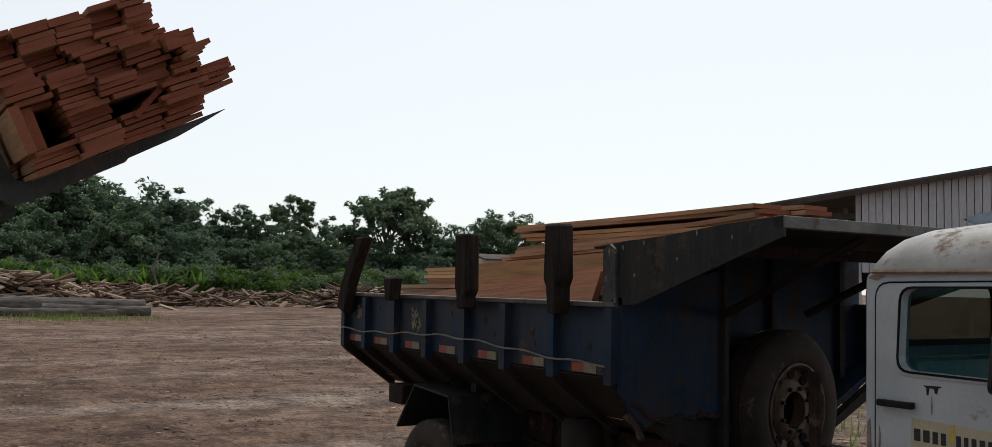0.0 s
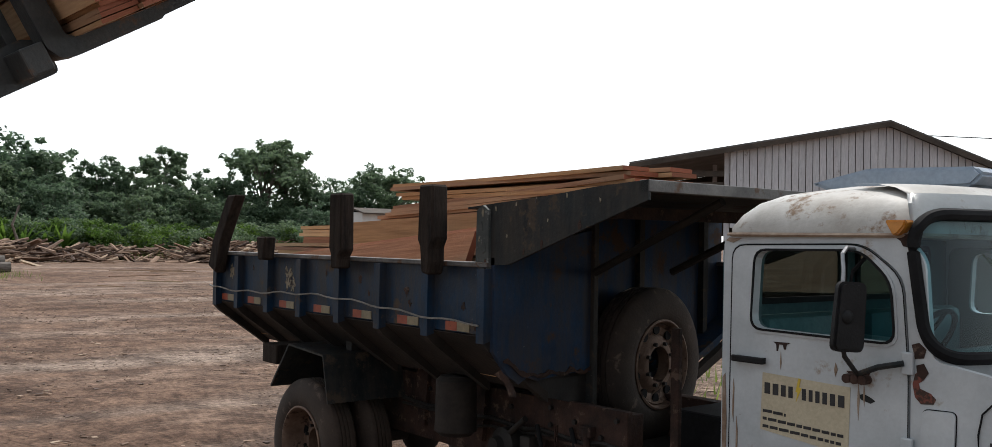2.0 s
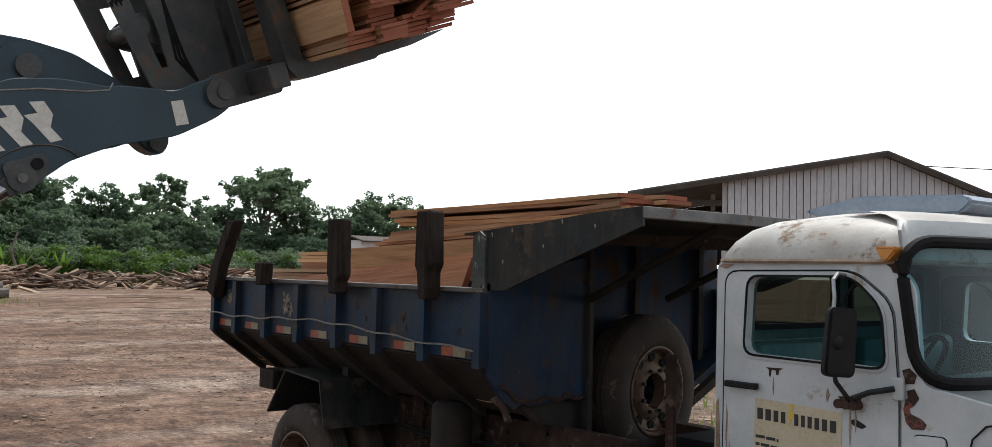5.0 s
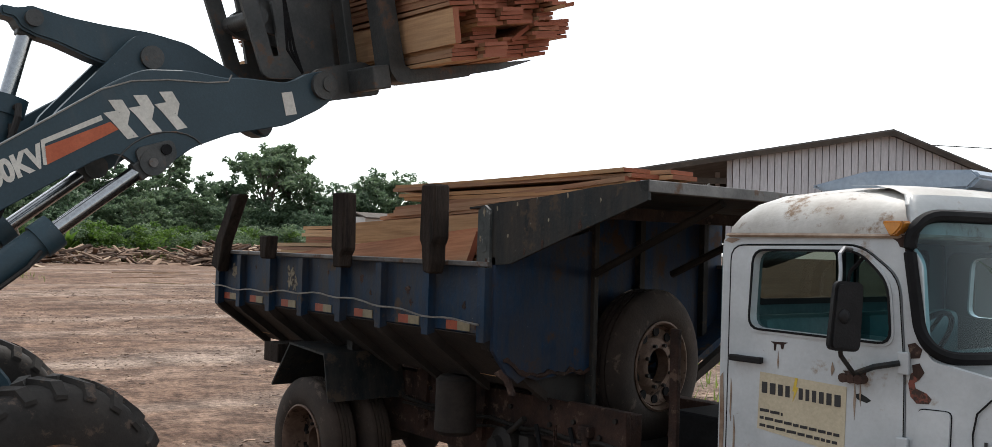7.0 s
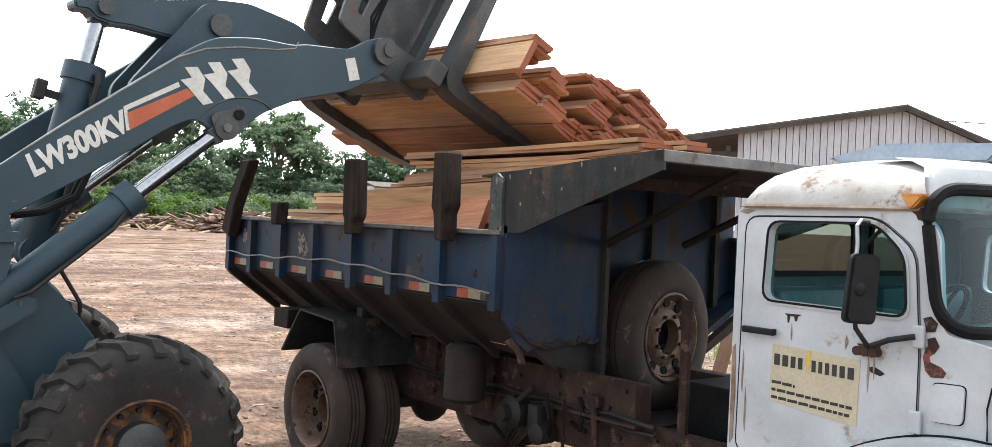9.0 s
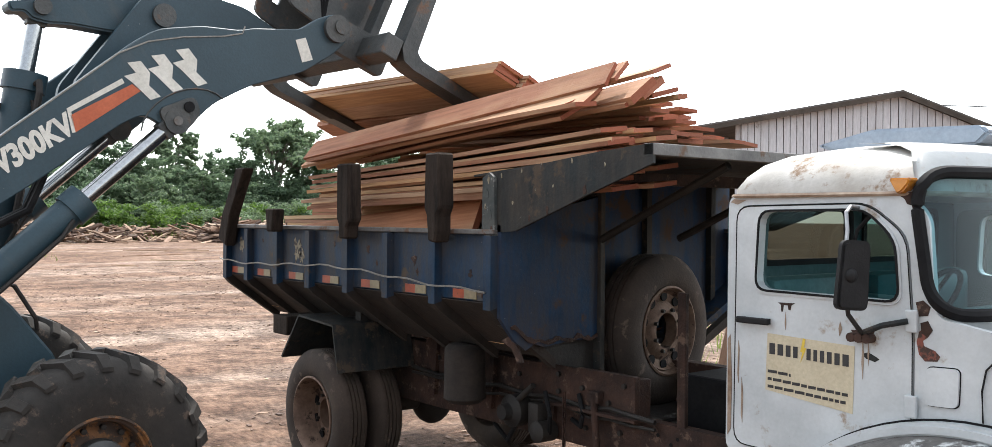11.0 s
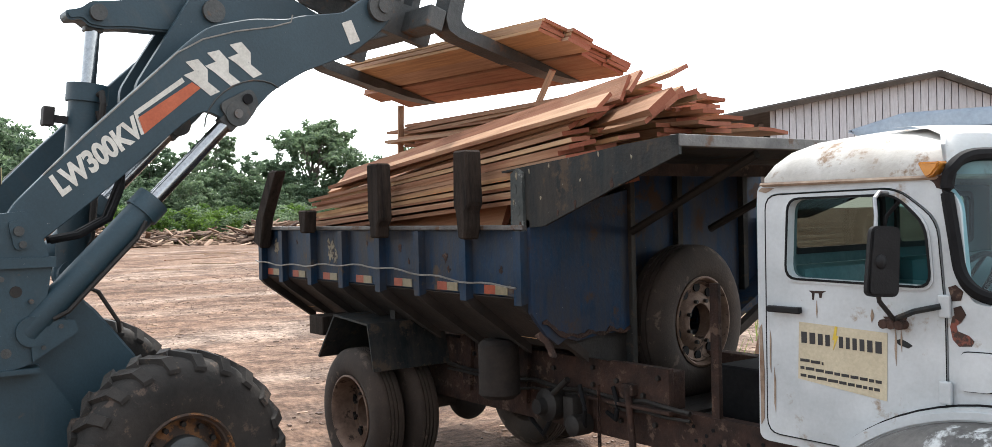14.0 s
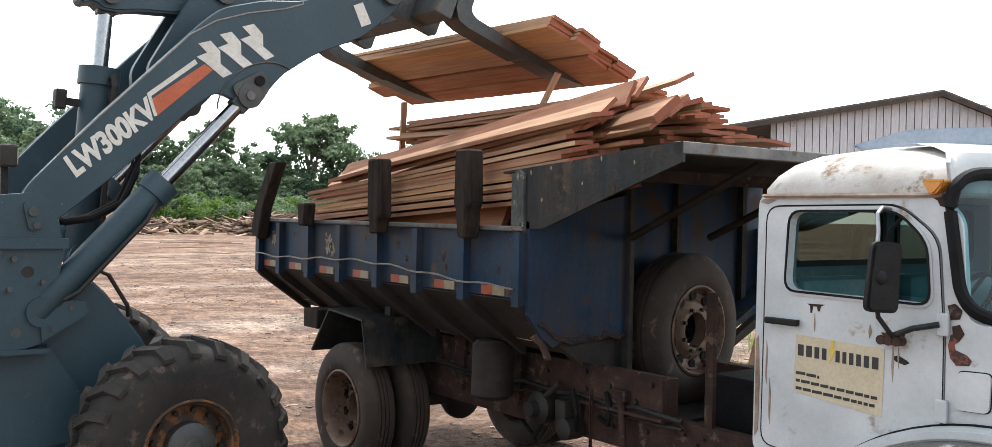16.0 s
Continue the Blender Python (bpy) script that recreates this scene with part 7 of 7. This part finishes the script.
# ---- what moves ----
def motions():
    walk(loader, [(t, loader_pose(t)) for t in TIMES])
    walk(moving["boom"], [(t, boom_pose(t)) for t in TIMES])
    walk(moving["bell"], [(t, bell_pose(t)) for t in TIMES])
    walk(moving["fork"], [(t, fork_pose(t)) for t in TIMES])
    y0 = loader_y(0)
    base_r, base_l = moving["wheel_r"].matrix_basis.copy(), moving["wheel_l"].matrix_basis.copy()
    walk(moving["wheel_r"], [(t, base_r @ Matrix.Rotation(-(loader_y(t) - y0) / 0.63, 4, "X")) for t in TIMES])
    walk(moving["wheel_l"], [(t, base_l @ Matrix.Rotation((loader_y(t) - y0) / 0.63, 4, "X")) for t in TIMES])
    for k, x in (("r", 0.585), ("l", -0.585)):
        lug = [in_boom(*LUG, table(T_BOOM, t)) for t in TIMES]
        walk(moving["lift_body" + k], [(t, aim(LIFT_FOOT, p, x)) for t, p in zip(TIMES, lug)])
        walk(moving["lift_rod" + k], [(t, aim(p, LIFT_FOOT, x)) for t, p in zip(TIMES, lug)])
    walk(moving["tilt_body"], [(t, aim(TILT_FOOT, rod_pin(t))) for t in TIMES])
    walk(moving["tilt_rod"], [(t, aim(rod_pin(t), TILT_FOOT)) for t in TIMES])
    n_far = n_near = 0
    for i, (ob, local, lay, c) in enumerate(LOAD):
        if lay < STAY:
            walk(ob, [(t, sliding(t, local, lay, c)) for t in TIMES])
            continue
        rest = rest_pose(i, lay, c, n_far, n_near)
        if is_far(lay, c):
            n_far += 1
            go, land = 8.56 + 0.006 * (24 - lay) + 0.01 * max(0, 4 - c), 8.95 + 0.025 * (24 - lay)
        else:
            n_near += 1
            go, land = 9.4 + 0.06 * (12 - lay), 11.85 + 0.04 * (12 - lay) + 0.05 * max(0, 4 - c)
        rows = [(t, sliding(t, local, lay, c)) for t in TIMES if t < go]
        a = sliding(go, local, lay, c)
        rows.append((go, a))
        if not is_far(lay, c) and c != 9:
            lift = 0.08 if n_near > 24 else 0.0
            lean = lean_pose(rest, 0.0, lift)
            rows += [(10.5, mid_pose(a, lean, 0.55, 0.0)), (11.2, lean), (11.6, lean_pose(rest, 0.3, lift)), (land + (0.35 if n_near > 30 else 0.0), rest), (16.0, rest)]
            walk(ob, rows)
            continue
        if is_far(lay, c) and c != 9:
            slid = local.copy()
            slid.translation += Vector((0, 0.4 + 0.06 * (lay - 12), 0.05 - 0.008 * (lay - 12)))
            rows += [(9.0, fork_world(9.0, slid)), (land + 0.45, rest), (16.0, rest)]
            walk(ob, rows)
            continue
        for s in (0.25, 0.5, 0.75):
            rows.append((go + (land - go) * s, mid_pose(a, rest, s * s * (3 - 2 * s), 0.12 * math.sin(math.pi * s))))
        rows += [(land, rest), (16.0, rest)]
        walk(ob, rows)


motions()
